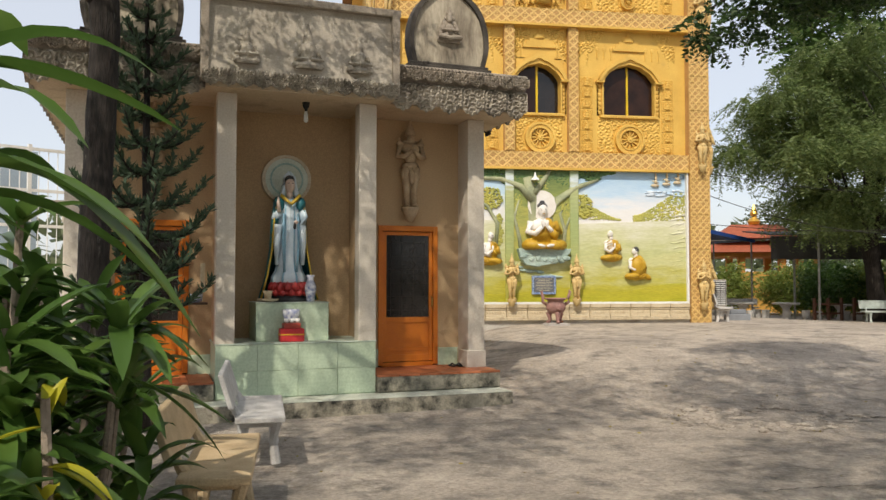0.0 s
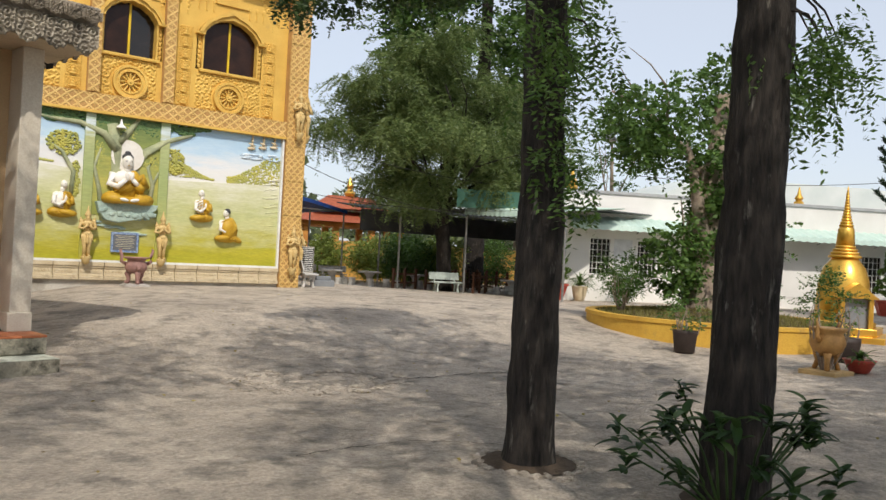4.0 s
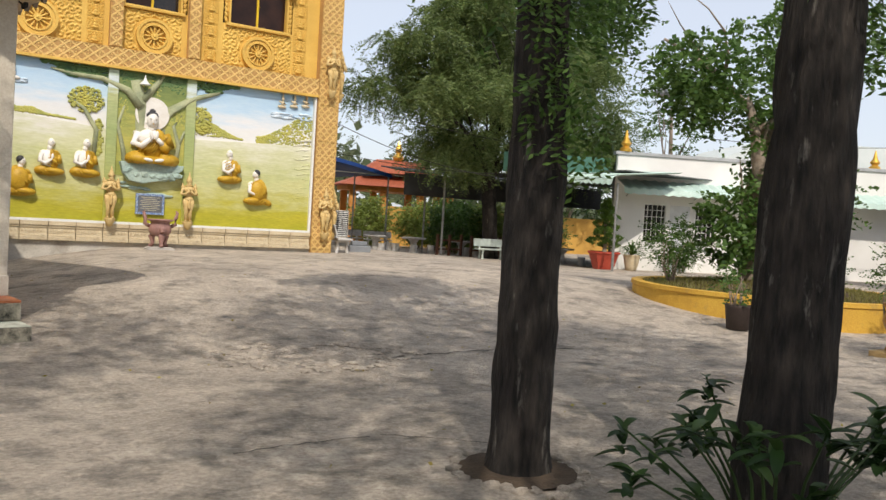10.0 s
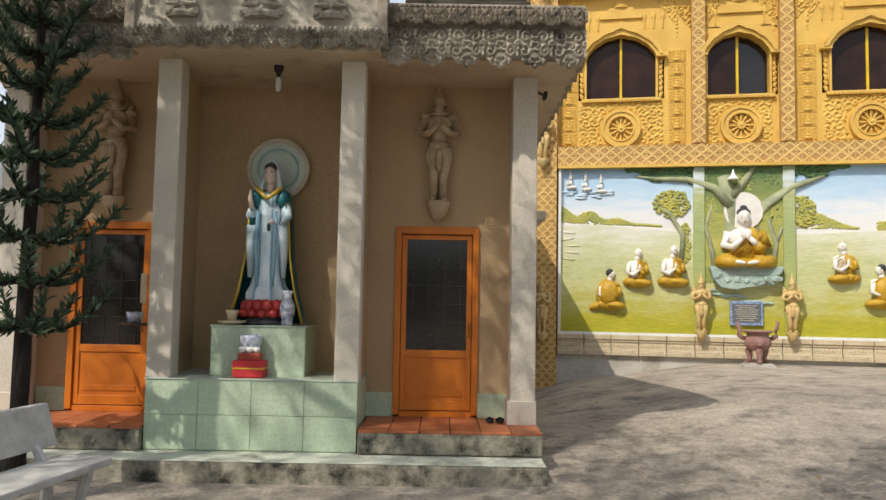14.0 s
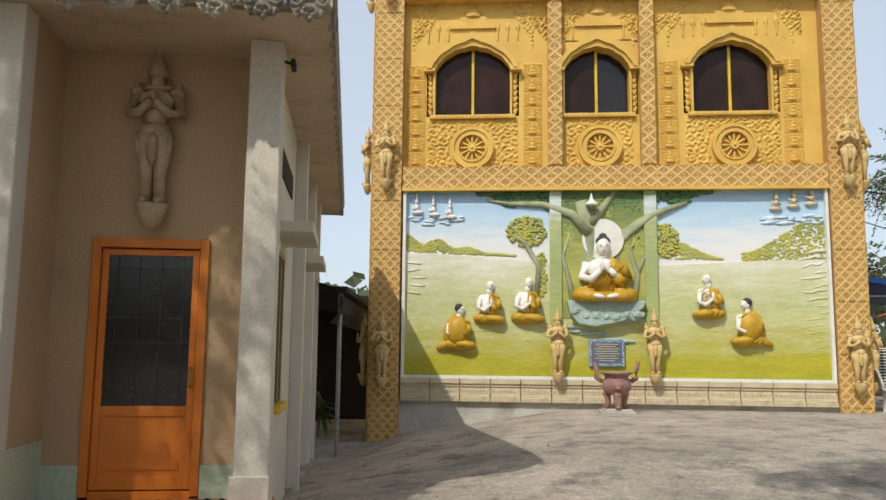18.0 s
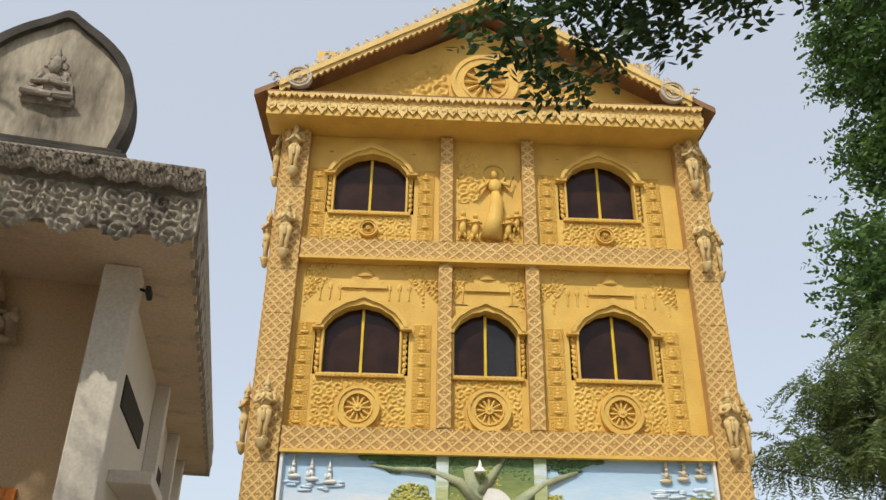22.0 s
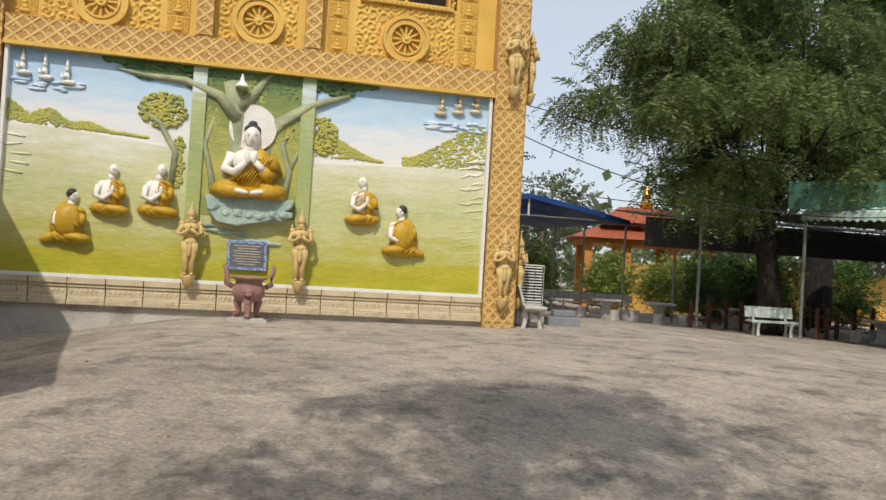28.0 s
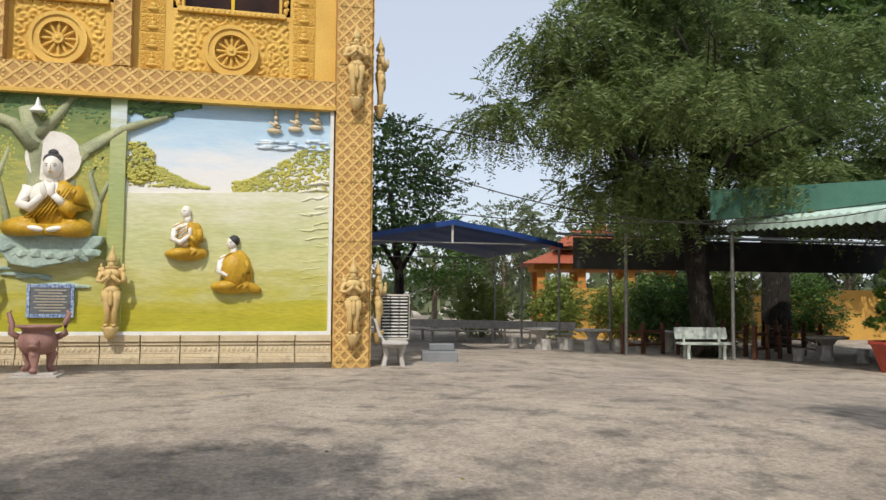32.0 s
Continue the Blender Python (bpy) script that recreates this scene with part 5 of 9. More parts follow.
def build_shrine():
    G = -0.4
    for s in (-1, 1):
        bm = N()
        a, b, d0, d1 = (1.02, 2.62, 1.32, 2.24) if s > 0 else (-2.62, -1.02, -2.24, -1.32)
        prism(bm, [(a, 0.38), (d0, 0.38), (d0, 2.45), (d1, 2.45), (d1, 0.38), (b, 0.38), (b, 4.2), (a, 4.2)], 0, 0.15)
        sp("bay_wall", bm, M_CREAM)
        bm = N()
        box(bm, min(s * 0.92, s * 1.02), max(s * 0.92, s * 1.02), -0.68, 0.3, 0.38, 4.05)
        sp("niche_side_wall", bm, M_CREAM)
        bm = N()
        box(bm, min(s * 0.80, s * 1.04), max(s * 0.80, s * 1.04), -0.92, -0.68, 0.835, 4.02, 0.012)
        sp("column", bm, M_COL)
        bm = N()
        box(bm, min(s * 2.56, s * 2.82), max(s * 2.56, s * 2.82), -0.45, -0.18, 0.36, 4.02, 0.012)
        sp("column", bm, M_COL)
        bm = N()
        box(bm, min(s * 2.53, s * 2.83), max(s * 2.53, s * 2.83), -0.48, -0.15, 0.36, 0.62, 0.01)
        sp("column_base", bm, M_COL)
        bm = N()
        box(bm, min(s * 2.24, s * 2.56), max(s * 2.24, s * 2.56), -0.02, -0.003, 0.38, 0.64, 0.003)
        sp("skirting", bm, M_GREEN)
        bm = N()
        box(bm, min(s * 1.03, s * 1.32), max(s * 1.03, s * 1.32), -0.02, -0.003, 0.38, 0.64, 0.003)
        sp("skirting", bm, M_GREEN)
        # floor slab of the side bay, terracotta tiles on top
        bm = N()
        box(bm, min(s * 1.05, s * 2.83), max(s * 1.05, s * 2.83), -0.99, 0.1, 0.15, 0.352, 0.015)
        slab = sp("bay_step", bm, M_MOSS)
        bm = N()
        box(bm, 0.004, 0.293, 0.003, 0.262, 0, 0.028, 0.004)
        me = bpy.data.meshes.new("floor_tile")
        bm.to_mesh(me)
        bm.free()
        me.materials.append(M_TERRA)
        for i in range(6):
            for j in range(4):
                piece("floor_tile", me, slab, Matrix.Translation(((1.05 + i * 0.297) if s > 0 else (-2.83 + i * 0.297), -0.99 + j * 0.2655, 0.352)))
    bm = N()
    box(bm, -0.92, 0.92, 0.14, 0.29, 0.38, 4.2)
    sp("niche_wall", bm, M_CREAM)
    # altar with two courses of green tile
    bm = N()
    box(bm, -1.03, 1.03, -0.905, 0.3, 0.0, 0.82)
    altar = sp("altar", bm, M_GREEN)
    bm = N()
    box(bm, 0.002, 0.516, 0, 0.02, 0.002, 0.333, 0.004)
    me = bpy.data.meshes.new("altar_tile")
    bm.to_mesh(me)
    bm.free()
    me.materials.append(M_GREEN)
    for i in range(4):
        for j in range(2):
            piece("altar_tile", me, altar, Matrix.Translation((-1.036 + i * 0.518, -0.922, 0.152 + j * 0.336)))
    bm = N()
    box(bm, -1.045, 1.045, -0.93, 0.3, 0.824, 0.84, 0.004)
    sp("altar_top", bm, mat("pale_green_top", (0.52, 0.60, 0.50), rough=0.4, scale=3, bump=0.05), parent=altar)
    # lower step, mossy riser with a painted top
    bm = N()
    box(bm, -3.2, 2.83, -1.41, 0.1, G, 0.135, 0.02)
    sp("step", bm, M_MOSS)
    bm = N()
    box(bm, -3.19, 2.82, -1.405, -0.9, 0.1355, 0.142, 0.003)
    sp("step_top", bm, mat("pale_step", (0.62, 0.64, 0.54), (0.50, 0.52, 0.43), rough=0.8, scale=2.5, stain=(0.2, 0.19, 0.15), stain_at=0.62, stain_scale=3))
    # ceiling and roof slab
    bm = N()
    box(bm, -3.2, 3.2, -1.0, 8.0, 4.02, 4.16)
    box(bm, -1.2, 1.2, -1.2, -1.0, 4.02, 4.16)
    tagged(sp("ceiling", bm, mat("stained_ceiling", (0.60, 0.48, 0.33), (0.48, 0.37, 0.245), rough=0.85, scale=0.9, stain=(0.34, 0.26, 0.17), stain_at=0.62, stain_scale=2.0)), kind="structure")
    # side and back walls
    for s in (-1, 1):
        bm = N()
        xa, xb = (2.58, 2.72) if s > 0 else (-2.72, -2.58)
        wins = ((0.75, 1.5), (3.5, 4.2))
        v = -0.18
        for w0, w1 in wins:
            for va, vb, za, zb in ((v, w0, G, 4.05), (w0, w1, G, 1.05), (w0, w1, 2.5, 4.05)):
                sp("side_wall", box(N(), xa, xb, va, vb, za, zb), M_COL)
            v = w1
        sp("side_wall", box(N(), xa, xb, v, 7.0, G, 4.05), M_COL)
        for p in (2.7, 5.0, 6.8):
            bm = N()
            box(bm, min(s * 2.72, s * 2.86), max(s * 2.72, s * 2.86), p, p + 0.22, G, 4.03, 0.008)
            sp("pilaster", bm, M_COL)
        for w0, w1 in wins:
            wn_ = sp("window", N(), M_COL)
            bm = N()
            box(bm, s * 2.66 - 0.01, s * 2.66 + 0.01, w0, w1, 1.05, 2.5)
            sp("pane", bm, M_GLASSD, parent=wn_, label="dark window glass")
            bm = N()
            for q in (w0 + 0.03, (w0 + w1) / 2, w1 - 0.03):
                box(bm, s * 2.70 - 0.03, s * 2.70 + 0.03, q - 0.03, q + 0.03, 1.05, 2.5, 0.005)
            box(bm, s * 2.70 - 0.03, s * 2.70 + 0.03, w0, w1, 2.44, 2.5, 0.005)
            sp("window_frame", bm, mat("brown_frame", (0.33, 0.22, 0.12), rough=0.5, scale=6), parent=wn_)
            bm = N()
            box(bm, min(s * 2.70, s * 2.80), max(s * 2.70, s * 2.80), w0 - 0.04, w1 + 0.04, 0.98, 1.05, 0.006)
            sp("window_sill", bm, M_YELLOW, parent=wn_)
            bm = N()
            box(bm, min(s * 2.72, s * 3.2), max(s * 2.72, s * 3.05), w0 - 0.2, w1 + 0.25, 2.62, 2.72, 0.008)
            sp("sunshade", bm, M_COL, parent=wn_)
            bm = N()
            box(bm, s * 2.725 - 0.012, s * 2.725 + 0.012, w0 - 0.3, w1 + 0.6, 3.2, 3.45)
            sp("vent", bm, M_DARK, parent=wn_, label="dark vent strip under the eave")
    bm = N()
    box(bm, -2.72, 2.72, 7.0, 7.15, G, 4.05)
    sp("back_wall", bm, M_COL)
    # near-black sheet standing in for the shade inside the shrine
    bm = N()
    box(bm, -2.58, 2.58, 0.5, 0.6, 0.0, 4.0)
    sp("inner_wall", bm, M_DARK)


build_shrine()


def fringe(bm, x0, x1, z, y, h, step, amp=0.045):
    """A hanging carved border: mirrored scrolls in each period, scalloped along its lower edge, 2 cm thick behind the carving."""
    n = max(1, round((x1 - x0) / step))
    p = (x1 - x0) / n
    nx, nz = n * 28, max(8, int(h / 0.011))
    X, W = np.meshgrid(np.linspace(x0, x1, nx + 1), np.linspace(0, 1, nz + 1))
    U = (X - x0) / p % 1.0 - 0.5
    A = np.abs(U)
    low = 1 - 0.26 * (np.clip((A - 0.06) / 0.44, 0, 1)) ** 1.2 - 0.07 * np.abs(np.sin(A * 12.6))
    P, Q = A * p, W * h
    Hh, best = np.zeros_like(X), np.full_like(X, 9.0)
    for a, b, sg, o in ((0.25, 0.22, 1, 0.4), (0.30, 0.58, -1, 2.2), (0.07, 0.42, 1, 4.0), (0.46, 0.40, -1, 1.0), (0.08, 0.82, 1, 2.8)):
        d = np.hypot(P - a * p, (Q - b * h) * 0.9)
        ang = np.arctan2(Q - b * h, P - a * p)
        f = (0.5 + 0.5 * np.cos(sg * ang + o + 6.283 * d / (0.125 * min(p, h)))) ** 1.2
        near = d < best
        Hh, best = np.where(near, f, Hh), np.where(near, d, best)
    rib = np.clip(1 - np.abs(A - 0.5) / 0.035, 0, 1)
    Hh = np.maximum(Hh, rib) * np.clip((low - W) / 0.05, 0, 1) * np.clip(W / 0.04, 0, 1)
    front = [[bm.verts.new((X[j, i], y - 0.012 - amp * Hh[j, i], z - Q[j, i])) for i in range(nx + 1)] for j in range(nz + 1)]
    for j in range(nz):
        for i in range(nx):
            if W[j + 1, i] <= low[j + 1, i] + 0.03 or W[j + 1, i + 1] <= low[j + 1, i + 1] + 0.03:
                bm.faces.new((front[j][i], front[j + 1][i], front[j + 1][i + 1], front[j][i + 1])).smooth = True
    for v in [v for v in bm.verts if not v.link_faces]:
        bm.verts.remove(v)
    for k in range(n):
        x = x0 + (k + 0.5) * p
        prism(bm, [(x - p / 2, z), (x - p / 2, z - h * 0.68), (x - p * 0.25, z - h * 0.8), (x, z - h * 0.93), (x + p * 0.25, z - h * 0.8), (x + p / 2, z - h * 0.68), (x + p / 2, z)], y - 0.008, y + 0.012)


def build_eave():
    M_ORN = M_OLD
    for s in (-1, 1):
        a, b = (1.2, 3.22) if s > 0 else (-3.22, -1.2)
        bm = N()
        box(bm, a, b, -1.03, -0.9, 4.1, 4.5)
        box(bm, min(s * 3.1, s * 3.19), max(s * 3.1, s * 3.19), -0.95, 8.0, 4.1, 4.5)
        sp("fascia", bm, M_OLD)
        bm = N()
        fringe(bm, a, b, 4.33, -1.035, 0.40, 0.33)
        sp("carved_fringe", bm, mat("ornament_pale", (0.50, 0.45, 0.37), (0.30, 0.265, 0.21), rough=0.9, scale=4, fine=40, bump=0.3, stain=(0.10, 0.088, 0.072), stain_at=0.57, stain_scale=3.5))
        bm = N()
        box(bm, a, b, -1.10, -0.9, 4.42, 4.56, 0.02)
        fringe(bm, a, b, 4.5, -1.11, 0.17, 0.22)
        for k in range(40):
            blob(bm, (a + (k + 0.5) * (b - a) / 40, -1.12, 4.52), (0.02, 0.02, 0.02), 1)
        sp("carved_cornice", bm, M_OLD)
        bm = N()
        n = 26
        for k in range(n):
            v = -0.95 + (k + 0.5) * 8.9 / n
            poly = [(v - 0.17, 4.5), (v - 0.17, 4.1), (v, 3.98), (v + 0.17, 4.1), (v + 0.17, 4.5)]
            xa = s * 3.2
            f1 = [bm.verts.new((xa + s * 0.03, p, q)) for p, q in poly]
            f2 = [bm.verts.new((xa - s * 0.02, p, q)) for p, q in poly]
            bm.faces.new(f1)
            for i in range(5):
                bm.faces.new((f1[i], f2[i], f2[(i + 1) % 5], f1[(i + 1) % 5]))
            blob(bm, (xa + s * 0.03, v, 4.2), (0.02, 0.08, 0.09), 1)
        sp("carved_fringe", bm, M_OLD)
        # ogee pediment above the bay
        cx = s * 2.05
        bm = N()
        box(bm, cx - 0.66, cx + 0.66, -1.10, -0.75, 4.50, 4.55, 0.012)
        box(bm, cx - 0.62, cx + 0.62, -1.08, -0.77, 4.55, 4.60, 0.012)
        box(bm, cx - 0.58, cx + 0.58, -1.06, -0.78, 4.60, 4.64, 0.012)
        sp("pediment_base", bm, mat("black_stained", (0.10, 0.088, 0.075), (0.045, 0.04, 0.034), rough=0.95, scale=4, bump=0.3))
        out = [(cx - 0.50, 4.64), (cx - 0.56, 4.84), (cx - 0.545, 5.06), (cx - 0.46, 5.27), (cx - 0.29, 5.42), (cx - 0.11, 5.52), (cx, 5.60)]
        out = [(cx + (x - cx) * 1.06, 4.64 + (z - 4.64) * 1.24) for x, z in out]
        out = out + [(2 * cx - x, z) for x, z in out[-2::-1]]
        for _ in range(2):
            out = [out[0]] + [p for a_, b_ in zip(out, out[1:]) for p in (((3 * a_[0] + b_[0]) / 4, (3 * a_[1] + b_[1]) / 4), ((a_[0] + 3 * b_[0]) / 4, (a_[1] + 3 * b_[1]) / 4))] + [out[-1]]
        inn = [(cx + (x - cx) * 0.89, 4.64 + (z - 4.64) * 0.94) for x, z in out]
        bm = N()
        prism(bm, inn[::-1], -1.0, -0.84)
        sp("pediment", bm, mat("stained_pediment", (0.52, 0.46, 0.35), (0.38, 0.33, 0.25), rough=0.9, scale=2, bump=0.2, stain=(0.16, 0.13, 0.095), stain_at=0.56, stain_scale=3.0, stretch=0.3))
        bm = N()
        ring_prism(bm, out, inn, -1.05, -0.82)
        sp("pediment_rim", bm, MATS["black_stained"])
        bm = N()
        prism(bm, [(cx - 0.13, 4.84), (cx + 0.13, 4.84), (cx + 0.11, 5.0), (cx, 5.24), (cx - 0.11, 5.0)], -1.03, -1.0)
        for g in (-1, 1):
            tube(bm, [(cx + g * 0.03, -1.04, 4.92), (cx + g * 0.12, -1.06, 4.90), (cx - g * 0.03, -1.08, 4.88)], [0.035, 0.03, 0.02], 8)
            tube(bm, [(cx + g * 0.055, -1.04, 5.03), (cx + g * 0.085, -1.06, 4.97), (cx, -1.085, 4.97)], [0.022, 0.02, 0.015], 7)
            for q in range(6):
                blob(bm, (cx + g * (0.125 - 0.02 * q), -1.03, 4.87 + 0.06 * q), (0.02, 0.018, 0.026), 1)
        blob(bm, (cx, -1.035, 4.98), (0.06, 0.04, 0.075), 2)
        blob(bm, (cx, -1.045, 5.09), (0.034, 0.036, 0.042), 2)
        lathe(bm, [(0.036, 5.11), (0.03, 5.14), (0.018, 5.17), (0.004, 5.24)], 10, (cx, -1.04, 0))
        for v in bm.verts:
            v.co.x, v.co.z = cx + (v.co.x - cx) * 1.3, 4.70 + (v.co.z - 4.64) * 1.24
        sp("seated_relief", bm, M_OLD)
    # central panel, leaning forward over the niche
    bm = N()
    box(bm, -1.24, 1.24, -1.22, -1.0, 4.12, 4.2)
    vs = []
    for y, z in ((-1.22, 4.2), (-1.12, 5.15), (-1.02, 5.15), (-1.02, 4.2)):
        vs.append((bm.verts.new((-1.2, y, z)), bm.verts.new((1.2, y, z))))
    for i in range(4):
        j = (i + 1) % 4
        bm.faces.new((vs[i][0], vs[i][1], vs[j][1], vs[j][0]))
    bm.faces.new([v[0] for v in vs])
    bm.faces.new([v[1] for v in vs][::-1])
    sp("central_panel", bm, mat("pale_panel", (0.50, 0.45, 0.37), (0.36, 0.32, 0.26), rough=0.9, scale=2, stain=(0.28, 0.24, 0.19), stain_at=0.63, stain_scale=2.5))
    bm = N()
    fringe(bm, -1.25, 1.25, 4.22, -1.23, 0.2, 0.2)
    for k in range(50):
        blob(bm, (-1.25 + (k + 0.5) * 0.05, -1.25, 4.23), (0.02, 0.02, 0.025), 1)
    sp("carved_fringe", bm, MATS["ornament_pale"])
    bm = N()
    for s in (-1, 1):
        box(bm, min(s * 1.17, s * 1.27), max(s * 1.17, s * 1.27), -1.25, -1.0, 4.1, 5.2, 0.01)
    box(bm, -1.3, 1.3, -1.2, -0.95, 5.15, 5.25, 0.015)
    sp("panel_frame", bm, M_OLD)
    for x, q in ((-0.72, 0.9), (0.05, 1.15), (0.72, 0.95)):
        bm = N()
        lathe(bm, [(0.16 * q, 0), (0.17 * q, 0.04), (0.1 * q, 0.1 * q), (0.11 * q, 0.2 * q), (0.09 * q, 0.27 * q), (0.05 * q, 0.31 * q), (0.055 * q, 0.37 * q), (0.03 * q, 0.42 * q), (0.008, 0.52 * q)], 12, (x, -1.2, 4.33), 0.6)
        for s in (-1, 1):
            blob(bm, (x + s * 0.11 * q, -1.22, 4.38), (0.09 * q, 0.06, 0.05), 1)
            tube(bm, [(x + s * 0.1 * q, -1.24, 4.55), (x + s * 0.15 * q, -1.26, 4.45), (x + s * 0.02, -1.28, 4.45)], 0.025, 6)
        sp("seated_relief", bm, MATS["ornament_pale"])
    bm = N()
    box(bm, -3.15, 3.15, -0.9, 8.0, 4.18, 4.3)
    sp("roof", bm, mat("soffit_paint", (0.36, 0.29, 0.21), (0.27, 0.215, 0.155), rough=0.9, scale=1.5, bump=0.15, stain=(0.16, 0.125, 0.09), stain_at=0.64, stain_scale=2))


build_eave()


def build_doors():
    for i, s in enumerate((1, -1)):
        d = shrine_thing("door_%d" % (i + 1), (0, 0, 0), "orange painted door with a dark glass upper panel", "door", "shrine doors", "structure")
        a, b = (1.32, 2.24) if s > 0 else (-2.24, -1.32)
        bm = N()
        for q in ((a, a + 0.07), (b - 0.07, b)):
            box(bm, q[0], q[1], -0.03, 0.1, 0.4, 2.45, 0.006)
        box(bm, a + 0.07, b - 0.07, -0.03, 0.1, 2.37, 2.45, 0.006)
        box(bm, a + 0.07, b - 0.07, -0.01, 0.1, 0.38, 0.44, 0.004)
        part("door_frame", bm, M_ORANGE, d)
        bm = N()
        box(bm, a + 0.075, a + 0.13, 0.0, 0.05, 0.45, 2.36, 0.004)
        box(bm, b - 0.13, b - 0.075, 0.0, 0.05, 0.45, 2.36, 0.004)
        box(bm, a + 0.13, b - 0.13, 0.0, 0.05, 2.31, 2.36, 0.004)
        box(bm, a + 0.13, b - 0.13, 0.0, 0.05, 1.02, 1.10, 0.004)
        box(bm, a + 0.13, b - 0.13, 0.0, 0.05, 0.45, 0.55, 0.004)
        box(bm, a + 0.13, b - 0.13, 0.015, 0.04, 0.55, 1.02)
        box(bm, a + 0.17, b - 0.17, 0.005, 0.03, 0.6, 0.66, 0.004)
        part("door_leaf", bm, M_ORANGE, d)
        bm = N()
        box(bm, a + 0.13, b - 0.13, 0.02, 0.03, 1.10, 2.31)
        part("glass", bm, M_GLASSD, d, "dark patterned glass")
        bm = N()
        for k in range(4):
            x = a + 0.2 + k * (b - a - 0.4) / 3
            box(bm, x - 0.003, x + 0.003, 0.013, 0.02, 1.12, 2.29)
        for k in range(6):
            box(bm, a + 0.14, b - 0.14, 0.013, 0.02, 1.2 + k * 0.2, 1.206 + k * 0.2)
        part("grille", bm, mat("dark_grille", (0.045, 0.037, 0.03), rough=0.5, bump=0), d)
        bm = N()
        tube(bm, [(b - 0.1, -0.02, 1.25), (b - 0.1, -0.06, 1.27), (b - 0.1, -0.06, 1.38), (b - 0.1, -0.02, 1.4)], 0.012, 6)
        part("door_handle", bm, mat("brass", (0.5, 0.33, 0.1), rough=0.35, metal=0.9, bump=0), d)
    for x in (1.78, -1.78):
        ob = tagged(new("figure_statue", FIG_CREAM), "cream carved figure with joined palms above the orange door", "statue", "door figures")
        ob.matrix_basis = SHRINE @ pose(x, -0.1, 2.66)


build_doors()

def build_guanyin():
    ped = shrine_thing("statue_plinth", (-0.02, -0.2, 0.838), "green tiled plinth on the altar", "plinth")
    bm = N()
    box(bm, -0.48, 0.48, -0.42, 0.45, 0, 0.50, 0.008)
    part("body", bm, M_GREEN, ped)
    bm = N()
    box(bm, -0.49, 0.49, -0.43, 0.45, 0.5, 0.513, 0.004)
    part("top", bm, MATS["pale_green_top"], ped)
    # the statue: white robe 0, blue shade 1, teal cape 2, gold edge 3, skin 4, hair 5, red lotus 6
    mats = [mat("robe_white", (0.52, 0.64, 0.72), (0.68, 0.75, 0.78), rough=0.4, scale=5, bump=0.05), mat("robe_blue", (0.28, 0.50, 0.64), rough=0.4, scale=5, bump=0.05),
            mat("cape_teal", (0.025, 0.17, 0.20), (0.015, 0.11, 0.14), rough=0.45, scale=4, bump=0.1), mat("gold_edge", (0.65, 0.45, 0.06), rough=0.4, bump=0.05),
            mat("face_paint", (0.78, 0.60, 0.50), rough=0.4, scale=8, bump=0.0), M_HAIR, mat("lotus_red", (0.48, 0.05, 0.045), (0.34, 0.03, 0.03), rough=0.4, scale=6, bump=0.1)]
    bm = N()

    def colour(before, mi):
        for f in set(bm.faces) - before:
            f.material_index = mi
    # lotus base
    b0 = set(bm.faces)
    lathe(bm, [(0.26, 0), (0.27, 0.04), (0.22, 0.06), (0.23, 0.08)], 20, (0, 0, 0))
    colour(b0, 5)
    b0 = set(bm.faces)
    lathe(bm, [(0.2, 0.07), (0.25, 0.1), (0.25, 0.2), (0.22, 0.26)], 20, (0, 0, 0))
    for k in range(14):
        a = 2 * math.pi * k / 14
        blob(bm, (0.24 * math.cos(a), 0.24 * math.sin(a), 0.2), (0.06, 0.06, 0.075), 1)
        blob(bm, (0.25 * math.cos(a + 0.22), 0.25 * math.sin(a + 0.22), 0.12), (0.055, 0.055, 0.05), 1)
    colour(b0, 6)
    # robe with folds
    n = 48
    prof = [(0.25, 0.26), (0.26, 0.34), (0.22, 0.42), (0.19, 0.55), (0.185, 0.75), (0.195, 0.95), (0.20, 1.1), (0.19, 1.25), (0.165, 1.36), (0.06, 1.44)]
    rings = []
    for r, h in prof:
        ring = []
        for k in range(n):
            a = 2 * math.pi * k / n
            fold = 1 + 0.06 * math.sin(a * 9 + h * 2.0) * smoothstep(1.35, 0.8, h) + 0.04 * math.sin(a * 15 + 1)
            ring.append(bm.verts.new((r * fold * math.cos(a), 0.72 * r * fold * math.sin(a), h)))
        rings.append(ring)
    for q, (ra, rb) in enumerate(zip(rings, rings[1:])):
        for k in range(n):
            f = bm.faces.new((ra[k], ra[(k + 1) % n], rb[(k + 1) % n], rb[k]))
            f.material_index = 1 if (k % 6 == 2 or (q > 6 and k % 4 == 0)) else 0
    # long sleeves
    for s in (-1, 1):
        b0 = set(bm.faces)
        tube(bm, [(s * 0.19, -0.02, 1.34), (s * 0.24, -0.06, 1.15), (s * 0.2, -0.15, 1.02 if s > 0 else 1.2)], [0.07, 0.07, 0.055], 10)
        tube(bm, [(s * 0.2, -0.12, 1.05), (s * 0.22, -0.10, 0.8), (s * 0.22, -0.08, 0.5)], [0.07, 0.06, 0.03], 10)
        colour(b0, 0)
        b0 = set(bm.faces)
        tube(bm, [(s * 0.12, -0.16, 1.2), (s * 0.13, -0.17, 0.8), (s * 0.1, -0.17, 0.4)], [0.02, 0.022, 0.02], 6)
        colour(b0, 1)
    b0 = set(bm.faces)
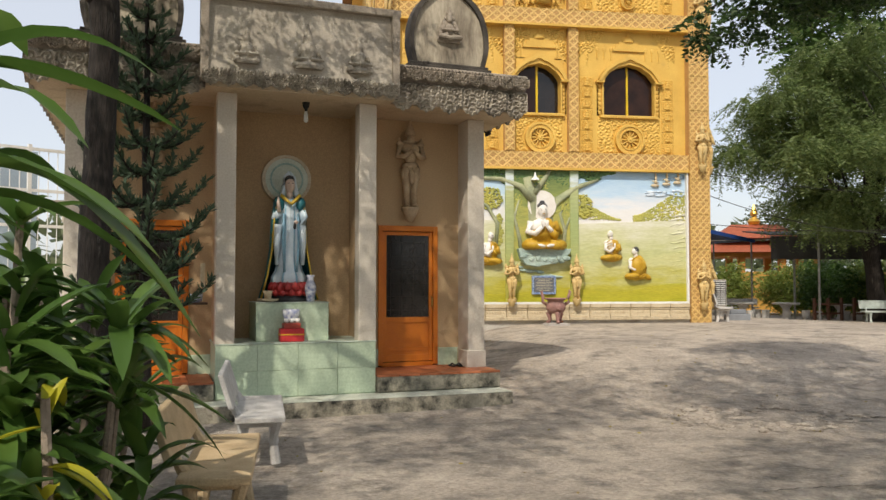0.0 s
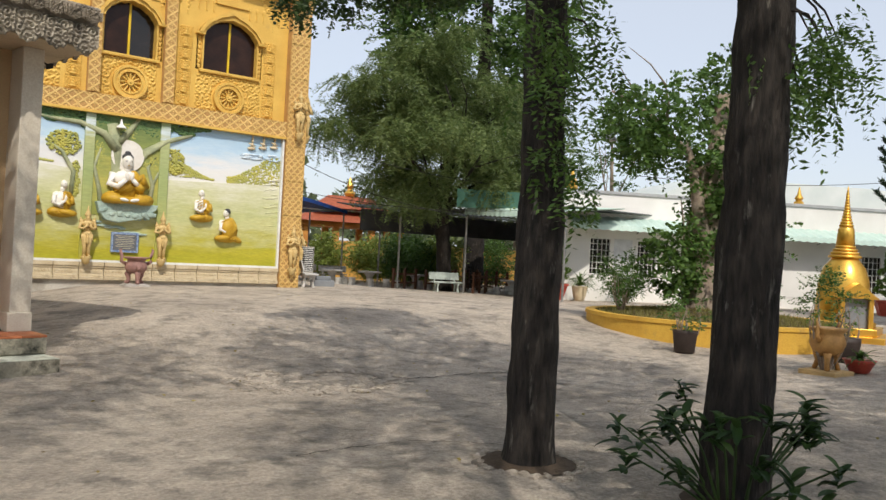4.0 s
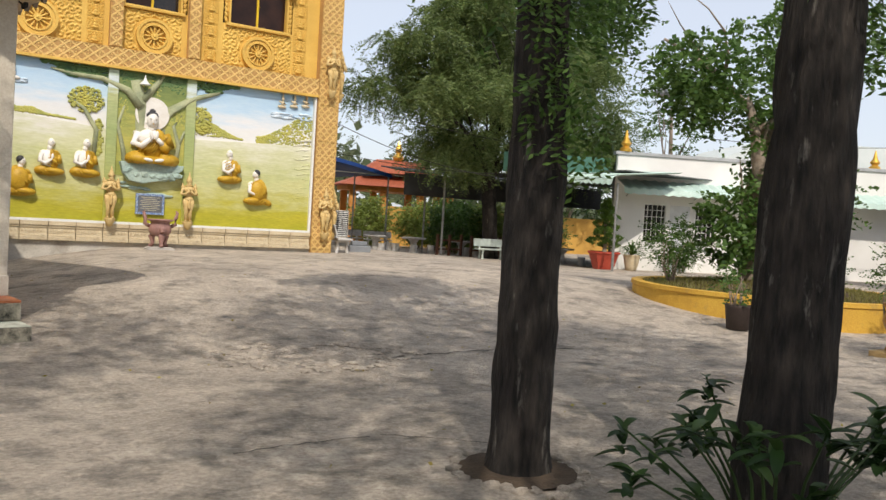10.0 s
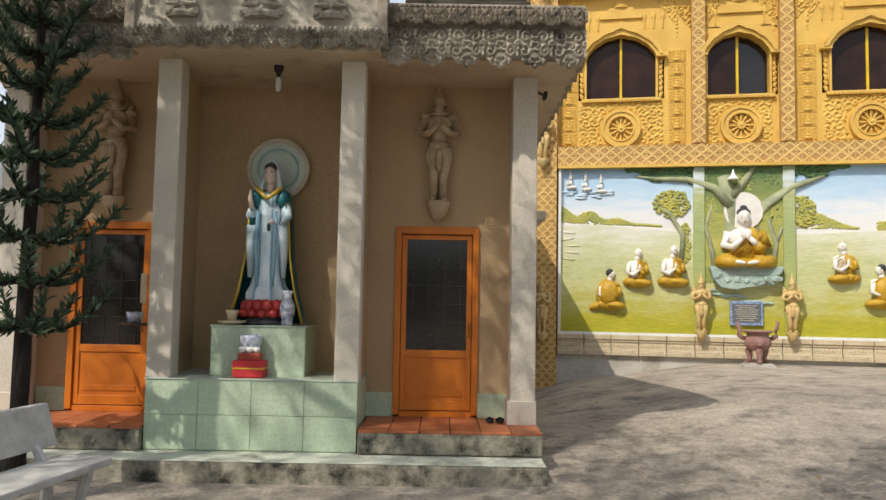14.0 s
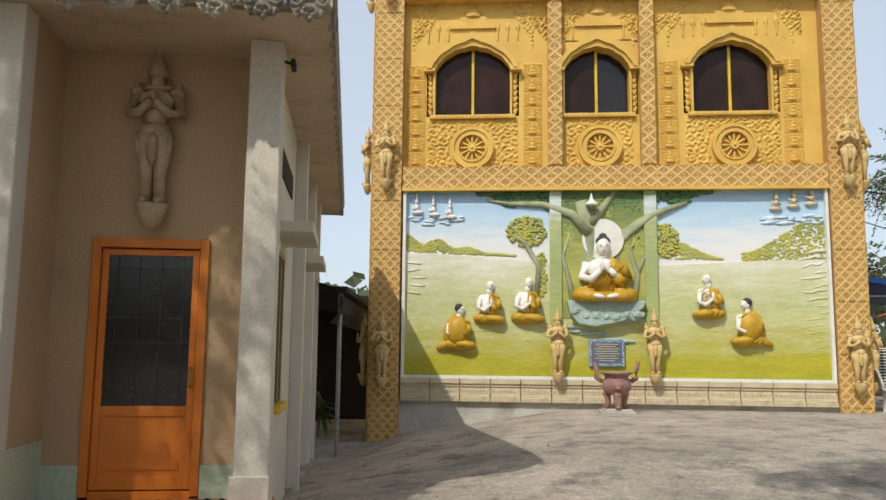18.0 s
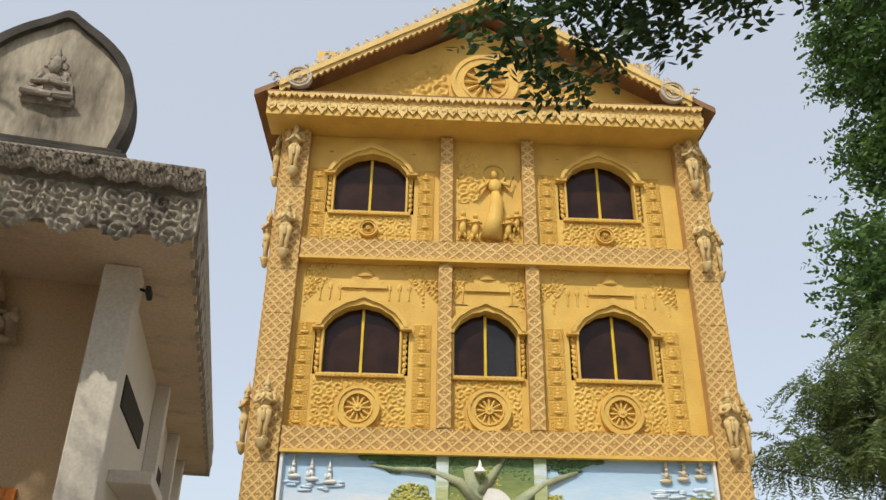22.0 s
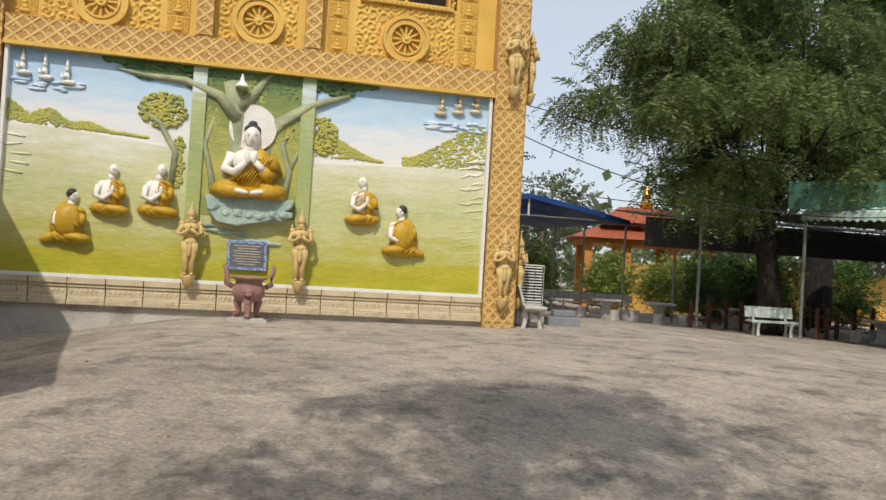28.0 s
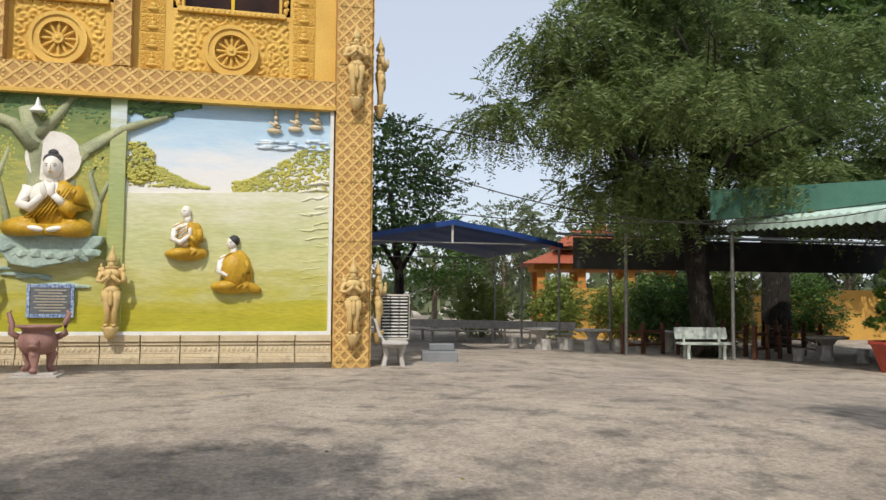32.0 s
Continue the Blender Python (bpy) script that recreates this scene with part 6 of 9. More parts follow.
    tube(bm, [(-0.2, -0.16, 1.22), (-0.22, -0.19, 1.33), (-0.22, -0.18, 1.42)], [0.035, 0.03, 0.012], 8)
    blob(bm, (0.08, -0.2, 1.08), (0.045, 0.04, 0.03), 1)
    blob(bm, (0, -0.05, 1.60), (0.082, 0.09, 0.115), 3)
    tube(bm, [(0, -0.02, 1.4), (0, -0.03, 1.52)], [0.06, 0.05], 10)
    blob(bm, (0, -0.14, 1.59), (0.014, 0.014, 0.025), 1)
    colour(b0, 4)
    b0 = set(bm.faces)
    blob(bm, (0, -0.03, 1.67), (0.088, 0.09, 0.07), 2)
    blob(bm, (0.05, -0.24, 1.02), (0.03, 0.03, 0.05), 1)
    for s in (-1, 1):
        blob(bm, (s * 0.035, -0.136, 1.615), (0.02, 0.006, 0.006), 1)
    colour(b0, 5)
    # white hood over the hair
    b0 = set(bm.faces)
    for s in (-1, 1):
        tube(bm, [(0, 0.0, 1.78), (s * 0.075, -0.01, 1.70), (s * 0.10, -0.02, 1.58), (s * 0.13, -0.03, 1.44), (s * 0.14, -0.06, 1.36)], [0.03, 0.035, 0.035, 0.04, 0.03], 8)
    blob(bm, (0, 0.04, 1.68), (0.1, 0.09, 0.11), 2)
    colour(b0, 0)
    # teal cape: a curtain behind and at the sides, with a gold hem
    pts = []
    for k in range(25):
        a = math.radians(-20 + 220 * k / 24)
        pts.append(a)
    for lay in range(2):
        rows = []
        for r, h in ((0.15, 1.46), (0.25, 1.36), (0.29, 1.1), (0.32, 0.7), (0.36, 0.35), (0.40, 0.02)):
            rows.append([bm.verts.new(((r + 0.012 * lay + 0.012 * math.sin(a * 14)) * math.cos(a), 0.62 * (r + 0.012 * lay) * math.sin(a) + 0.01, h)) for a in pts])
        for ra, rb in zip(rows, rows[1:]):
            for k in range(24):
                f = bm.faces.new((ra[k], ra[k + 1], rb[k + 1], rb[k]))
                f.material_index = 2
    for s in (-1, 1):
        b0 = set(bm.faces)
        tube(bm, [(s * 0.14, -0.03, 1.46), (s * 0.22, -0.1, 1.36), (s * 0.265, -0.07, 1.1), (s * 0.30, -0.07, 0.7), (s * 0.345, -0.08, 0.35), (s * 0.39, -0.09, 0.02)], 0.016, 6)
        tube(bm, [(s * 0.16, -0.1, 1.45), (s * 0.05, -0.17, 1.36), (0, -0.18, 1.33)], [0.03, 0.025, 0.02], 6)
        colour(b0, 3)
    # teal mantle over the shoulders
    b0 = set(bm.faces)
    for s in (-1, 1):
        blob(bm, (s * 0.175, -0.02, 1.33), (0.10, 0.125, 0.115), 3, Matrix.Rotation(s * 0.5, 4, 'Y'))
        blob(bm, (s * 0.225, -0.015, 1.20), (0.065, 0.10, 0.15), 3)
    colour(b0, 2)
    for v in bm.verts:
        k = smoothstep(0.1, 0.5, v.co.z)
        v.co.x *= 1 - 0.20 * k
    st = part("goddess_statue", bm, mats, None, "standing white-robed statue in a teal cape on a red lotus", True, category="statue")
    st.matrix_basis = SHRINE @ pose(-0.02, -0.24, 1.352)
    halo = shrine_thing("statue_halo", (-0.01, 0.06, 3.07), "round pale green plaster halo on the niche wall", "halo")
    bm = N()
    prism(bm, ngon(0, 0, 0.33, 48), -0.02, 0.08)
    part("disc", bm, mat("halo_pale", (0.62, 0.68, 0.60), (0.52, 0.60, 0.52), rough=0.6, scale=6), halo)
    bm = N()
    ring_prism(bm, ngon(0, 0, 0.345, 48), ngon(0, 0, 0.30, 48), -0.035, 0.08)
    part("rim", bm, mat("halo_cream", (0.66, 0.60, 0.46), (0.5, 0.42, 0.3), rough=0.7, scale=6), halo)
    bm = N()
    ring_prism(bm, ngon(0, 0, 0.235, 48), ngon(0, 0, 0.21, 48), -0.032, 0.0)
    part("ring", bm, mat("halo_teal", (0.36, 0.55, 0.52), rough=0.6), halo)


build_guanyin()


def build_offerings():
    M_BW = mat("blue_white_china", (0.78, 0.79, 0.80), (0.10, 0.14, 0.34), rough=0.2, scale=16, fine=30, bump=0.0)
    o = shrine_thing("porcelain_vase", (0.24, -0.47, 1.353), "blue and white porcelain vase on the plinth", "vase")
    part("body", lathe(N(), [(0.05, 0), (0.06, 0.02), (0.055, 0.06), (0.078, 0.14), (0.08, 0.2), (0.055, 0.27), (0.04, 0.31), (0.06, 0.36), (0.055, 0.36), (0.035, 0.31)], 20), M_BW, o, smooth=True)
    o = shrine_thing("cup_stand", (-0.33, -0.47, 1.353), "cream cup on a saucer on the plinth", "cup")
    part("saucer", lathe(N(), [(0.06, 0), (0.14, 0.02), (0.15, 0.045), (0.10, 0.04)], 20), M_CREAMSTONE, o, smooth=True)
    part("cup", lathe(N(), [(0.045, 0.04), (0.05, 0.1), (0.07, 0.15), (0.06, 0.15), (0.04, 0.08)], 18), M_CREAMSTONE, o, smooth=True)
    o = shrine_thing("offering_stack", (-0.06, -0.75, 0.842), "red offering box with small cups and a patterned bowl", "offering")
    bm = N()
    box(bm, -0.155, 0.155, -0.1, 0.1, 0, 0.17, 0.015)
    part("box", bm, mat("red_cloth", (0.62, 0.04, 0.05), (0.5, 0.03, 0.03), rough=0.6, scale=12, bump=0.2), o)
    bm = N()
    box(bm, -0.158, 0.158, -0.104, 0.104, 0.085, 0.10, 0.003)
    part("ribbon", bm, M_YELLOW, o)
    bm = N()
    box(bm, -0.11, 0.11, -0.08, 0.08, 0.17, 0.24, 0.01)
    part("tray", bm, M_RED, o)
    for k in range(3):
        part("cup", lathe(N(), [(0.02, 0.24), (0.035, 0.27), (0.035, 0.3), (0.028, 0.3), (0.02, 0.27)], 12, (-0.07 + 0.07 * k, -0.04, 0)), M_WHITEP, o, smooth=True)
    part("bowl", lathe(N(), [(0.06, 0.25), (0.07, 0.27), (0.11, 0.34), (0.115, 0.41), (0.10, 0.42), (0.095, 0.36)], 22, (0, 0.03, 0)), M_BW, o, smooth=True)
    o = shrine_thing("sandals", (2.36, -0.3, 0.382), "pair of dark sandals on the tiled step", "sandals")
    for k in range(2):
        bm = N()
        blob(bm, (0.11 * k, 0, 0.012), (0.045, 0.13, 0.014), 2)
        part("sole", bm, M_DARK, o)
        bm = N()
        tube(bm, [(0.11 * k - 0.04, 0, 0.02), (0.11 * k, -0.03, 0.05), (0.11 * k + 0.04, 0, 0.02)], 0.012, 6)
        part("strap", bm, M_DARK, o)
    o = shrine_thing("wall_shelf", (-1.14, -0.6, 1.36), "small shelf with a painted incense bowl and a tablet", "shelf")
    bm = N()
    box(bm, -0.26, 0.02, -0.16, 0.02, -0.03, 0, 0.004)
    part("board", bm, mat("dark_wood", (0.09, 0.05, 0.03), rough=0.5, scale=12), o)
    part("bowl", lathe(N(), [(0.05, 0), (0.075, 0.02), (0.085, 0.09), (0.09, 0.11), (0.075, 0.11)], 18, (-0.12, -0.07, 0)), M_BW, o, smooth=True)
    bm = N()
    box(bm, -0.07, -0.01, -0.09, -0.08, 0.2, 0.5, 0.003)
    tube(bm, [(-0.04, -0.085, 0.0), (-0.04, -0.085, 0.25)], 0.006, 6)
    part("tablet", bm, M_CREAMSTONE, o)
    o = shrine_thing("pendant_bulb", (0.12, -0.7, 4.02), "bare bulb hanging from the niche ceiling", "lamp")
    part("holder", lathe(N(), [(0.05, -0.0), (0.045, -0.05), (0.02, -0.09), (0.02, -0.12)], 14), M_DARK, o)
    part("bulb", lathe(N(), [(0.02, -0.12), (0.03, -0.17), (0.03, -0.25), (0.01, -0.27)], 14), mat("bulb_glass", (0.75, 0.75, 0.72), rough=0.15, bump=0), o, smooth=True)
    o = shrine_thing("security_camera", (2.86, -0.38, 3.84), "small black camera bracketed under the eave", "camera")
    bm = N()
    box(bm, 0.02, 0.06, -0.11, 0.05, -0.04, 0.025, 0.012)
    part("body", bm, M_DARK, o)
    bm = N()
    tube(bm, [(0.04, 0, 0.0), (0.0, 0.05, 0.04), (-0.04, 0.05, 0.05)], 0.012, 8)
    part("bracket", bm, M_DARK, o)


build_offerings()
# ---- foliage helpers ----
def leaf_quads(pos, axis, length, width, rng):
    """Pointed leaves as loose quads: places, directions, sizes."""
    n = len(pos)
    axis = axis / np.maximum(np.linalg.norm(axis, axis=1, keepdims=True), 1e-6)
    side = np.cross(axis, rng.normal(size=(n, 3)))
    side /= np.maximum(np.linalg.norm(side, axis=1, keepdims=True), 1e-6)
    L, W = length[:, None], width[:, None]
    v = np.stack([pos, pos + axis * L * 0.5 + side * W * 0.5, pos + axis * L, pos + axis * L * 0.5 - side * W * 0.5], axis=1)
    return v


def sprays(centres, outward, count, size, leaf, droop, rng, width=0.42):
    """Feathery twigs: count leaflets in two ranks along each twig. Returns loose quads."""
    n = len(centres)
    d = outward + rng.normal(scale=0.45, size=(n, 3))
    d[:, 2] -= droop
    d /= np.linalg.norm(d, axis=1, keepdims=True)
    side = np.cross(d, np.array([0, 0, 1.0]) + rng.normal(scale=0.3, size=(n, 3)))
    side /= np.maximum(np.linalg.norm(side, axis=1, keepdims=True), 1e-6)
    size_n = size * rng.uniform(0.6, 1.3, n)
    out = []
    for k in range(count):
        u = (k + 0.5) / count
        s = 1 if k % 2 else -1
        p = centres + d * (size_n * u)[:, None]
        p[:, 2] -= droop * 0.35 * size_n * u * u
        a = d * 0.45 + side * s * 0.9 + rng.normal(scale=0.18, size=(n, 3))
        out.append(leaf_quads(p, a, leaf * rng.uniform(0.7, 1.2, n), leaf * width * rng.uniform(0.8, 1.2, n), rng))
    return np.concatenate(out)


def clumps(spec, rng):
    """Points and outward directions in many small clumps: spec rows (centre, radii, clumps, twigs per clump, clump radius)."""
    P, O = [], []
    for c, r, n, m, cr in spec:
        d = rng.normal(size=(n, 3))
        d /= np.linalg.norm(d, axis=1, keepdims=True)
        q = np.array(c) + d * np.array(r) * rng.uniform(0.45, 1.0, (n, 1)) ** 0.6
        for i in range(n):
            e = rng.normal(size=(m, 3)) * cr * np.array([1, 1, 0.6])
            P.append(q[i] + e)
            O.append(np.tile(d[i], (m, 1)) * 0.6 + e / max(cr, 1e-6) * 0.5)
    return np.concatenate(P), np.concatenate(O)


def trunk_mesh(bm, pts, radii, rng, n=14, knob=0.1):
    before = len(bm.verts)
    tube(bm, pts, radii, n)
    bm.verts.ensure_lookup_table()
    for v in bm.verts[before:]:
        q = v.co
        g = Vector((q.x * 22, q.y * 22, q.z * 3.5))
        v.co += Vector((noise.noise(q * 3.0), noise.noise(q * 3.0 + Vector((7, 0, 0))), 0)) * knob * max(radii)
        v.co += Vector((noise.noise(g), noise.noise(g + Vector((3, 9, 0))), 0)) * knob * 0.8 * max(radii)
    return bm


def limb_points(a, b, rng, n=6, bend=0.25):
    a, b = Vector(a), Vector(b)
    L = (b - a).length
    off = Vector((rng.uniform(-1, 1), rng.uniform(-1, 1), rng.uniform(0, 0.6))) * bend * L
    return [a.lerp(b, k / n) + off * math.sin(math.pi * k / n) * 0.5 for k in range(n + 1)]


def densify(pts, radii, n):
    P, R = [], []
    m = len(pts) - 1
    for k in range(n + 1):
        u = k / n * m
        i = min(int(u), m - 1)
        f = u - i
        P.append(tuple(pts[i][j] * (1 - f) + pts[i + 1][j] * f for j in range(3)))
        R.append(radii[i] * (1 - f) + radii[i + 1] * f)
    return P, R


def tree(name, base, trunk, radii, limbs, spec, leafm, bark, label, seed, size=0.4, leaf=0.13, count=10, droop=0.25, width=0.42, category="tree"):
    """A tree: trunk points and radii, limb ends, and clumps of leafy twigs, all relative to base."""
    rng = np.random.default_rng(seed)
    rr = random.Random(seed)
    t = thing(name, base, 0, label, category)
    P, R = densify(trunk, radii, 60)
    part("trunk", trunk_mesh(N(), P, R, rr, 28, 0.09), bark, t, smooth=True)
    for s, e, r in limbs:
        bm = N()
        pts = limb_points(s, e, rr)
        tube(bm, pts, [r * (1 - 0.75 * k / 6) for k in range(7)], 8)
        for q in range(3):
            o = pts[2 + q]
            tip = Vector(e) + Vector((rr.uniform(-1, 1), rr.uniform(-1, 1), rr.uniform(-0.2, 0.8))) * (Vector(e) - Vector(s)).length * 0.35
            tube(bm, limb_points(o, tip, rr, 4), [r * 0.45, r * 0.3, r * 0.2, r * 0.12, r * 0.05], 6)
        part("limb", bm, bark, t, smooth=True)
    C, O = clumps(spec, rng)
    quads("crown", sprays(C, O, count, size, leaf, droop, rng, width), leafm, t)
    return t


def build_trees():
    # two dark trunks in the yard and their shared high canopy
    tree("tree", (5.79, 5.54, 0), [(0, 0, -0.2), (0.0, 0, 0.1), (0.02, 0.02, 2.0), (-0.02, 0.05, 4.0), (0.05, 0.1, 6.0)], [0.27, 0.21, 0.185, 0.18, 0.13],
         [((0, 0.05, 4.2), (1.8, 2.6, 6.2), 0.09), ((0, 0.1, 4.8), (-1.6, 1.2, 6.6), 0.08), ((0, 0.1, 5.2), (0.6, 3.6, 7.0), 0.08), ((0, 0.1, 5.4), (1.5, -1.2, 7.2), 0.08)],
         [((0.3, 0.6, 7.0), (2.6, 2.4, 1.2), 105, 22, 0.34), ((1.6, 3.4, 7.4), (1.6, 1.2, 0.6), 30, 20, 0.3)], L_FEATHER, M_BARK, "dark-barked tree growing from a hole in the concrete", 21, 0.36, 0.1, 10, 0.35)
    tree("tree", (6.4, 4.0, 0), [(-0.06, -0.05, -0.2), (-0.05, 0, 0.1), (0.05, 0.02, 2.0), (0.14, 0.05, 4.0), (0.25, 0.1, 6.0)], [0.30, 0.245, 0.215, 0.205, 0.15],
         [((0.15, 0.05, 4.2), (2.6, 0.4, 5.9), 0.1), ((0.15, 0.1, 4.9), (-1.0, -1.6, 6.8), 0.09), ((0.2, 0.1, 5.2), (1.6, 2.2, 7.0), 0.09)],
         [((0.9, 0.2, 7.0), (2.8, 2.4, 1.2), 110, 22, 0.34)], L_FEATHER, M_BARK, "dark-barked tree with a leafy shrub at its foot", 22, 0.36, 0.1, 10, 0.35)
    # drooping twigs low on the two trunks and at the top of the view
    rng = np.random.default_rng(5)
    for base, pts in (((5.79, 5.54, 0), [(0.1, -0.1, 2.55), (-0.02, -0.2, 2.75), (0.12, -0.2, 2.35), (-0.3, -0.2, 3.1), (0.2, -0.15, 3.2), (-0.15, -0.25, 3.35), (0.35, -0.2, 3.5), (-0.45, -0.2, 3.6), (0.1, -0.3, 3.7)]), ((6.4, 4.0, 0), [(0.25, -0.15, 3.15), (0.55, -0.2, 3.4), (0.75, 0.1, 3.3), (0.95, 0.2, 3.15), (1.2, 0.1, 3.5), (0.6, 0.3, 3.6), (0.2, -0.3, 3.35), (1.6, 0.3, 3.7), (2.0, 0.4, 3.75)])):
        t = thing("hanging_twigs", base, 0, "feathery green twigs hanging from the tree trunk", "twigs")
        C = np.concatenate([np.array(p) + rng.normal(size=(16, 3)) * np.array([0.16, 0.12, 0.16]) for p in pts])
        quads("leaves", sprays(C, np.tile([[0, -0.3, -0.6]], (len(C), 1)), 14, 0.34, 0.075, 0.5, rng, 0.36), L_BROAD, t)
        bm = N()
        for p in pts:
            tube(bm, [(p[0] * 0.2, p[1] * 0.2, p[2] + 0.25), (p[0] * 0.7, p[1] * 0.7, p[2] + 0.22), p], [0.015, 0.01, 0.004], 5)
        part("twig", bm, M_BARK, t)
    # a branch hanging over the path before the temple
    tree("overhanging_branch", (6.35, 10.4, -0.75), [(-1.0, -3.6, 5.6), (0.3, -1.6, 6.6), (0.8, 0.4, 6.75), (2.0, 0.9, 6.6)], [0.08, 0.06, 0.045, 0.02], [((0.3, -1.4, 6.6), (2.3, -0.2, 6.9), 0.04), ((0.7, 0.2, 6.75), (-0.3, 1.2, 6.3), 0.03)],
         [((1.2, 0.3, 6.75), (1.0, 0.6, 0.35), 18, 16, 0.16), ((-0.1, 1.0, 6.2), (0.4, 0.3, 0.3), 5, 12, 0.1), ((1.9, -0.1, 6.9), (0.8, 0.6, 0.5), 16, 18, 0.18), ((0.6, 0.6, 6.5), (0.5, 0.4, 0.5), 10, 14, 0.14)], L_DARK, M_BARK, "dark leafy branch hanging high over the yard", 23, 0.3, 0.10, 13, 0.45, 0.46, category="branch")
    # the tree before the shrine, and an unseen tree added to shade it
    tree("tree", (-1.54, 8.9, 0), [(0.05, 0, -0.2), (0.02, 0, 0.1), (-0.02, 0.02, 2.0), (0.03, 0.1, 4.0), (0.0, 0, 6.2)], [0.22, 0.17, 0.15, 0.145, 0.1],
         [((0, 0.1, 4.4), (-1.6, -1.8, 6.4), 0.08), ((0, 0.1, 4.8), (1.3, -2.2, 6.8), 0.08), ((0, 0, 5.2), (-0.6, -0.4, 7.4), 0.08)],
         [((-0.4, 0.3, 7.5), (3.6, 1.7, 1.4), 120, 20, 0.34), ((1.9, -3.2, 7.4), (1.8, 1.6, 0.9), 44, 20, 0.3)], L_FEATHER, M_BARK, "tree with rough brown bark before the shrine", 24, 0.36, 0.1, 10, 0.35)
    tree("tree", (-4.2, 3.0, 0), [(0, 0, -0.2), (0, 0, 2.0), (0.2, 0, 5.0)], [0.25, 0.2, 0.14], [((0, 0, 4), (2.2, 1.5, 6.5), 0.09), ((0, 0, 4.2), (1.4, -1.4, 6.9), 0.09)],
         [((1.2, 0.2, 7.2), (3.1, 2.6, 1.3), 58, 20, 0.34)], L_FEATHER, M_BARK, "unseen leafy tree added to shade the shrine", 25, 0.36, 0.1, 10, 0.3)
    # unseen trees out of view, added to cast dappled shade on the yard
    for i, (x, y, sx) in enumerate(((3.8, -4.8, 2.8), (8.8, -3.8, 3.6), (12.6, -1.6, 2.0))):
        tree("tree", (x, y, 0), [(0, 0, -0.2), (0, 0, 3.0), (0.2, 0, 6.5)], [0.28, 0.22, 0.14], [((0, 0, 4.5), (2.2, 1.5, 7.2), 0.09), ((0, 0, 4.6), (-2.0, 1.4, 7.4), 0.09), ((0, 0, 5), (0.4, -2.2, 7.4), 0.09)],
             [((0.2, 0.4, 7.9), (sx + 0.4, 3.0, 1.3), 165, 20, 0.4)], L_FEATHER, M_BARK, "unseen leafy tree added to shade the yard", 110 + i, 0.4, 0.13, 9, 0.3)
    tree("tree", (0.4, -3.4, 0), [(0, 0, -0.2), (0, 0, 3.0), (0.4, 0.5, 6.2)], [0.26, 0.2, 0.13], [((0.2, 0.2, 4.5), (2.6, 3.4, 7.2), 0.1), ((0.3, 0.3, 5.0), (3.6, 4.6, 7.4), 0.08), ((0.2, 0.3, 5.0), (-0.6, 2.2, 7.2), 0.08)],
         [((3.4, 3.8, 7.6), (2.6, 2.3, 0.9), 68, 18, 0.28)], L_FEATHER, M_BARK, "unseen leafy tree added to shade the yard", 115, 0.36, 0.11, 9, 0.3)
    # the great feathery tree by the canopy: flat leafy tiers with gaps of sky between them
    tr = random.Random(261)
    tiers = []
    for k in range(16):
        a = tr.uniform(0, 6.283)
        out = tr.uniform(1.4, 4.6)
        tiers.append(((math.cos(a) * out + 0.6, math.sin(a) * out * 0.8 - 0.6, tr.uniform(4.5, 5.6)), (tr.uniform(0.7, 1.3), tr.uniform(0.7, 1.2), tr.uniform(0.3, 0.6)), tr.randint(4, 6), 14, 0.22))
    for k in range(44):
        a, h = tr.uniform(0, 6.283), tr.random()
        out = tr.uniform(0.3, 1.0) * (6.9 - 3.6 * h)
        tiers.append(((math.cos(a) * out - 0.5, math.sin(a) * out * 0.75 - 0.4, 5.4 + 6.0 * h + tr.uniform(-0.4, 0.4)), (tr.uniform(0.7, 1.35), tr.uniform(0.7, 1.2), tr.uniform(0.2, 0.4)), tr.randint(6, 9), 15, 0.24))
    tree("tree", (23.2, 30.0, 0), [(0.1, 0, -0.4), (0, 0, 0.2), (-0.15, 0, 2.0), (-0.35, 0, 3.6), (-0.2, 0, 5.5), (0, 0, 8)], [0.46, 0.36, 0.32, 0.33, 0.25, 0.12],
         [((-0.3, 0, 3.5), (-4.2, -1.4, 6.3), 0.15), ((-0.3, 0, 3.6), (3.8, -1.5, 6.6), 0.16), ((-0.2, 0, 4.5), (-2.0, -2.0, 9.0), 0.13), ((-0.2, 0, 4.8), (2.0, -1.8, 9.6), 0.13), ((-0.1, 0, 5.5), (0, 2, 10.5), 0.12), ((-0.2, 0, 4), (-1, -3.6, 6.2), 0.12)],
         tiers, L_FEATHER, M_BARK, "large feathery tree beside the covered walk", 26, 1.05, 0.19, 34, 0.9, 0.24)
    tree("tree", (31.4, 38, 0), [(0, 0, -0.3), (0, 0, 8), (0, 0, 31)], [0.6, 0.45, 0.15], [((0, 0, 6), (-3, -1, 11), 0.15), ((0, 0, 6), (3, -1, 12), 0.15)],
         [((0, 0, 16.5), (6.6, 5.0, 8.5), 300, 20, 0.6), ((1.5, 0, 25.0), (5.6, 4.5, 4.5), 170, 20, 0.6), ((0.6, 0, 30.5), (5.4, 4.4, 4.2), 150, 20, 0.6)], L_BROAD, M_BARK, "tall broad-leaved green tree behind the yard", 27, 0.7, 0.36, 6, 0.25, 0.5)
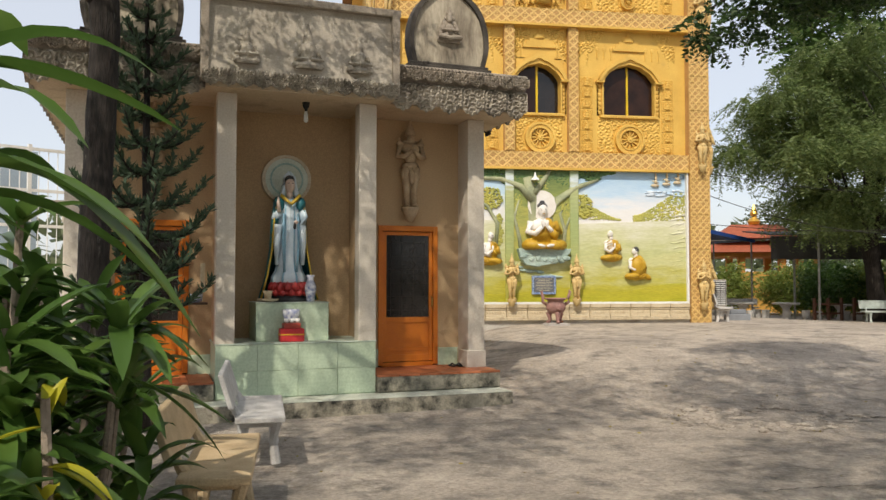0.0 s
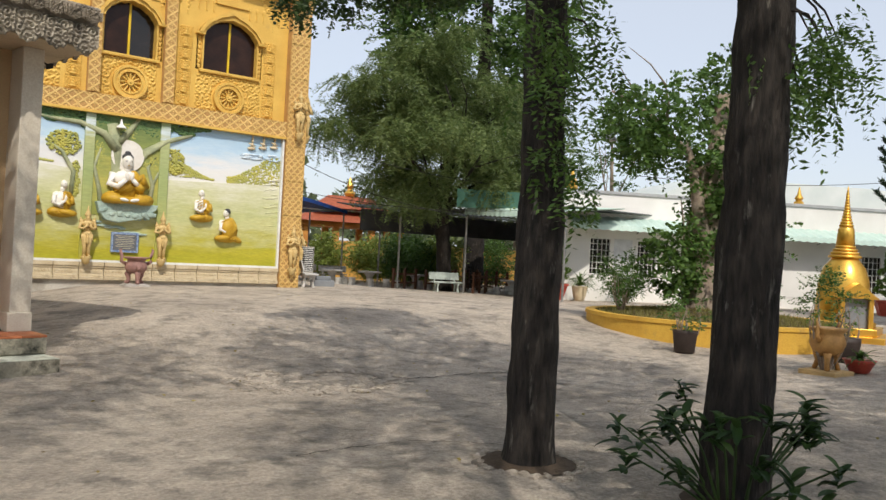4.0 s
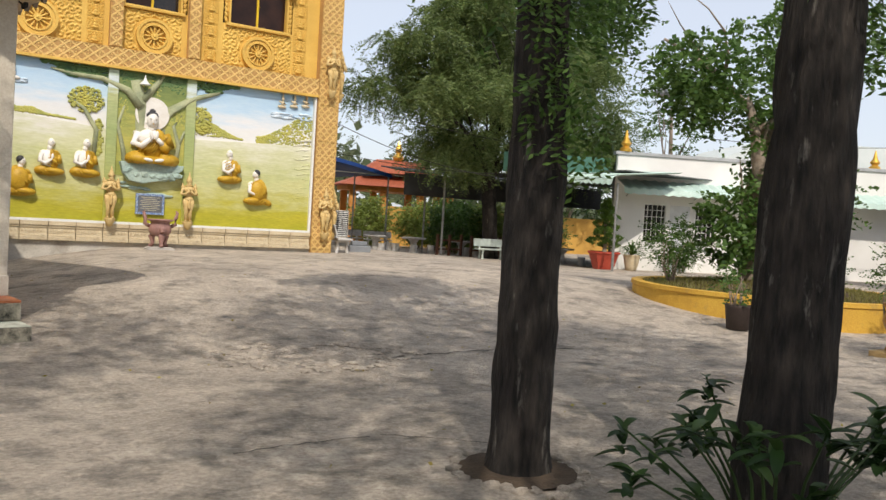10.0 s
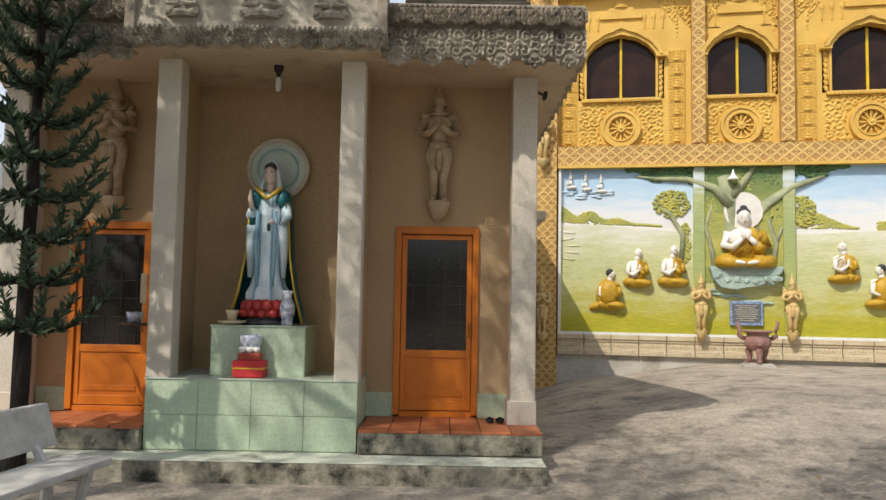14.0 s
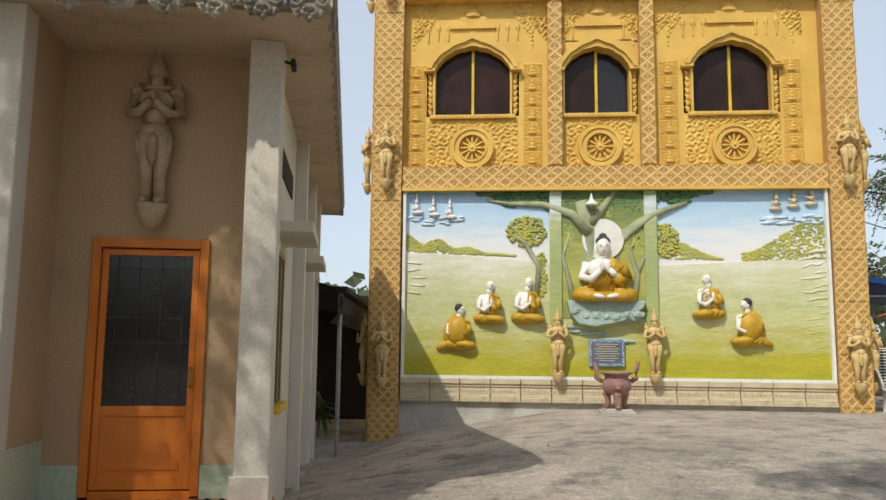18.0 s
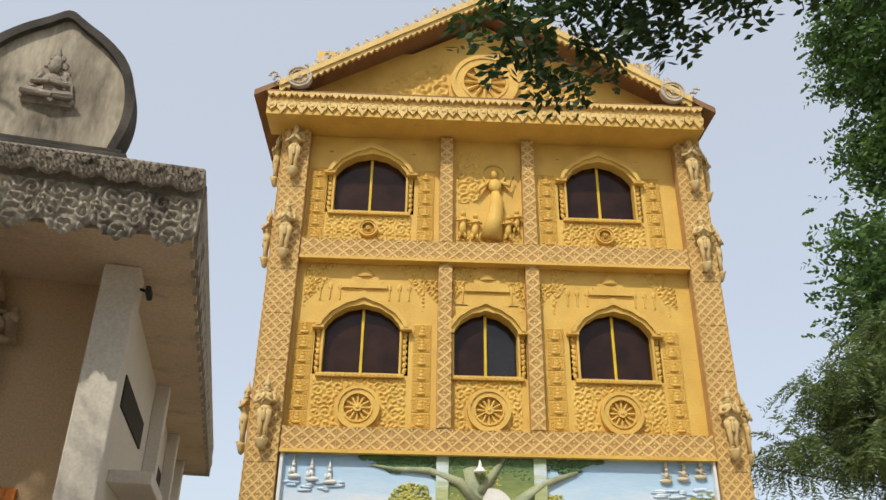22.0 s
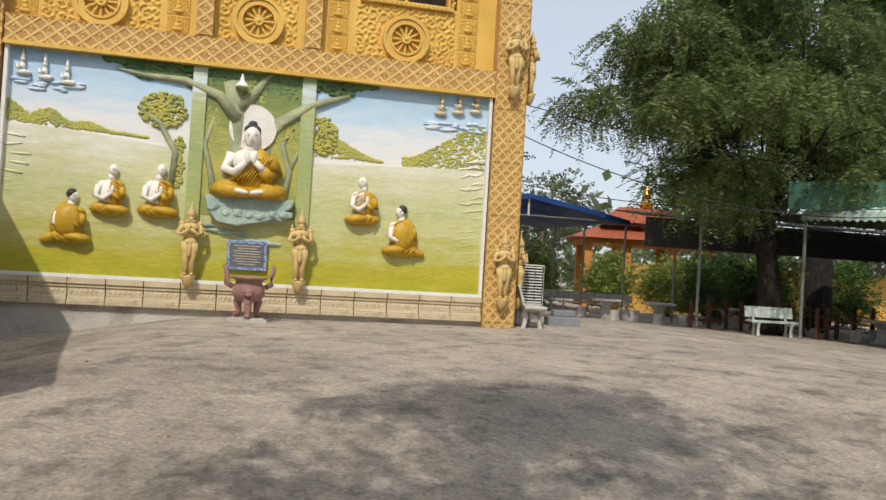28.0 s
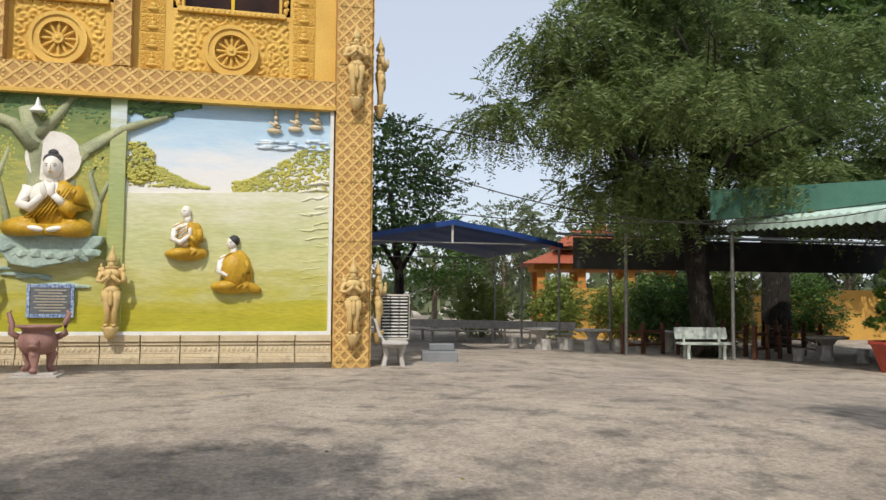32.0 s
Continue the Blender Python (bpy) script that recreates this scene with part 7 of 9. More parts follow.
    tree("tree", (17.2, 47, 0), [(0, 0, -0.3), (0, 0, 3), (-0.5, 0, 7)], [0.3, 0.22, 0.1], [((0, 0, 3), (-2, -1, 7), 0.12), ((0, 0, 3), (1.6, -1, 6.5), 0.12)],
         [((-0.8, 0, 7.0), (3.2, 2.6, 3.2), 90, 18, 0.5)], L_DARK, M_BARK, "broad dark tree beyond the blue tent", 28, 0.45, 0.24, 7, 0.15, 0.55)
    for i, (x, y, h, r, m) in enumerate(((26, 58, 5.5, 3.2, L_FAR), (21, 56, 4.5, 3, L_BROAD), (34, 52, 5, 3.5, L_FAR), (40, 44, 5, 4, L_DARK), (15, 60, 5, 4, L_FAR), (48, 36, 5, 4, L_BROAD))):
        tree("tree", (x, y, 0), [(0, 0, -0.3), (0, 0, h * 0.5), (0, 0, h)], [0.2, 0.15, 0.06], [((0, 0, h * 0.4), (-r * 0.5, 0, h), 0.07), ((0, 0, h * 0.4), (r * 0.5, 0, h), 0.07)],
             [((0, 0, h), (r, r, r * 0.75), 60, 16, 0.5)], m, M_BARKL, "distant garden tree beyond the yard", 40 + i, 0.5, 0.26, 6, 0.15, 0.5)
    tree("tree", (36.0, 31.5, 0), [(0, 0, -0.3), (0.1, 0, 4), (-0.2, 0, 9)], [0.2, 0.14, 0.06], [((0, 0, 4), (-1.8, -0.5, 8.2), 0.07), ((0, 0, 5), (1.6, -0.5, 8.8), 0.07)],
         [((-0.2, 0, 8.0), (2.3, 1.8, 1.9), 26, 12, 0.3)], L_BROAD, M_BARKL, "thin open tree behind the white building", 33, 0.4, 0.2, 7, 0.2, 0.5)
    # the tree in the round planter: pale stems, broad leaves
    grow(tree("tree", (18.2, 12.7, 0.45), [(0.1, 0, -0.4), (0, 0, 0.1), (0.1, 0.05, 1.8), (0.3, 0, 3.2), (0.7, 0.1, 5.2)], [0.55, 0.42, 0.36, 0.28, 0.18],
         [((0, 0, 1.6), (-0.5, 0.2, 4.0), 0.2), ((0.3, 0, 3.0), (-2.4, 0.8, 4.9), 0.11), ((0.3, 0, 3.2), (1.6, -0.4, 5.4), 0.14), ((0.1, 0, 0.5), (0.4, -0.3, 2.6), 0.16), ((-0.2, 0.1, 0.3), (-0.35, 0.1, 2.4), 0.18)],
         [((-1.7, 0.3, 4.2), (0.95, 0.8, 0.9), 34, 16, 0.24), ((-0.1, -0.2, 3.2), (0.55, 0.5, 0.8), 22, 14, 0.2), ((-0.9, 0.0, 1.3), (0.5, 0.4, 0.8), 22, 12, 0.18), ((1.4, 0, 5.2), (1.5, 1.2, 1.0), 34, 16, 0.25), ((0.1, -0.3, 2.2), (0.3, 0.3, 0.6), 12, 12, 0.15)],
         L_BROAD, M_BARKL, "old pale-stemmed tree with heart-shaped leaves in the planter", 31, 0.28, 0.13, 6, 0.5, 0.75), 1.1)
    grow(tree("tree", (21.0, 13.3, 0.1), [(0, 0, -0.2), (0.1, 0, 1.2), (0.2, 0, 2.4)], [0.07, 0.05, 0.02], [((0, 0, 0.8), (-0.5, 0, 2.2), 0.03), ((0, 0, 0.8), (0.7, 0, 2.4), 0.03)],
         [((0.1, 0, 2.4), (0.9, 0.7, 0.8), 36, 12, 0.2)], L_BROAD, M_BARKL, "thin young tree beside the golden stupa", 32, 0.28, 0.13, 6, 0.3, 0.6), 1.1)


build_trees()


def whorl_tree(base, h, r0, label, seed, lean=(0, 0), first=0.25, step=0.34, thick=0.09, dense=1.0, needle=0.11):
    """An araucaria: whorls of upturned branches with short needles."""
    rng = np.random.default_rng(seed)
    rr = random.Random(seed)
    t = thing("pine_tree", base, 0, label, "tree")
    P = [(lean[0] * k / 10, lean[1] * k / 10, h * k / 10) for k in range(11)]
    part("trunk", trunk_mesh(N(), P, [thick * (1 - 0.85 * k / 10) + 0.008 for k in range(11)], rr, 10, 0.25), M_BARK, t, smooth=True)
    bm = N()
    C, D = [], []
    z = h * first
    while z < h * 0.99:
        u = (z - h * first) / (h * (1 - first))
        R = r0 * (1 - u) ** 0.75 * (0.72 + 0.28 * min(1, u * 5)) + 0.08
        n = 6 if R > 0.3 else 4
        off = rr.uniform(0, 6.28)
        for k in range(n):
            a = off + 2 * math.pi * k / n + rr.uniform(-0.25, 0.25)
            o = Vector((lean[0] * z / h, lean[1] * z / h, z))
            L = R * rr.uniform(0.8, 1.1)
            pts = []
            for q in range(9):
                w = q / 8
                pts.append(o + Vector((math.cos(a) * L * w, math.sin(a) * L * w, L * (0.38 * w * w - 0.16 * math.sin(w * 3.14)))))
            tube(bm, pts, [0.014 * (1 - 0.7 * q / 8) * (1 + r0) for q in range(9)], 5)
            m = max(6, int(L * 130 * dense))
            for q in range(m):
                w = 0.12 + 0.88 * (q / m)
                i = min(7, int(w * 8))
                p = pts[i].lerp(pts[i + 1], w * 8 - i)
                d = (pts[i + 1] - pts[i]).normalized()
                for s in range(3):
                    C.append(p)
                    D.append(d * 0.7 + Vector((rr.uniform(-1, 1), rr.uniform(-1, 1), rr.uniform(-0.3, 1.1))))
        z += step * (1 - 0.45 * u)
    part("whorl", bm, M_BARK, t)
    C, D = np.array(C), np.array(D)
    n = len(C)
    quads("needles", leaf_quads(C, D, needle * rng.uniform(0.7, 1.3, n), 0.3 * needle * rng.uniform(0.6, 1.2, n), rng), L_PINE, t)
    return t


whorl_tree((-1.43, 10.7, -0.1), 5.6, 0.92, "young dark pine tree in front of the shrine", 3, (-0.05, 0.1), 0.27, 0.44, 0.085, 0.5, 0.12)
whorl_tree((31.3, 12.3, 0.1), 9.9, 2.1, "tall leaning pine with upturned whorls", 4, (-1.2, 0.3), 0.36, 0.42, 0.17, 0.5, 0.2)


def strap(bm, o, d, L, w, droop, mi=0):
    """One long arching leaf with a folded rib, four rows of faces."""
    d = Vector(d).normalized()
    side = d.cross(Vector((0, 0, 1)))
    side = side.normalized() if side.length > 0.05 else Vector((1, 0, 0))
    rows = []
    for k in range(8):
        u = k / 7
        p = Vector(o) + d * L * u + Vector((0, 0, -droop * L * u * u))
        ww = w * (math.sin(math.pi * min(1, u * 0.93 + 0.07)) ** 0.6) * 0.5
        up = side.cross(d).normalized()
        rows.append([bm.verts.new(p - side * ww + up * ww * 0.45), bm.verts.new(p), bm.verts.new(p + side * ww + up * ww * 0.45)])
    for a, b in zip(rows, rows[1:]):
        for i in range(2):
            f = bm.faces.new((a[i], a[i + 1], b[i + 1], b[i]))
            f.material_index = mi
            f.smooth = True


def dracaena(base, stems, seed, leaf, label, n=20, L=0.5, w=0.075, h=(0.6, 1.4)):
    rr = random.Random(seed)
    t = grow(thing("strap_leaf_plant", base, 0, label, "plant", "strap-leaf plants"), 1.08)
    for k in range(stems):
        x, y, hh = rr.uniform(-0.3, 0.3), rr.uniform(-0.3, 0.3), rr.uniform(*h)
        bm = N()
        tube(bm, [(x * 0.4, y * 0.4, -0.05), (x * 0.8, y * 0.8, hh * 0.5), (x, y, hh)], [0.025, 0.022, 0.018], 7)
        part("stem", bm, M_BARKL, t)
        bm = N()
        for q in range(n):
            a, e = rr.uniform(0, 6.28), rr.uniform(-0.2, 1.2)
            z = hh - rr.random() * min(0.5, hh * 0.6)
            strap(bm, (x, y, z), (math.cos(a) * math.cos(e), math.sin(a) * math.cos(e), math.sin(e)), L * rr.uniform(0.7, 1.2), w * rr.uniform(0.8, 1.2), rr.uniform(0.25, 0.8))
        part("leaves", bm, leaf, t)
    return t


def build_near_plants():
    for i, (x, y, s, n, h, m) in enumerate(((-0.65, 4.97, 3, 26, (0.9, 1.75), L_STRAP), (-0.68, 4.31, 3, 26, (0.7, 1.4), L_STRAP), (-1.12, 5.14, 4, 24, (1.0, 1.9), L_STRAP), (-1.06, 6.13, 4, 22, (0.9, 1.6), L_STRAP), (-1.84, 5.91, 4, 22, (0.9, 1.9), L_STRAP), (-0.62, 3.53, 3, 24, (0.3, 1.0), L_STRAP), (-1.34, 4.14, 4, 24, (0.7, 1.7), L_STRAP), (-2.17, 7.24, 4, 20, (1.0, 2.0), L_STRAP), (-1.06, 7.13, 3, 20, (0.6, 1.2), L_STRAP), (-0.53, 4.14, 2, 22, (0.35, 0.8), L_STRAP), (-0.62, 5.69, 2, 20, (0.4, 0.9), L_STRAP), (-1.95, 4.8, 4, 22, (0.9, 1.9), L_STRAP))):
        dracaena((x, y, 0), s, 60 + i, m, "green strap-leaved plant crowding the path edge", n, 0.55, 0.095, h)
    dracaena((-0.3, 4.09, 0), 1, 80, L_YEL, "yellow strap-leaved plant among green ones", 13, 0.34, 0.06, (1.08, 1.12))
    dracaena((-0.3, 3.2, 0), 2, 81, L_LIGHT, "bright green strap-leaved plant low by the path", 15, 0.5, 0.09, (0.45, 0.7))
    dracaena((-0.56, 2.76, 0), 2, 82, L_STRAP, "pale-edged strap-leaved plant rising beside the path", 22, 0.6, 0.095, (1.7, 2.3))
    bed = thing("plant_bed", (-1.44, 5.14, 0), 0, "dark soil bed under the plants", "bed")
    bm = N()
    blob(bm, (0, 0, -0.05), (1.1, 2.6, 0.12), 3)
    part("soil", bm, M_SOIL, bed, smooth=True)


build_near_plants()


# ---- benches ----
def bench_proto(name, material, label, group):
    b = thing(name, (0, 0, -50), 0, label, "bench", group)
    bm = N()
    box(bm, -0.08, 0.38, -0.74, 0.74, 0.40, 0.46, 0.014)
    part("seat", bm, material, b)
    bm = N()
    vs = []
    for x, z in ((-0.14, 0.54), (-0.09, 0.535), (-0.19, 0.86), (-0.24, 0.86)):
        vs.append([bm.verts.new((x, y, z)) for y in (-0.74, 0.74)])
    for i in range(4):
        j = (i + 1) % 4
        bm.faces.new((vs[i][0], vs[i][1], vs[j][1], vs[j][0]))
    bm.faces.new([v[0] for v in vs])
    bm.faces.new([v[1] for v in vs][::-1])
    bmesh.ops.bevel(bm, geom=bm.edges[:], offset=0.012, segments=2, affect='EDGES', profile=0.5)
    part("backrest", bm, material, b)
    for y in (-0.5, 0.5):
        bm = N()
        tube(bm, [(0.30, y, -0.02), (0.27, y, 0.2), (0.32, y, 0.41)], [0.05, 0.04, 0.05], 8)
        part("leg", bm, material, b)
        bm = N()
        tube(bm, [(-0.05, y, -0.02), (0.0, y, 0.22), (-0.04, y, 0.42), (-0.12, y, 0.56)], [0.05, 0.045, 0.045, 0.03], 8)
        part("leg", bm, material, b)
        bm = N()
        box(bm, -0.05, 0.34, y - 0.04, y + 0.04, 0.33, 0.40, 0.01)
        part("bearer", bm, material, b)
    return b


M_TAN = mat("tan_terrazzo", (0.60, 0.46, 0.28), (0.48, 0.35, 0.20), rough=0.6, scale=6, fine=80, bump=0.15, stain=(0.33, 0.23, 0.13), stain_at=0.66, stain_scale=4)
bench_a = bench_proto("stone_bench", M_TAN, "tan stone bench beside the plants", "path benches")
bench_a.matrix_basis = pose(-0.16, 6.5, 0, 0, 0, 2)
bench_b = bench_proto("stone_bench", M_BENCH, "grey-white stone bench facing the yard", "path benches")
bench_b.matrix_basis = pose(-0.08, 8.95, -0.04, 0, 0, 4)
M_BENCHG = mat("pale_green_bench", (0.52, 0.58, 0.54), (0.42, 0.48, 0.44), rough=0.6, scale=5, bump=0.1)
bench_c = bench_proto("stone_bench", M_BENCHG, "pale green stone bench under the big tree", "yard benches")
bench_c.matrix_basis = pose(22.5, 29.0, gz(22.5, 29.0), 0, 0, -100)
for k in range(7):
    u = k / 6
    copy_thing(bench_b, pose(14.5 + 7.2 * u, 44.5 - 6.6 * u, gz(14.5 + 7.2 * u, 44.5 - 6.6 * u), 0, 0, -110))
ac_bench = copy_thing(bench_b, pose(12.82, 23.95, gz(12.8, 23.9), 0, 0, -8))
tagged(ac_bench, "grey stone bench with an air conditioner standing on it", group="yard benches")


def build_ac():
    o = grow(thing("air_conditioner", (13.0, 24.1, gz(12.9, 23.9) + 0.46), -6, "beige outdoor air-conditioner unit standing on a bench", "air conditioner"), 0.86)
    bm = N()
    box(bm, -0.32, 0.32, -0.24, 0.24, 0, 0.98, 0.015)
    part("casing", bm, mat("beige_casing", (0.62, 0.58, 0.50), rough=0.5, scale=4, bump=0.05), o)
    for c in range(3):
        for r in range(13):
            bm = N()
            box(bm, -0.28 + c * 0.19, -0.11 + c * 0.19, -0.262, -0.24, 0.06 + r * 0.07, 0.085 + r * 0.07)
            part("slat", bm, M_WHITEP, o)
    bm = N()
    box(bm, -0.30, 0.30, -0.246, -0.24, 0.04, 0.95)
    part("grille_backing", bm, M_DARK, o)
    s = thing("stone_step", (14.0, 24.6, gz(14, 24.6)), -10, "low stone block beside the pillar", "step")
    bm = N()
    box(bm, -0.35, 0.35, -0.25, 0.25, -0.1, 0.2, 0.02)
    part("block", bm, M_GREY, s)
    bm = N()
    box(bm, -0.2, 0.3, 0.0, 0.25, 0.2, 0.34, 0.02)
    part("block", bm, M_GREY, s)


build_ac()


def build_urn():
    z0 = gz(7.25, 22.35)
    o = thing("incense_urn", (7.25, 22.35, z0 - 0.02), 0, "pink stone incense urn on curved legs before the mural", "urn")
    M_PINK = mat("pink_stone", (0.36, 0.20, 0.17), (0.26, 0.14, 0.12), rough=0.6, scale=6, fine=60, bump=0.25)
    bm = N()
    box(bm, -0.33, 0.33, -0.28, 0.28, 0, 0.06, 0.012)
    box(bm, -0.28, 0.28, -0.24, 0.24, 0.06, 0.09, 0.01)
    part("plinth", bm, mat("pale_slab", (0.52, 0.48, 0.44), rough=0.8, scale=5), o)
    for k in range(3):
        a = math.radians(-90 + 120 * k)
        c, s = math.cos(a), math.sin(a)
        bm = N()
        tube(bm, [(0.22 * c, 0.22 * s, 0.09), (0.17 * c, 0.17 * s, 0.2), (0.2 * c, 0.2 * s, 0.33), (0.15 * c, 0.15 * s, 0.45)], [0.055, 0.05, 0.075, 0.09], 9)
        blob(bm, (0.23 * c, 0.23 * s, 0.13), (0.06, 0.06, 0.045), 1)
        blob(bm, (0.24 * c, 0.24 * s, 0.36), (0.05, 0.05, 0.05), 1)
        part("leg", bm, M_PINK, o, smooth=True)
    part("bowl", lathe(N(), [(0.1, 0.36), (0.22, 0.4), (0.28, 0.5), (0.27, 0.62), (0.22, 0.70), (0.24, 0.74), (0.32, 0.77), (0.32, 0.80), (0.25, 0.80), (0.2, 0.7)], 28), M_PINK, o, smooth=True)
    for s in (-1, 1):
        bm = N()
        tube(bm, [(s * 0.27, 0, 0.62), (s * 0.38, 0, 0.68), (s * 0.37, 0, 0.82), (s * 0.42, 0, 0.98), (s * 0.38, 0, 1.02)], [0.05, 0.05, 0.045, 0.035, 0.02], 8)
        blob(bm, (s * 0.39, 0, 0.86), (0.05, 0.03, 0.05), 1)
        part("handle", bm, M_PINK, o, smooth=True)
    bm = N()
    lathe(bm, [(0.05, 0.44), (0.09, 0.47), (0.07, 0.52)], 12, (0, -0.25, 0.02))
    blob(bm, (0, -0.28, 0.55), (0.09, 0.05, 0.07), 2)
    part("mask", bm, M_PINK, o, smooth=True)


build_urn()
# ---- round planter, stupa and the things about it ----
def build_planter():
    p = grow(thing("round_planter", (18.45, 12.5, 0), 0, "round yellow planter wall with grass round an old tree", "planter"), 1.03)
    M_YW = mat("yellow_planter", (0.66, 0.40, 0.06), (0.54, 0.31, 0.045), rough=0.7, scale=1.5, stain=(0.32, 0.22, 0.08), stain_at=0.66, stain_scale=2.0)
    bm = N()
    lathe(bm, [(2.98, -0.15), (3.0, 0.44), (3.03, 0.46), (3.03, 0.54), (2.8, 0.54), (2.78, 0.4)], 64)
    part("wall", bm, M_YW, p, smooth=False)
    bm = N()
    lathe(bm, [(2.8, 0.42), (2.0, 0.55), (1.0, 0.66), (0.2, 0.7)], 48)
    part("earth", bm, M_SOIL, p)
    rng = np.random.default_rng(9)
    n = 16000
    a, r = rng.uniform(0, 2 * np.pi, n), 2.78 * np.sqrt(rng.random(n))
    P = np.stack([r * np.cos(a), r * np.sin(a), 0.70 - 0.1 * r], axis=1)
    D = rng.normal(size=(n, 3)) * 0.5 + np.array([0, 0, 1.0])
    quads("grass", leaf_quads(P, D, 0.13 * rng.uniform(0.6, 1.3, n), np.full(n, 0.018), rng), leafmat("dry_grass", (0.15, 0.14, 0.04), (0.28, 0.25, 0.08)), p)


build_planter()


def build_stupa():
    s = grow(thing("golden_stupa", (23.0, 11.55, 0), 20, "golden bell-shaped stupa with a small shrine niche", "stupa"), 1.2)
    bm = N()
    box(bm, -0.95, 0.95, -0.95, 0.95, -0.1, 0.14, 0.02)
    box(bm, -0.78, 0.78, -0.78, 0.78, 0.14, 0.30, 0.02)
    part("base_step", bm, M_GOLD, s)
    part("bell", lathe(N(), [(0.68, 0.30), (0.70, 0.40), (0.62, 0.44), (0.64, 0.52), (0.57, 0.56), (0.585, 0.66), (0.56, 1.0), (0.52, 1.35), (0.44, 1.62), (0.30, 1.80), (0.27, 1.84)], 40), M_GOLD, s, smooth=True)
    bm = N()
    z = 1.84
    r = 0.34
    for k in range(4):
        lathe(bm, [(r, z), (r + 0.02, z + 0.03), (r, z + 0.06), (r - 0.05, z + 0.07)], 28)
        z += 0.075
        r -= 0.045
    lathe(bm, [(0.2, 2.13), (0.17, 2.5), (0.14, 2.55)], 24)
    part("harmika", bm, M_GOLD, s, smooth=True)
    bm = N()
    z, r = 2.55, 0.165
    while z < 3.3:
        lathe(bm, [(r * 0.8, z), (r, z + 0.03), (r * 0.8, z + 0.065)], 20)
        z += 0.066
        r *= 0.87
    lathe(bm, [(0.03, 3.28), (0.02, 3.4), (0.004, 3.5)], 12)
    part("spire", bm, M_GOLD, s, smooth=True)
    n = grow(thing("stupa_niche", (22.3, 10.85, 0), -50, "small gilt niche with a grey door on the stupa front", "niche"), 1.15)
    bm = N()
    for sx in (-1, 1):
        box(bm, sx * 0.3 - 0.05, sx * 0.3 + 0.05, -0.1, 0.35, 0.3, 1.0, 0.01)
    prism(bm, [(-0.45, 1.0), (0.45, 1.0), (0.3, 1.12), (0, 1.35), (-0.3, 1.12)], -0.16, 0.35)
    box(bm, -0.4, 0.4, -0.15, 0.35, 0.14, 0.32, 0.01)
    part("frame", bm, M_GOLD, n)
    bm = N()
    box(bm, -0.25, 0.25, 0.0, 0.05, 0.32, 1.0)
    part("door", bm, M_GREY, n)
    # carved golden marker
    c = grow(thing("golden_marker", (19.5, 6.6, 0), -72, "carved golden temple marker stone", "marker"), 1.15)
    bm = N()
    box(bm, -0.62, 0.62, -0.36, 0.36, -0.1, 0.12, 0.02)
    part("base", bm, M_GOLD, c)
    bm = N()
    prism(bm, [(-0.55, 0.12), (0.55, 0.12), (0.50, 0.7), (0.42, 0.95), (0.36, 1.0), (0.36, 1.25), (0.25, 1.42), (0, 1.5), (-0.25, 1.42), (-0.36, 1.25), (-0.36, 1.0), (-0.42, 0.95), (-0.50, 0.7)], -0.22, 0.22)
    part("body", bm, M_GOLD, c)
    rng = random.Random(12)
    bm = N()
    for yy, sg in ((-0.22, 1), (0.22, -1)):
        scrollwork(bm, -0.48, 0.48, 0.18, 0.92, yy, 0.12, rng)
        scrollwork(bm, -0.3, 0.3, 1.02, 1.36, yy, 0.1, rng)
    part("carving", bm, M_GOLD, c)
    bm = N()
    for k in range(14):
        blob(bm, (-0.55 if k % 2 else 0.55, rng.uniform(-0.2, 0.2), 0.2 + 0.09 * k * 0.55), (0.06, 0.08, 0.06), 1)
    part("side_carving", bm, M_GOLD, c)


build_stupa()


def pot(name, place, prof, material, label, category="pot"):
    o = thing(name, place, 0, label, category)
    part("pot", lathe(N(), prof, 28), material, o, smooth=True)
    r, z = prof[-1]
    part("soil", lathe(N(), [(r * 0.98, z - 0.03), (0.01, z - 0.02)], 20), M_SOIL, o)
    return o


def bush(parent, centre, radii, n, m, leafm, seed, leaf=0.08, size=0.22, cr=0.1, droop=0.1, width=0.5, count=7):
    rng = np.random.default_rng(seed)
    C, O = clumps([(centre, radii, n, m, cr)], rng)
    quads("leaves", sprays(C, O, count, size, leaf, droop, rng, width), leafm, parent)
    bm = N()
    rr = random.Random(seed)
    for k in range(7):
        a = rr.uniform(0, 6.28)
        tube(bm, limb_points((0.05 * math.cos(a), 0.05 * math.sin(a), 0), (centre[0] + radii[0] * 0.6 * math.cos(a), centre[1] + radii[1] * 0.6 * math.sin(a), centre[2] + radii[2] * rr.uniform(-0.1, 0.5)), rr, 5), [0.03, 0.025, 0.02, 0.014, 0.01, 0.005], 6)
    part("stem", bm, M_BARKL, parent)


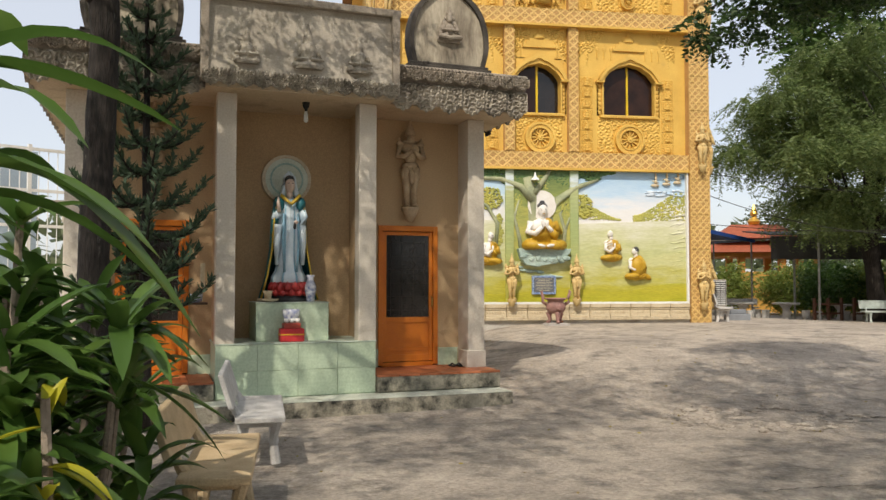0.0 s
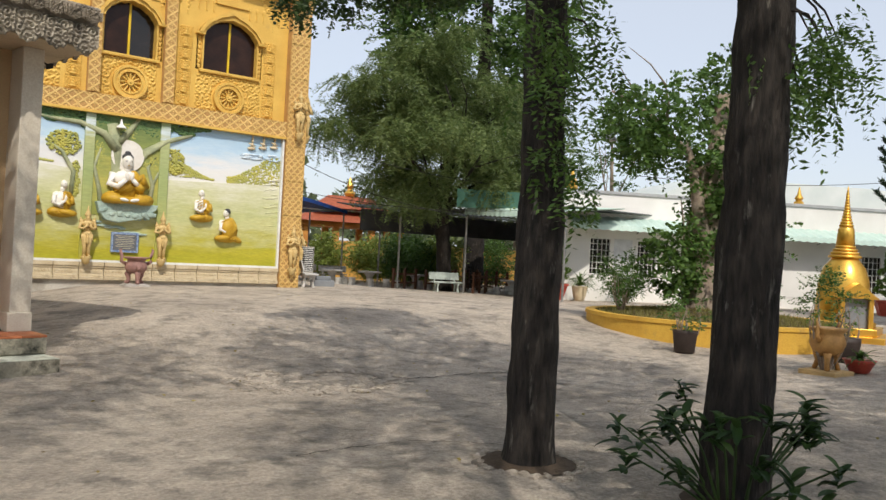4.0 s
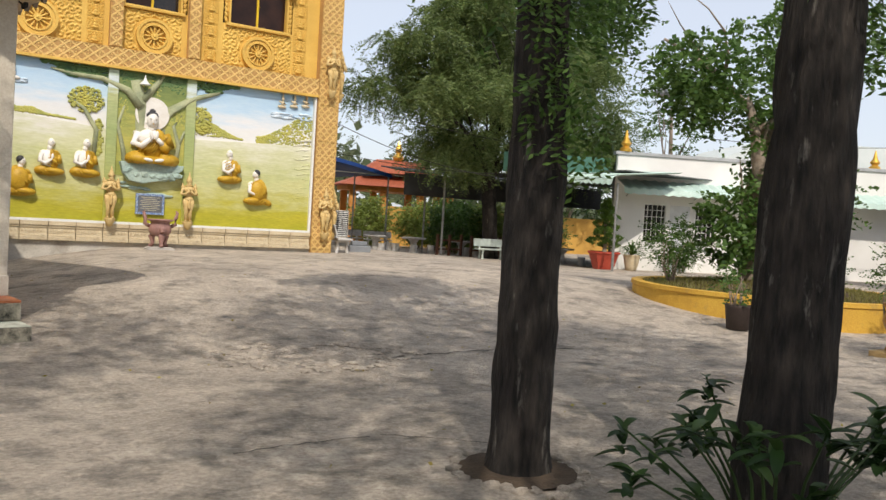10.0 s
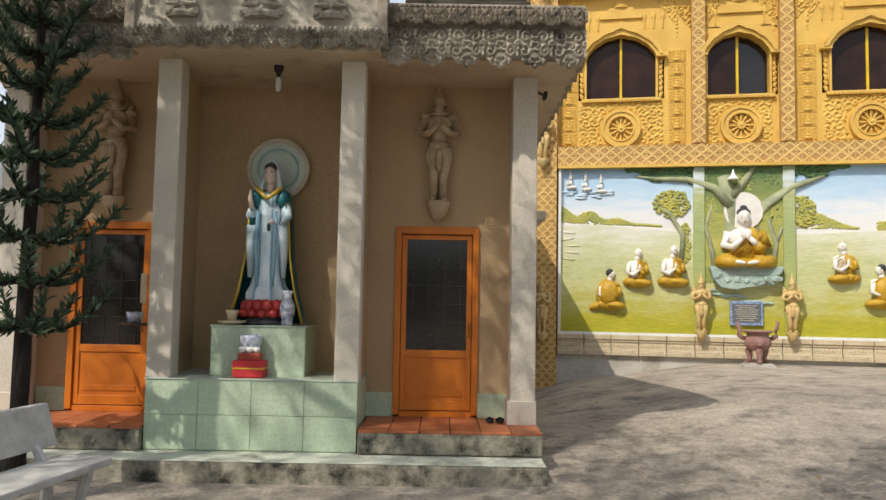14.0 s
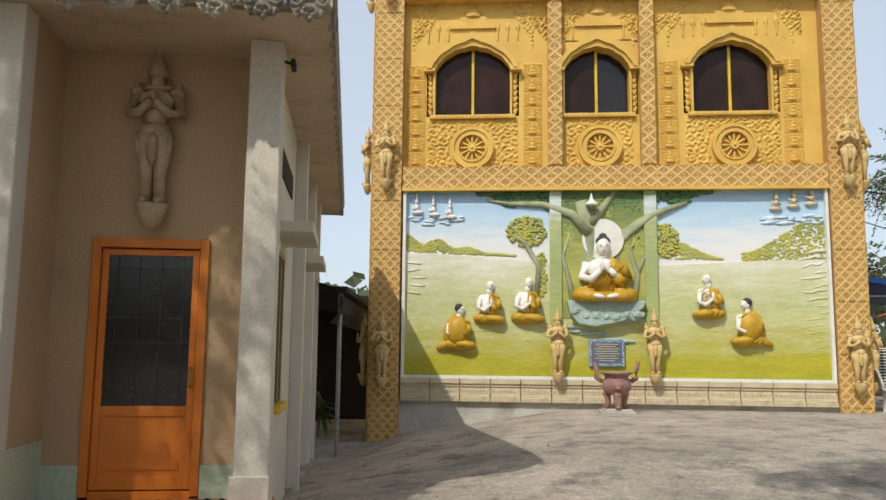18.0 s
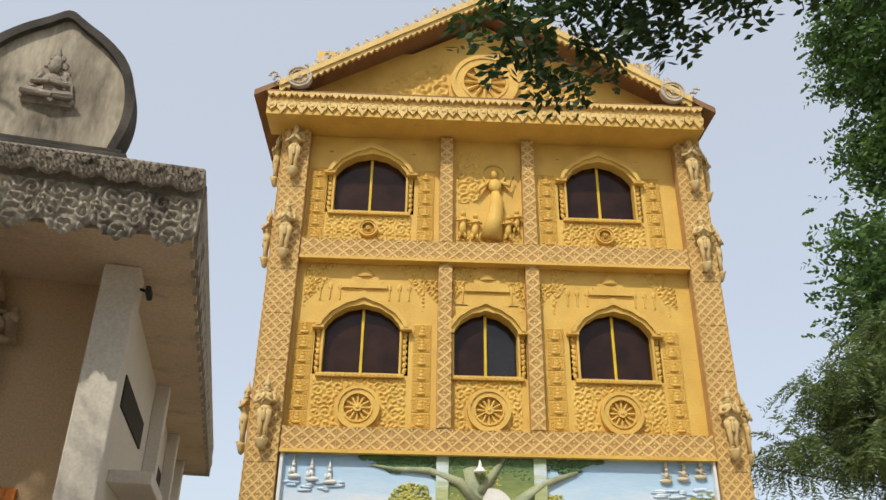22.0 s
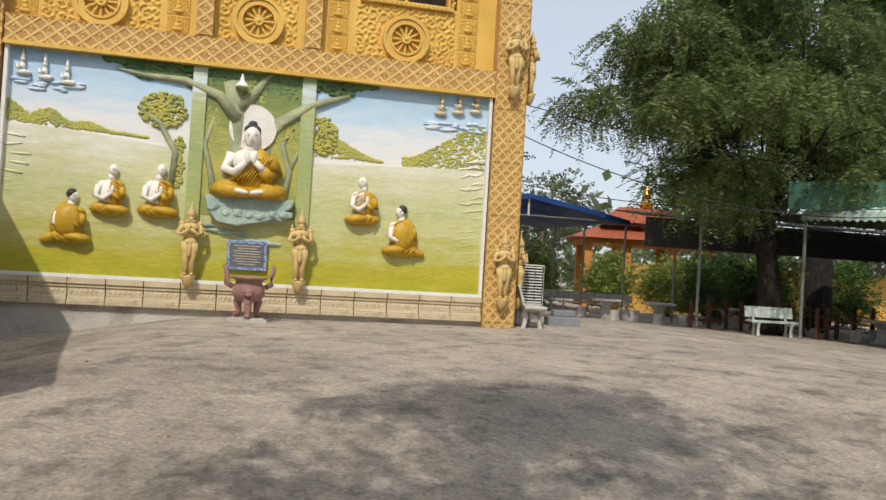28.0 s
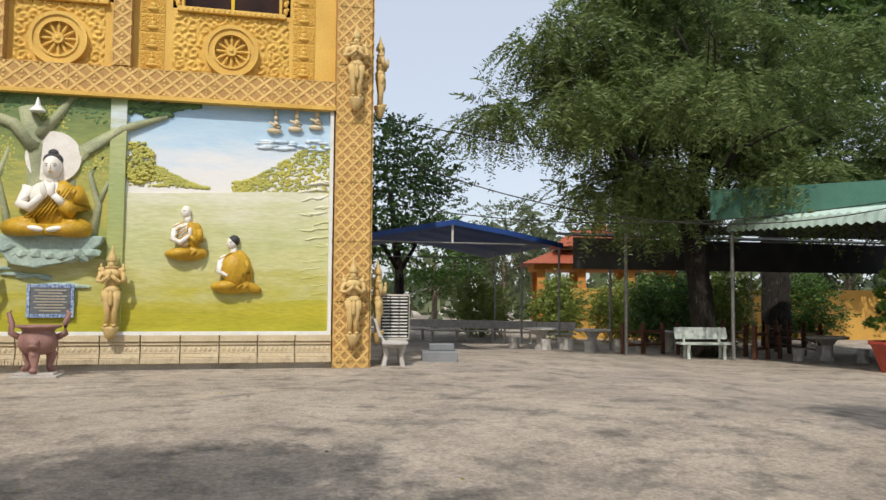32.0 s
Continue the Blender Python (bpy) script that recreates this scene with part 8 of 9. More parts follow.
def bonsai(place, rz, label, seed, s=1.0):
    """A cloud-pruned tree in a wide red pot."""
    o = thing("bonsai", place, rz, label, "bonsai", "potted bonsai")
    bm = N()
    lathe(bm, [(0.40 * s, 0), (0.42 * s, 0.08 * s), (0.44 * s, 0.12 * s), (0.60 * s, 0.60 * s), (0.66 * s, 0.64 * s), (0.66 * s, 0.70 * s), (0.58 * s, 0.70 * s), (0.54 * s, 0.6 * s)], 8)
    part("pot", bm, M_RED, o)
    part("soil", lathe(N(), [(0.55 * s, 0.64 * s), (0.02, 0.67 * s)], 8), M_SOIL, o)
    bm = N()
    tube(bm, [(0, 0, 0.6 * s), (0.08 * s, 0, 1.1 * s), (-0.06 * s, 0, 1.7 * s), (0, 0, 2.5 * s)], [0.09 * s, 0.07 * s, 0.05 * s, 0.02 * s], 9)
    part("trunk", bm, M_BARKL, o)
    rng = np.random.default_rng(seed)
    rr = random.Random(seed)
    for k in range(13):
        z = (0.95 + 0.135 * k) * s
        R = (0.72 - 0.045 * k) * s
        a = k * 2.4
        c = (R * 0.5 * math.cos(a), R * 0.5 * math.sin(a), z)
        n = 420
        d = rng.normal(size=(n, 3))
        d /= np.linalg.norm(d, axis=1, keepdims=True)
        P = np.array(c) + d * np.array([R * 0.55, R * 0.55, 0.11 * s]) * rng.uniform(0.6, 1, (n, 1))
        quads("leaf_pad", leaf_quads(P, d + np.array([0, 0, 0.6]), 0.10 * s * rng.uniform(0.7, 1.3, n), 0.05 * s * rng.uniform(0.7, 1.2, n), rng), leafmat("bonsai_leaf", (0.07, 0.15, 0.025), (0.19, 0.29, 0.06)), o)
    return o


bonsai((24.5, 24.2, gz(24.5, 24.2) - 0.02), 20, "tiered bonsai in a wide red pot beside the white building", 71, 1.02)
bonsai((36.5, 16.2, 0), 20, "tiered bonsai in a wide red pot before the white wall", 72, 1.12)


def palm_pot(place, seed, label, material, prof, L=0.7, n=26, w=0.05):
    o = pot("potted_palm", place, prof, material, label, "plant")
    rr = random.Random(seed)
    bm = N()
    z = prof[-1][1]
    for k in range(n):
        a, e = rr.uniform(0, 6.28), rr.uniform(0.3, 1.35)
        strap(bm, (0, 0, z), (math.cos(a) * math.cos(e), math.sin(a) * math.cos(e), math.sin(e)), L * rr.uniform(0.7, 1.2), w, rr.uniform(0.35, 0.9))
    part("fronds", bm, L_BROAD, o)
    return o


POTW = [(0.16, 0), (0.2, 0.02), (0.27, 0.25), (0.3, 0.45), (0.33, 0.58), (0.35, 0.62), (0.29, 0.62)]
palm_pot((25.3, 23.5, gz(25.3, 23.5)), 73, "potted palm in a cream stone pot", M_CREAMSTONE, POTW, 1.25, 70, 0.055)
palm_pot((37.4, 15.3, 0), 74, "spiky plant in a tall white pot", M_WHITEP, [(0.2, 0), (0.22, 0.05), (0.3, 0.7), (0.32, 0.74), (0.27, 0.74)], 1.2, 30, 0.06)
palm_pot((15.65, 7.55, 0), 75, "aloe in a red clay bowl on the concrete", M_RED, [(0.12, 0), (0.16, 0.02), (0.26, 0.2), (0.28, 0.24), (0.24, 0.24)], 0.42, 26, 0.055)
_p = pot("potted_shrub", (14.7, 10.55, 0), [(0.17, 0), (0.2, 0.02), (0.24, 0.4), (0.26, 0.45), (0.22, 0.45)], mat("black_plastic", (0.05, 0.035, 0.03), rough=0.6, scale=5), "sparse shrub in a dark pot beside the planter", "plant")
bush(_p, (0, 0, 0.85), (0.42, 0.42, 0.35), 14, 6, L_BROAD, 76, 0.07, 0.16, 0.08)
_p = pot("potted_shrub", (17.0, 8.5, 0), [(0.2, 0), (0.24, 0.02), (0.3, 0.4), (0.3, 0.5), (0.25, 0.5)], MATS["black_plastic"], "leafy shrub in a dark pot", "plant")
bush(_p, (0, 0, 0.9), (0.35, 0.35, 0.4), 12, 6, L_BROAD, 77, 0.07, 0.16, 0.08)


def build_jar():
    o = grow(thing("golden_urn", (14.85, 7.73, 0), 0, "golden footed urn planted with a small shrub", "urn"), 1.1)
    bm = N()
    box(bm, -0.3, 0.3, -0.3, 0.3, -0.05, 0.06, 0.015)
    part("slab", bm, mat("tan_slab", (0.5, 0.34, 0.15), rough=0.7, scale=4), o)
    M_JAR = mat("tan_gilt", (0.50, 0.28, 0.09), (0.38, 0.2, 0.07), rough=0.5, metal=0.2, scale=6, bump=0.2)
    for k in range(3):
        a = math.radians(90 + 120 * k)
        bm = N()
        tube(bm, [(0.2 * math.cos(a), 0.2 * math.sin(a), 0.06), (0.15 * math.cos(a), 0.15 * math.sin(a), 0.2), (0.17 * math.cos(a), 0.17 * math.sin(a), 0.34)], [0.04, 0.04, 0.07], 8)
        part("leg", bm, M_JAR, o, smooth=True)
    part("bowl", lathe(N(), [(0.1, 0.28), (0.22, 0.36), (0.27, 0.48), (0.24, 0.6), (0.22, 0.64), (0.28, 0.7), (0.28, 0.73), (0.22, 0.73)], 26), M_JAR, o, smooth=True)
    for s in (-1, 1):
        bm = N()
        tube(bm, [(s * 0.25, 0, 0.52), (s * 0.34, 0, 0.6), (s * 0.32, 0, 0.74), (s * 0.36, 0, 0.84)], [0.04, 0.035, 0.03, 0.015], 7)
        part("handle", bm, M_JAR, o, smooth=True)
    bush(o, (0, 0, 1.15), (0.42, 0.42, 0.4), 18, 6, L_BROAD, 78, 0.06, 0.15, 0.08)


build_jar()


def build_bushes():
    b = grow(thing("round_bush", (17.95, 5.0, 0), 0, "rounded green bush on twisted stems", "bush"), 1.1)
    bush(b, (0, 0, 1.2), (0.98, 0.98, 0.62), 150, 12, L_BROAD, 91, 0.075, 0.22, 0.16, 0.0)
    b = thing("round_bush", (19.2, 3.5, 0), 0, "green bush near the grey building steps", "bush")
    bush(b, (0, 0, 1.0), (0.8, 0.8, 0.6), 60, 12, L_BROAD, 92, 0.075, 0.22, 0.16, 0.0)
    b = thing("foot_shrub", (6.2, 3.9, 0), 0, "glossy broad-leaved shrub round the foot of the tree", "shrub")
    rng = np.random.default_rng(93)
    rr = random.Random(93)
    for k in range(26):
        bm = N()
        a = rr.uniform(0, 6.28)
        R = rr.uniform(0.2, 0.85)
        h = rr.uniform(0.35, 0.85)
        tip = Vector((R * math.cos(a), R * math.sin(a), h))
        tube(bm, [(0.1 * math.cos(a), 0.1 * math.sin(a), 0), tip * 0.6, tip], [0.012, 0.009, 0.006], 5)
        for q in range(11):
            aa, e = rr.uniform(0, 6.28), rr.uniform(-0.1, 0.9)
            strap(bm, tip - Vector((0, 0, 0.03 * q * 0.5)), (math.cos(aa) * math.cos(e), math.sin(aa) * math.cos(e), math.sin(e)), rr.uniform(0.13, 0.2), 0.06, rr.uniform(0.1, 0.5))
        part("shoot", bm, L_DARK, b)
    for x, y, r, h, sd, lab in ((16.7, 13.9, 0.55, 0.9, 94, "small shrub in the round planter"), (20.3, 12.6, 0.45, 0.8, 95, "small dark shrub behind the planter"), (27.2, 22.6, 0.6, 0.9, 96, "bushy shrub before the white wall")):
        b = thing("shrub", (x, y, 0.5 if r > 0.5 and x < 20 else 0), 0, lab, "shrub")
        bush(b, (0, 0, h), (r, r, 0.5), 40, 10, L_BROAD, sd, 0.08, 0.24, 0.14, 0.1)
    for i, (x, y, r_) in enumerate(((25.7, 40.6, 1.1), (27.2, 41.0, 1.25), (28.8, 41.2, 1.1), (23.4, 42.0, 0.9), (26.0, 37.0, 1.2), (28.0, 36.6, 1.1), (29.6, 40.0, 1.2), (20.6, 44.5, 1.2), (33.4, 38.6, 1.1))):
        b = thing("garden_bush", (x, y, -0.1), 0, "leafy green garden bush before the yellow wall", "bush", "garden bushes")
        bush(b, (0, 0, 1.5), (r_, r_, 1.15), 70, 12, L_LIGHT if i in (0, 3, 5, 7) else L_BROAD, 140 + i, 0.16, 0.4, 0.25, 0.2)
    # soil rings where the trunks come through the concrete
    for x, y in ((5.79, 5.54), (6.4, 4.0)):
        o = thing("root_hole", (x, y, 0), 0, "broken concrete ring with soil round the trunk", "hole")
        rr = random.Random(int(x * 10))
        for k in range(26):
            bm = N()
            a = 2 * math.pi * k / 26
            r = 0.42 + rr.uniform(-0.06, 0.08)
            blob(bm, (r * math.cos(a), r * math.sin(a), 0.005), (rr.uniform(0.05, 0.1), rr.uniform(0.04, 0.08), rr.uniform(0.015, 0.04)), 1)
            part("stone", bm, M_CONC, o)
        part("soil", lathe(N(), [(0.4, 0.02), (0.3, 0.035), (0.02, 0.05)], 20), M_SOIL, o)


build_bushes()


# ---- white building with its corrugated awning ----
WB = pose(26.42, 24.39, -0.06, 0, 0, -27.85) @ Matrix.Scale(1.1, 4)


def build_white():
    w = grow(thing("white_building", (26.42, 24.39, -0.06), -27.85, "long white single-storey building with a pale green awning", "building"), 1.1)
    wins = [(0.18, 1.08, 1.17, 2.63, "grille"), (2.13, 3.0, 1.17, 2.61, "grille"), (5.6, 6.5, 1.17, 2.6, "grille"), (11.9, 12.9, 0.9, 2.5, "grille"), (15.9, 17.05, 0.5, 2.75, "louver"), (19.5, 20.6, 1.1, 2.6, "grille")]
    x = -0.9
    walls = []
    for a, b, c, d, k in wins:
        walls += [(x, a, -0.3, 4.35), (a, b, -0.3, c), (a, b, d, 4.35)]
        x = b
    for xa, xb, za, zb in walls + [(x, 26, -0.3, 4.35)]:
        part("front_wall", box(N(), xa, xb, 0, 0.2, za, zb), M_WHITE, w)
    # the end wall's blue-grey is darkened to put its shade into the colour
    bm = N()
    box(bm, 0, 9, -0.2, 0, -0.3, 4.35)
    bmesh.ops.rotate(bm, verts=bm.verts, cent=(0, 0, 0), matrix=Matrix.Rotation(radians(74), 3, 'Z'))
    bmesh.ops.translate(bm, verts=bm.verts, vec=(-0.9, 0.2, 0))
    part("end_wall", bm, mat("shaded_slate_wall", (0.13, 0.15, 0.17), (0.09, 0.10, 0.12), rough=0.8, scale=1.5), w, "slate-blue end wall, darkened as in shade")
    bm = N()
    box(bm, -1.0, 26, -0.06, 0.3, 4.35, 4.47, 0.01)
    part("coping", bm, mat("grey_coping", (0.42, 0.43, 0.44), rough=0.8), w)
    bm = N()
    box(bm, -0.9, 26, -0.45, -0.003, -0.3, 0.10, 0.01)
    part("yellow_kerb", bm, mat("yellow_kerb_paint", (0.62, 0.40, 0.08), rough=0.7, scale=2), w)
    for a, b, c, d, k in wins:
        win = part("window", N(), M_WHITEP, w)
        bm = N()
        box(bm, a, b, 0.12, 0.14, c, d)
        part("pane", bm, M_GLASSD if k == "grille" else mat("louver_blue", (0.34, 0.43, 0.45), rough=0.5), win)
        bm = N()
        for q in (a, b - 0.05):
            box(bm, q, q + 0.05, -0.02, 0.1, c, d)
        box(bm, a, b, -0.02, 0.1, d - 0.05, d)
        box(bm, a, b, -0.02, 0.1, c, c + 0.05)
        part("window_frame", bm, M_WHITEP, win)
        if k == "grille":
            for q in range(4):
                bm = N()
                x = a + (q + 1) * (b - a) / 5
                tube(bm, [(x, 0.05, c), (x, 0.05, d)], 0.012, 6)
                part("bar", bm, M_WHITEP, win)
            for q in range(5):
                bm = N()
                z = c + (q + 1) * (d - c) / 6
                tube(bm, [(a, 0.05, z), (b, 0.05, z)], 0.012, 6)
                part("bar", bm, M_WHITEP, win)
        else:
            for q in range(14):
                bm = N()
                z = c + 0.08 + q * (d - c - 0.12) / 14
                box(bm, a + 0.05, b - 0.05, 0.0, 0.1, z, z + 0.1)
                part("slat", bm, MATS["louver_blue"], win)
    door = part("door", N(), M_WHITEP, w)
    bm = N()
    box(bm, 1.2, 1.95, -0.02, 0.0, 0.1, 2.6, 0.005)
    part("door_panel", bm, mat("pale_door", (0.70, 0.72, 0.73), rough=0.5, scale=3), door)
    # corrugated awning: each ridge a real wave
    bm = N()
    n = 300
    rows = []
    for k in range(n + 1):
        x = -0.9 + 26.9 * k / n
        dz = 0.025 * math.cos(k * math.pi / 2 * 2 / 2)
        rows.append([bm.verts.new((x, y, z + dz)) for y, z in ((0.0, 3.46), (-0.85, 3.18), (-1.0, 3.10), (-1.06, 2.90))])
    for a, b in zip(rows, rows[1:]):
        for i in range(3):
            bm.faces.new((a[i], b[i], b[i + 1], a[i + 1]))
    part("awning", bm, M_ROOFG, w)
    bm = N()
    for q in range(10):
        tube(bm, [(-0.5 + 2.6 * q, 0, 2.85), (-0.5 + 2.6 * q, -0.9, 3.12)], 0.02, 6)
    part("awning_bracket", bm, M_STEEL, w)
    bm = N()
    prism(bm, [(3.5, 4.4), (26, 4.4), (26, 5.0), (14, 5.6), (6.0, 5.6)], 2.5, 9)
    part("roof", bm, M_ROOF, w)
    fin = thing("roof_finial", tuple(WB @ Vector((9.25, 0.4, 4.47))), 0, "small golden finial ornament on the roof edge", "finial")
    part("body", lathe(N(), [(0.22, 0), (0.22, 0.1), (0.12, 0.2), (0.2, 0.3), (0.1, 0.45), (0.02, 0.8)], 12), M_GOLD, fin)
    fin2 = copy_thing(fin, WB @ Matrix.Translation((-0.6, 0.1, 4.47)))


build_white()


# ---- grey building with the balcony ----
def build_grey():
    g = grow(thing("grey_building", (28.4, 9.75, 0), -66, "grey two-storey building with a grilled balcony", "building"), 1.11)
    bm = N()
    box(bm, 0, 1.05, -0.05, 0.3, -0.2, 2.8)
    part("pillar", bm, M_GREY, g)
    rng = random.Random(3)
    bm = N()
    for k in range(9):
        blob(bm, (0.14, -0.05, 0.5 + 0.24 * k), (0.07, 0.03, 0.08), 1)
        blob(bm, (0.91, -0.05, 0.5 + 0.24 * k), (0.07, 0.03, 0.08), 1)
    for z in (0.6, 1.5):
        box(bm, 0.28, 0.78, -0.08, -0.05, z, z + 0.05)
        tube(bm, [(0.35, -0.07, z + 0.1), (0.53, -0.08, z + 0.75), (0.7, -0.07, z + 0.1)], 0.04, 6)
    scrollwork(bm, 0.25, 0.8, 2.2, 2.7, -0.05, 0.12, rng)
    part("pillar_carving", bm, M_GREY, g)
    bm = N()
    box(bm, 0, 10, 0.3, 6, 2.8, 3.75)
    box(bm, -0.02, 10, -0.35, 0.3, 2.8, 3.05, 0.02)
    part("floor_slab", bm, M_GREY, g)
    bm = N()
    box(bm, 1.1, 10, 2.0, 2.2, -0.2, 2.8)
    part("entrance_wall", bm, mat("brown_tile_wall", (0.22, 0.15, 0.09), (0.15, 0.10, 0.06), rough=0.5, scale=3), g)
    bm = N()
    box(bm, 3.4, 4.5, 1.95, 1.99, 0.3, 2.4)
    part("door", bm, M_DARK, g)
    bm = N()
    box(bm, 2.2, 3.1, 1.93, 1.99, 1.2, 2.2)
    part("notice_board", bm, M_WHITEP, g)
    bm = N()
    box(bm, 0, 1.15, 0.0, 0.3, 3.05, 3.75)
    box(bm, 0, 0.12, 0.0, 0.3, 3.75, 5.95)
    box(bm, 1.03, 1.15, 0.0, 0.3, 3.75, 5.95)
    box(bm, 0, 10, 0.0, 0.3, 5.95, 7.0)
    box(bm, 0, 0.2, 0.3, 6, 3.05, 7.0)
    box(bm, 0, 10, 5.8, 6.0, 0, 7.0)
    box(bm, 0.1, 10, 0.0, 6.0, 7.0, 7.1)
    part("wall", bm, M_GREY, g)
    block = part("breeze_wall", N(), M_WHITEP, g)
    bm = N()
    ring_prism(bm, ngon(0, 0, 0.115, 8), ngon(0, 0, 0.07, 8), 0, 0.12)
    bmesh.ops.rotate(bm, verts=bm.verts, cent=(0, 0, 0), matrix=Matrix.Rotation(radians(22.5), 3, 'Y'))
    me = bpy.data.meshes.new("breeze_block")
    bm.to_mesh(me)
    bm.free()
    me.materials.append(mat("pale_block", (0.62, 0.64, 0.66), rough=0.8, scale=5))
    for i in range(4):
        for j in range(10):
            piece("breeze_block", me, block, Matrix.Translation((0.235 + i * 0.227, 0.05, 3.86 + j * 0.22)))
    # near-black sheets fill the block holes and the balcony with shade
    bm = N()
    box(bm, 0.1, 1.1, 0.27, 0.3, 3.75, 5.95)
    part("backing", bm, M_DARK, block)
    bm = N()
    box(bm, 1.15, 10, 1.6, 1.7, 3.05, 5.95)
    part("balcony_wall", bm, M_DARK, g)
    grille = part("balcony_grille", N(), M_WHITEP, g)
    for k in range(30):
        bm = N()
        x = 1.3 + k * 0.17
        tube(bm, [(x, 0.05, 4.2), (x, 0.05, 5.75)], 0.016, 6)
        part("bar", bm, M_WHITEP, grille)
    for z in (4.2, 4.6, 5.0, 5.4, 5.75, 3.95):
        bm = N()
        tube(bm, [(1.2, 0.05, z), (6.5, 0.05, z)], 0.018, 6)
        part("rail", bm, M_WHITEP, grille)
    bm = N()
    box(bm, 1.2, 1.9, 0.0, 0.08, 3.05, 3.9)
    part("panel", bm, M_WHITEP, grille, "white fretwork panel")
    bm = N()
    n = 20
    rows = []
    for k in range(41):
        x = 0.3 + 6.5 * k / 40
        rows.append([bm.verts.new((x, -0.75, 5.75 + 0.06 * math.cos(k * 1.2) - 0.25 * max(0, 1 - k / 6) ** 2)), bm.verts.new((x, -0.4, 6.05)), bm.verts.new((x, 0.05, 6.15))])
    for a, b in zip(rows, rows[1:]):
        for i in range(2):
            bm.faces.new((a[i], b[i], b[i + 1], a[i + 1]))
    part("awning", bm, M_DARK, g)
    for k in range(2):
        bm = N()
        box(bm, 0.55 + 1.0 * k, 1.05 + 1.0 * k, -0.03, 0.0, 6.35, 6.75, 0.005)
        for q in range(5):
            box(bm, 0.58 + 1.0 * k + q * 0.09, 0.64 + 1.0 * k + q * 0.09, -0.06, -0.03, 6.38, 6.72)
        part("vent_grille", bm, M_CREAMSTONE, g)
    bm = N()
    box(bm, 3.2, 10, 0.6, 6, 7.0, 10.5)
    part("upper_storey", bm, M_GREY, g)
    bm = N()
    box(bm, 3.8, 10, -0.1, 0.6, 7.9, 8.5, 0.03)
    fringe(bm, 3.8, 7.0, 8.0, -0.11, 0.35, 0.4)
    part("carved_cornice", bm, M_OLD, g)
    dish = thing("satellite_dish", (29.2, 9.0, 7.88), -60, "faded orange satellite dish on the parapet", "dish")
    bm = N()
    lathe(bm, [(0.02, 0.0), (0.25, 0.04), (0.42, 0.14), (0.44, 0.15), (0.25, 0.06)], 24)
    bmesh.ops.rotate(bm, verts=bm.verts, cent=(0, 0, 0), matrix=Matrix.Rotation(radians(60), 3, 'X'))
    bmesh.ops.translate(bm, verts=bm.verts, vec=(0, 0, 0.5))
    part("bowl", bm, mat("faded_orange", (0.55, 0.28, 0.17), rough=0.6), dish)
    bm = N()
    tube(bm, [(0, 0, 0), (0, 0, 0.5)], 0.03, 8)
    part("mast", bm, M_STEEL, dish)
    st = thing("entrance_steps", (25.1, 6.9, 0), -47, "long grey concrete steps before the grey building", "steps")
    for k in range(3):
        bm = N()
        box(bm, -1.0, 9, -1.5 + 0.35 * k, 4, -0.1 + 0.15 * k, 0.1 + 0.15 * k, 0.015)
        part("step", bm, mat("grey_step", (0.33, 0.32, 0.31), (0.24, 0.235, 0.23), rough=0.85, scale=2), st)


build_grey()


def build_pine_bed():
    o = thing("stone_trough", (31.0, 12.0, 0), -30, "low concrete trough round the leaning pine", "trough")
    bm = N()
    box(bm, -0.8, 0.8, -0.6, 0.6, -0.1, 0.42, 0.02)
    part("body", bm, M_CONC, o)
    o = thing("wooden_stool", (24.6, 9.8, 0), 10, "low tan wooden stool on the concrete", "stool")
    M_TW = mat("tan_wood", (0.42, 0.27, 0.12), rough=0.6, scale=8)
    bm = N()
    box(bm, -0.5, 0.5, -0.2, 0.2, 0.36, 0.42, 0.01)
    part("seat", bm, M_TW, o)
    for s in (-0.42, 0.42):
        bm = N()
        box(bm, s - 0.05, s + 0.05, -0.17, 0.17, -0.02, 0.36, 0.008)
        part("leg", bm, M_TW, o)


build_pine_bed()


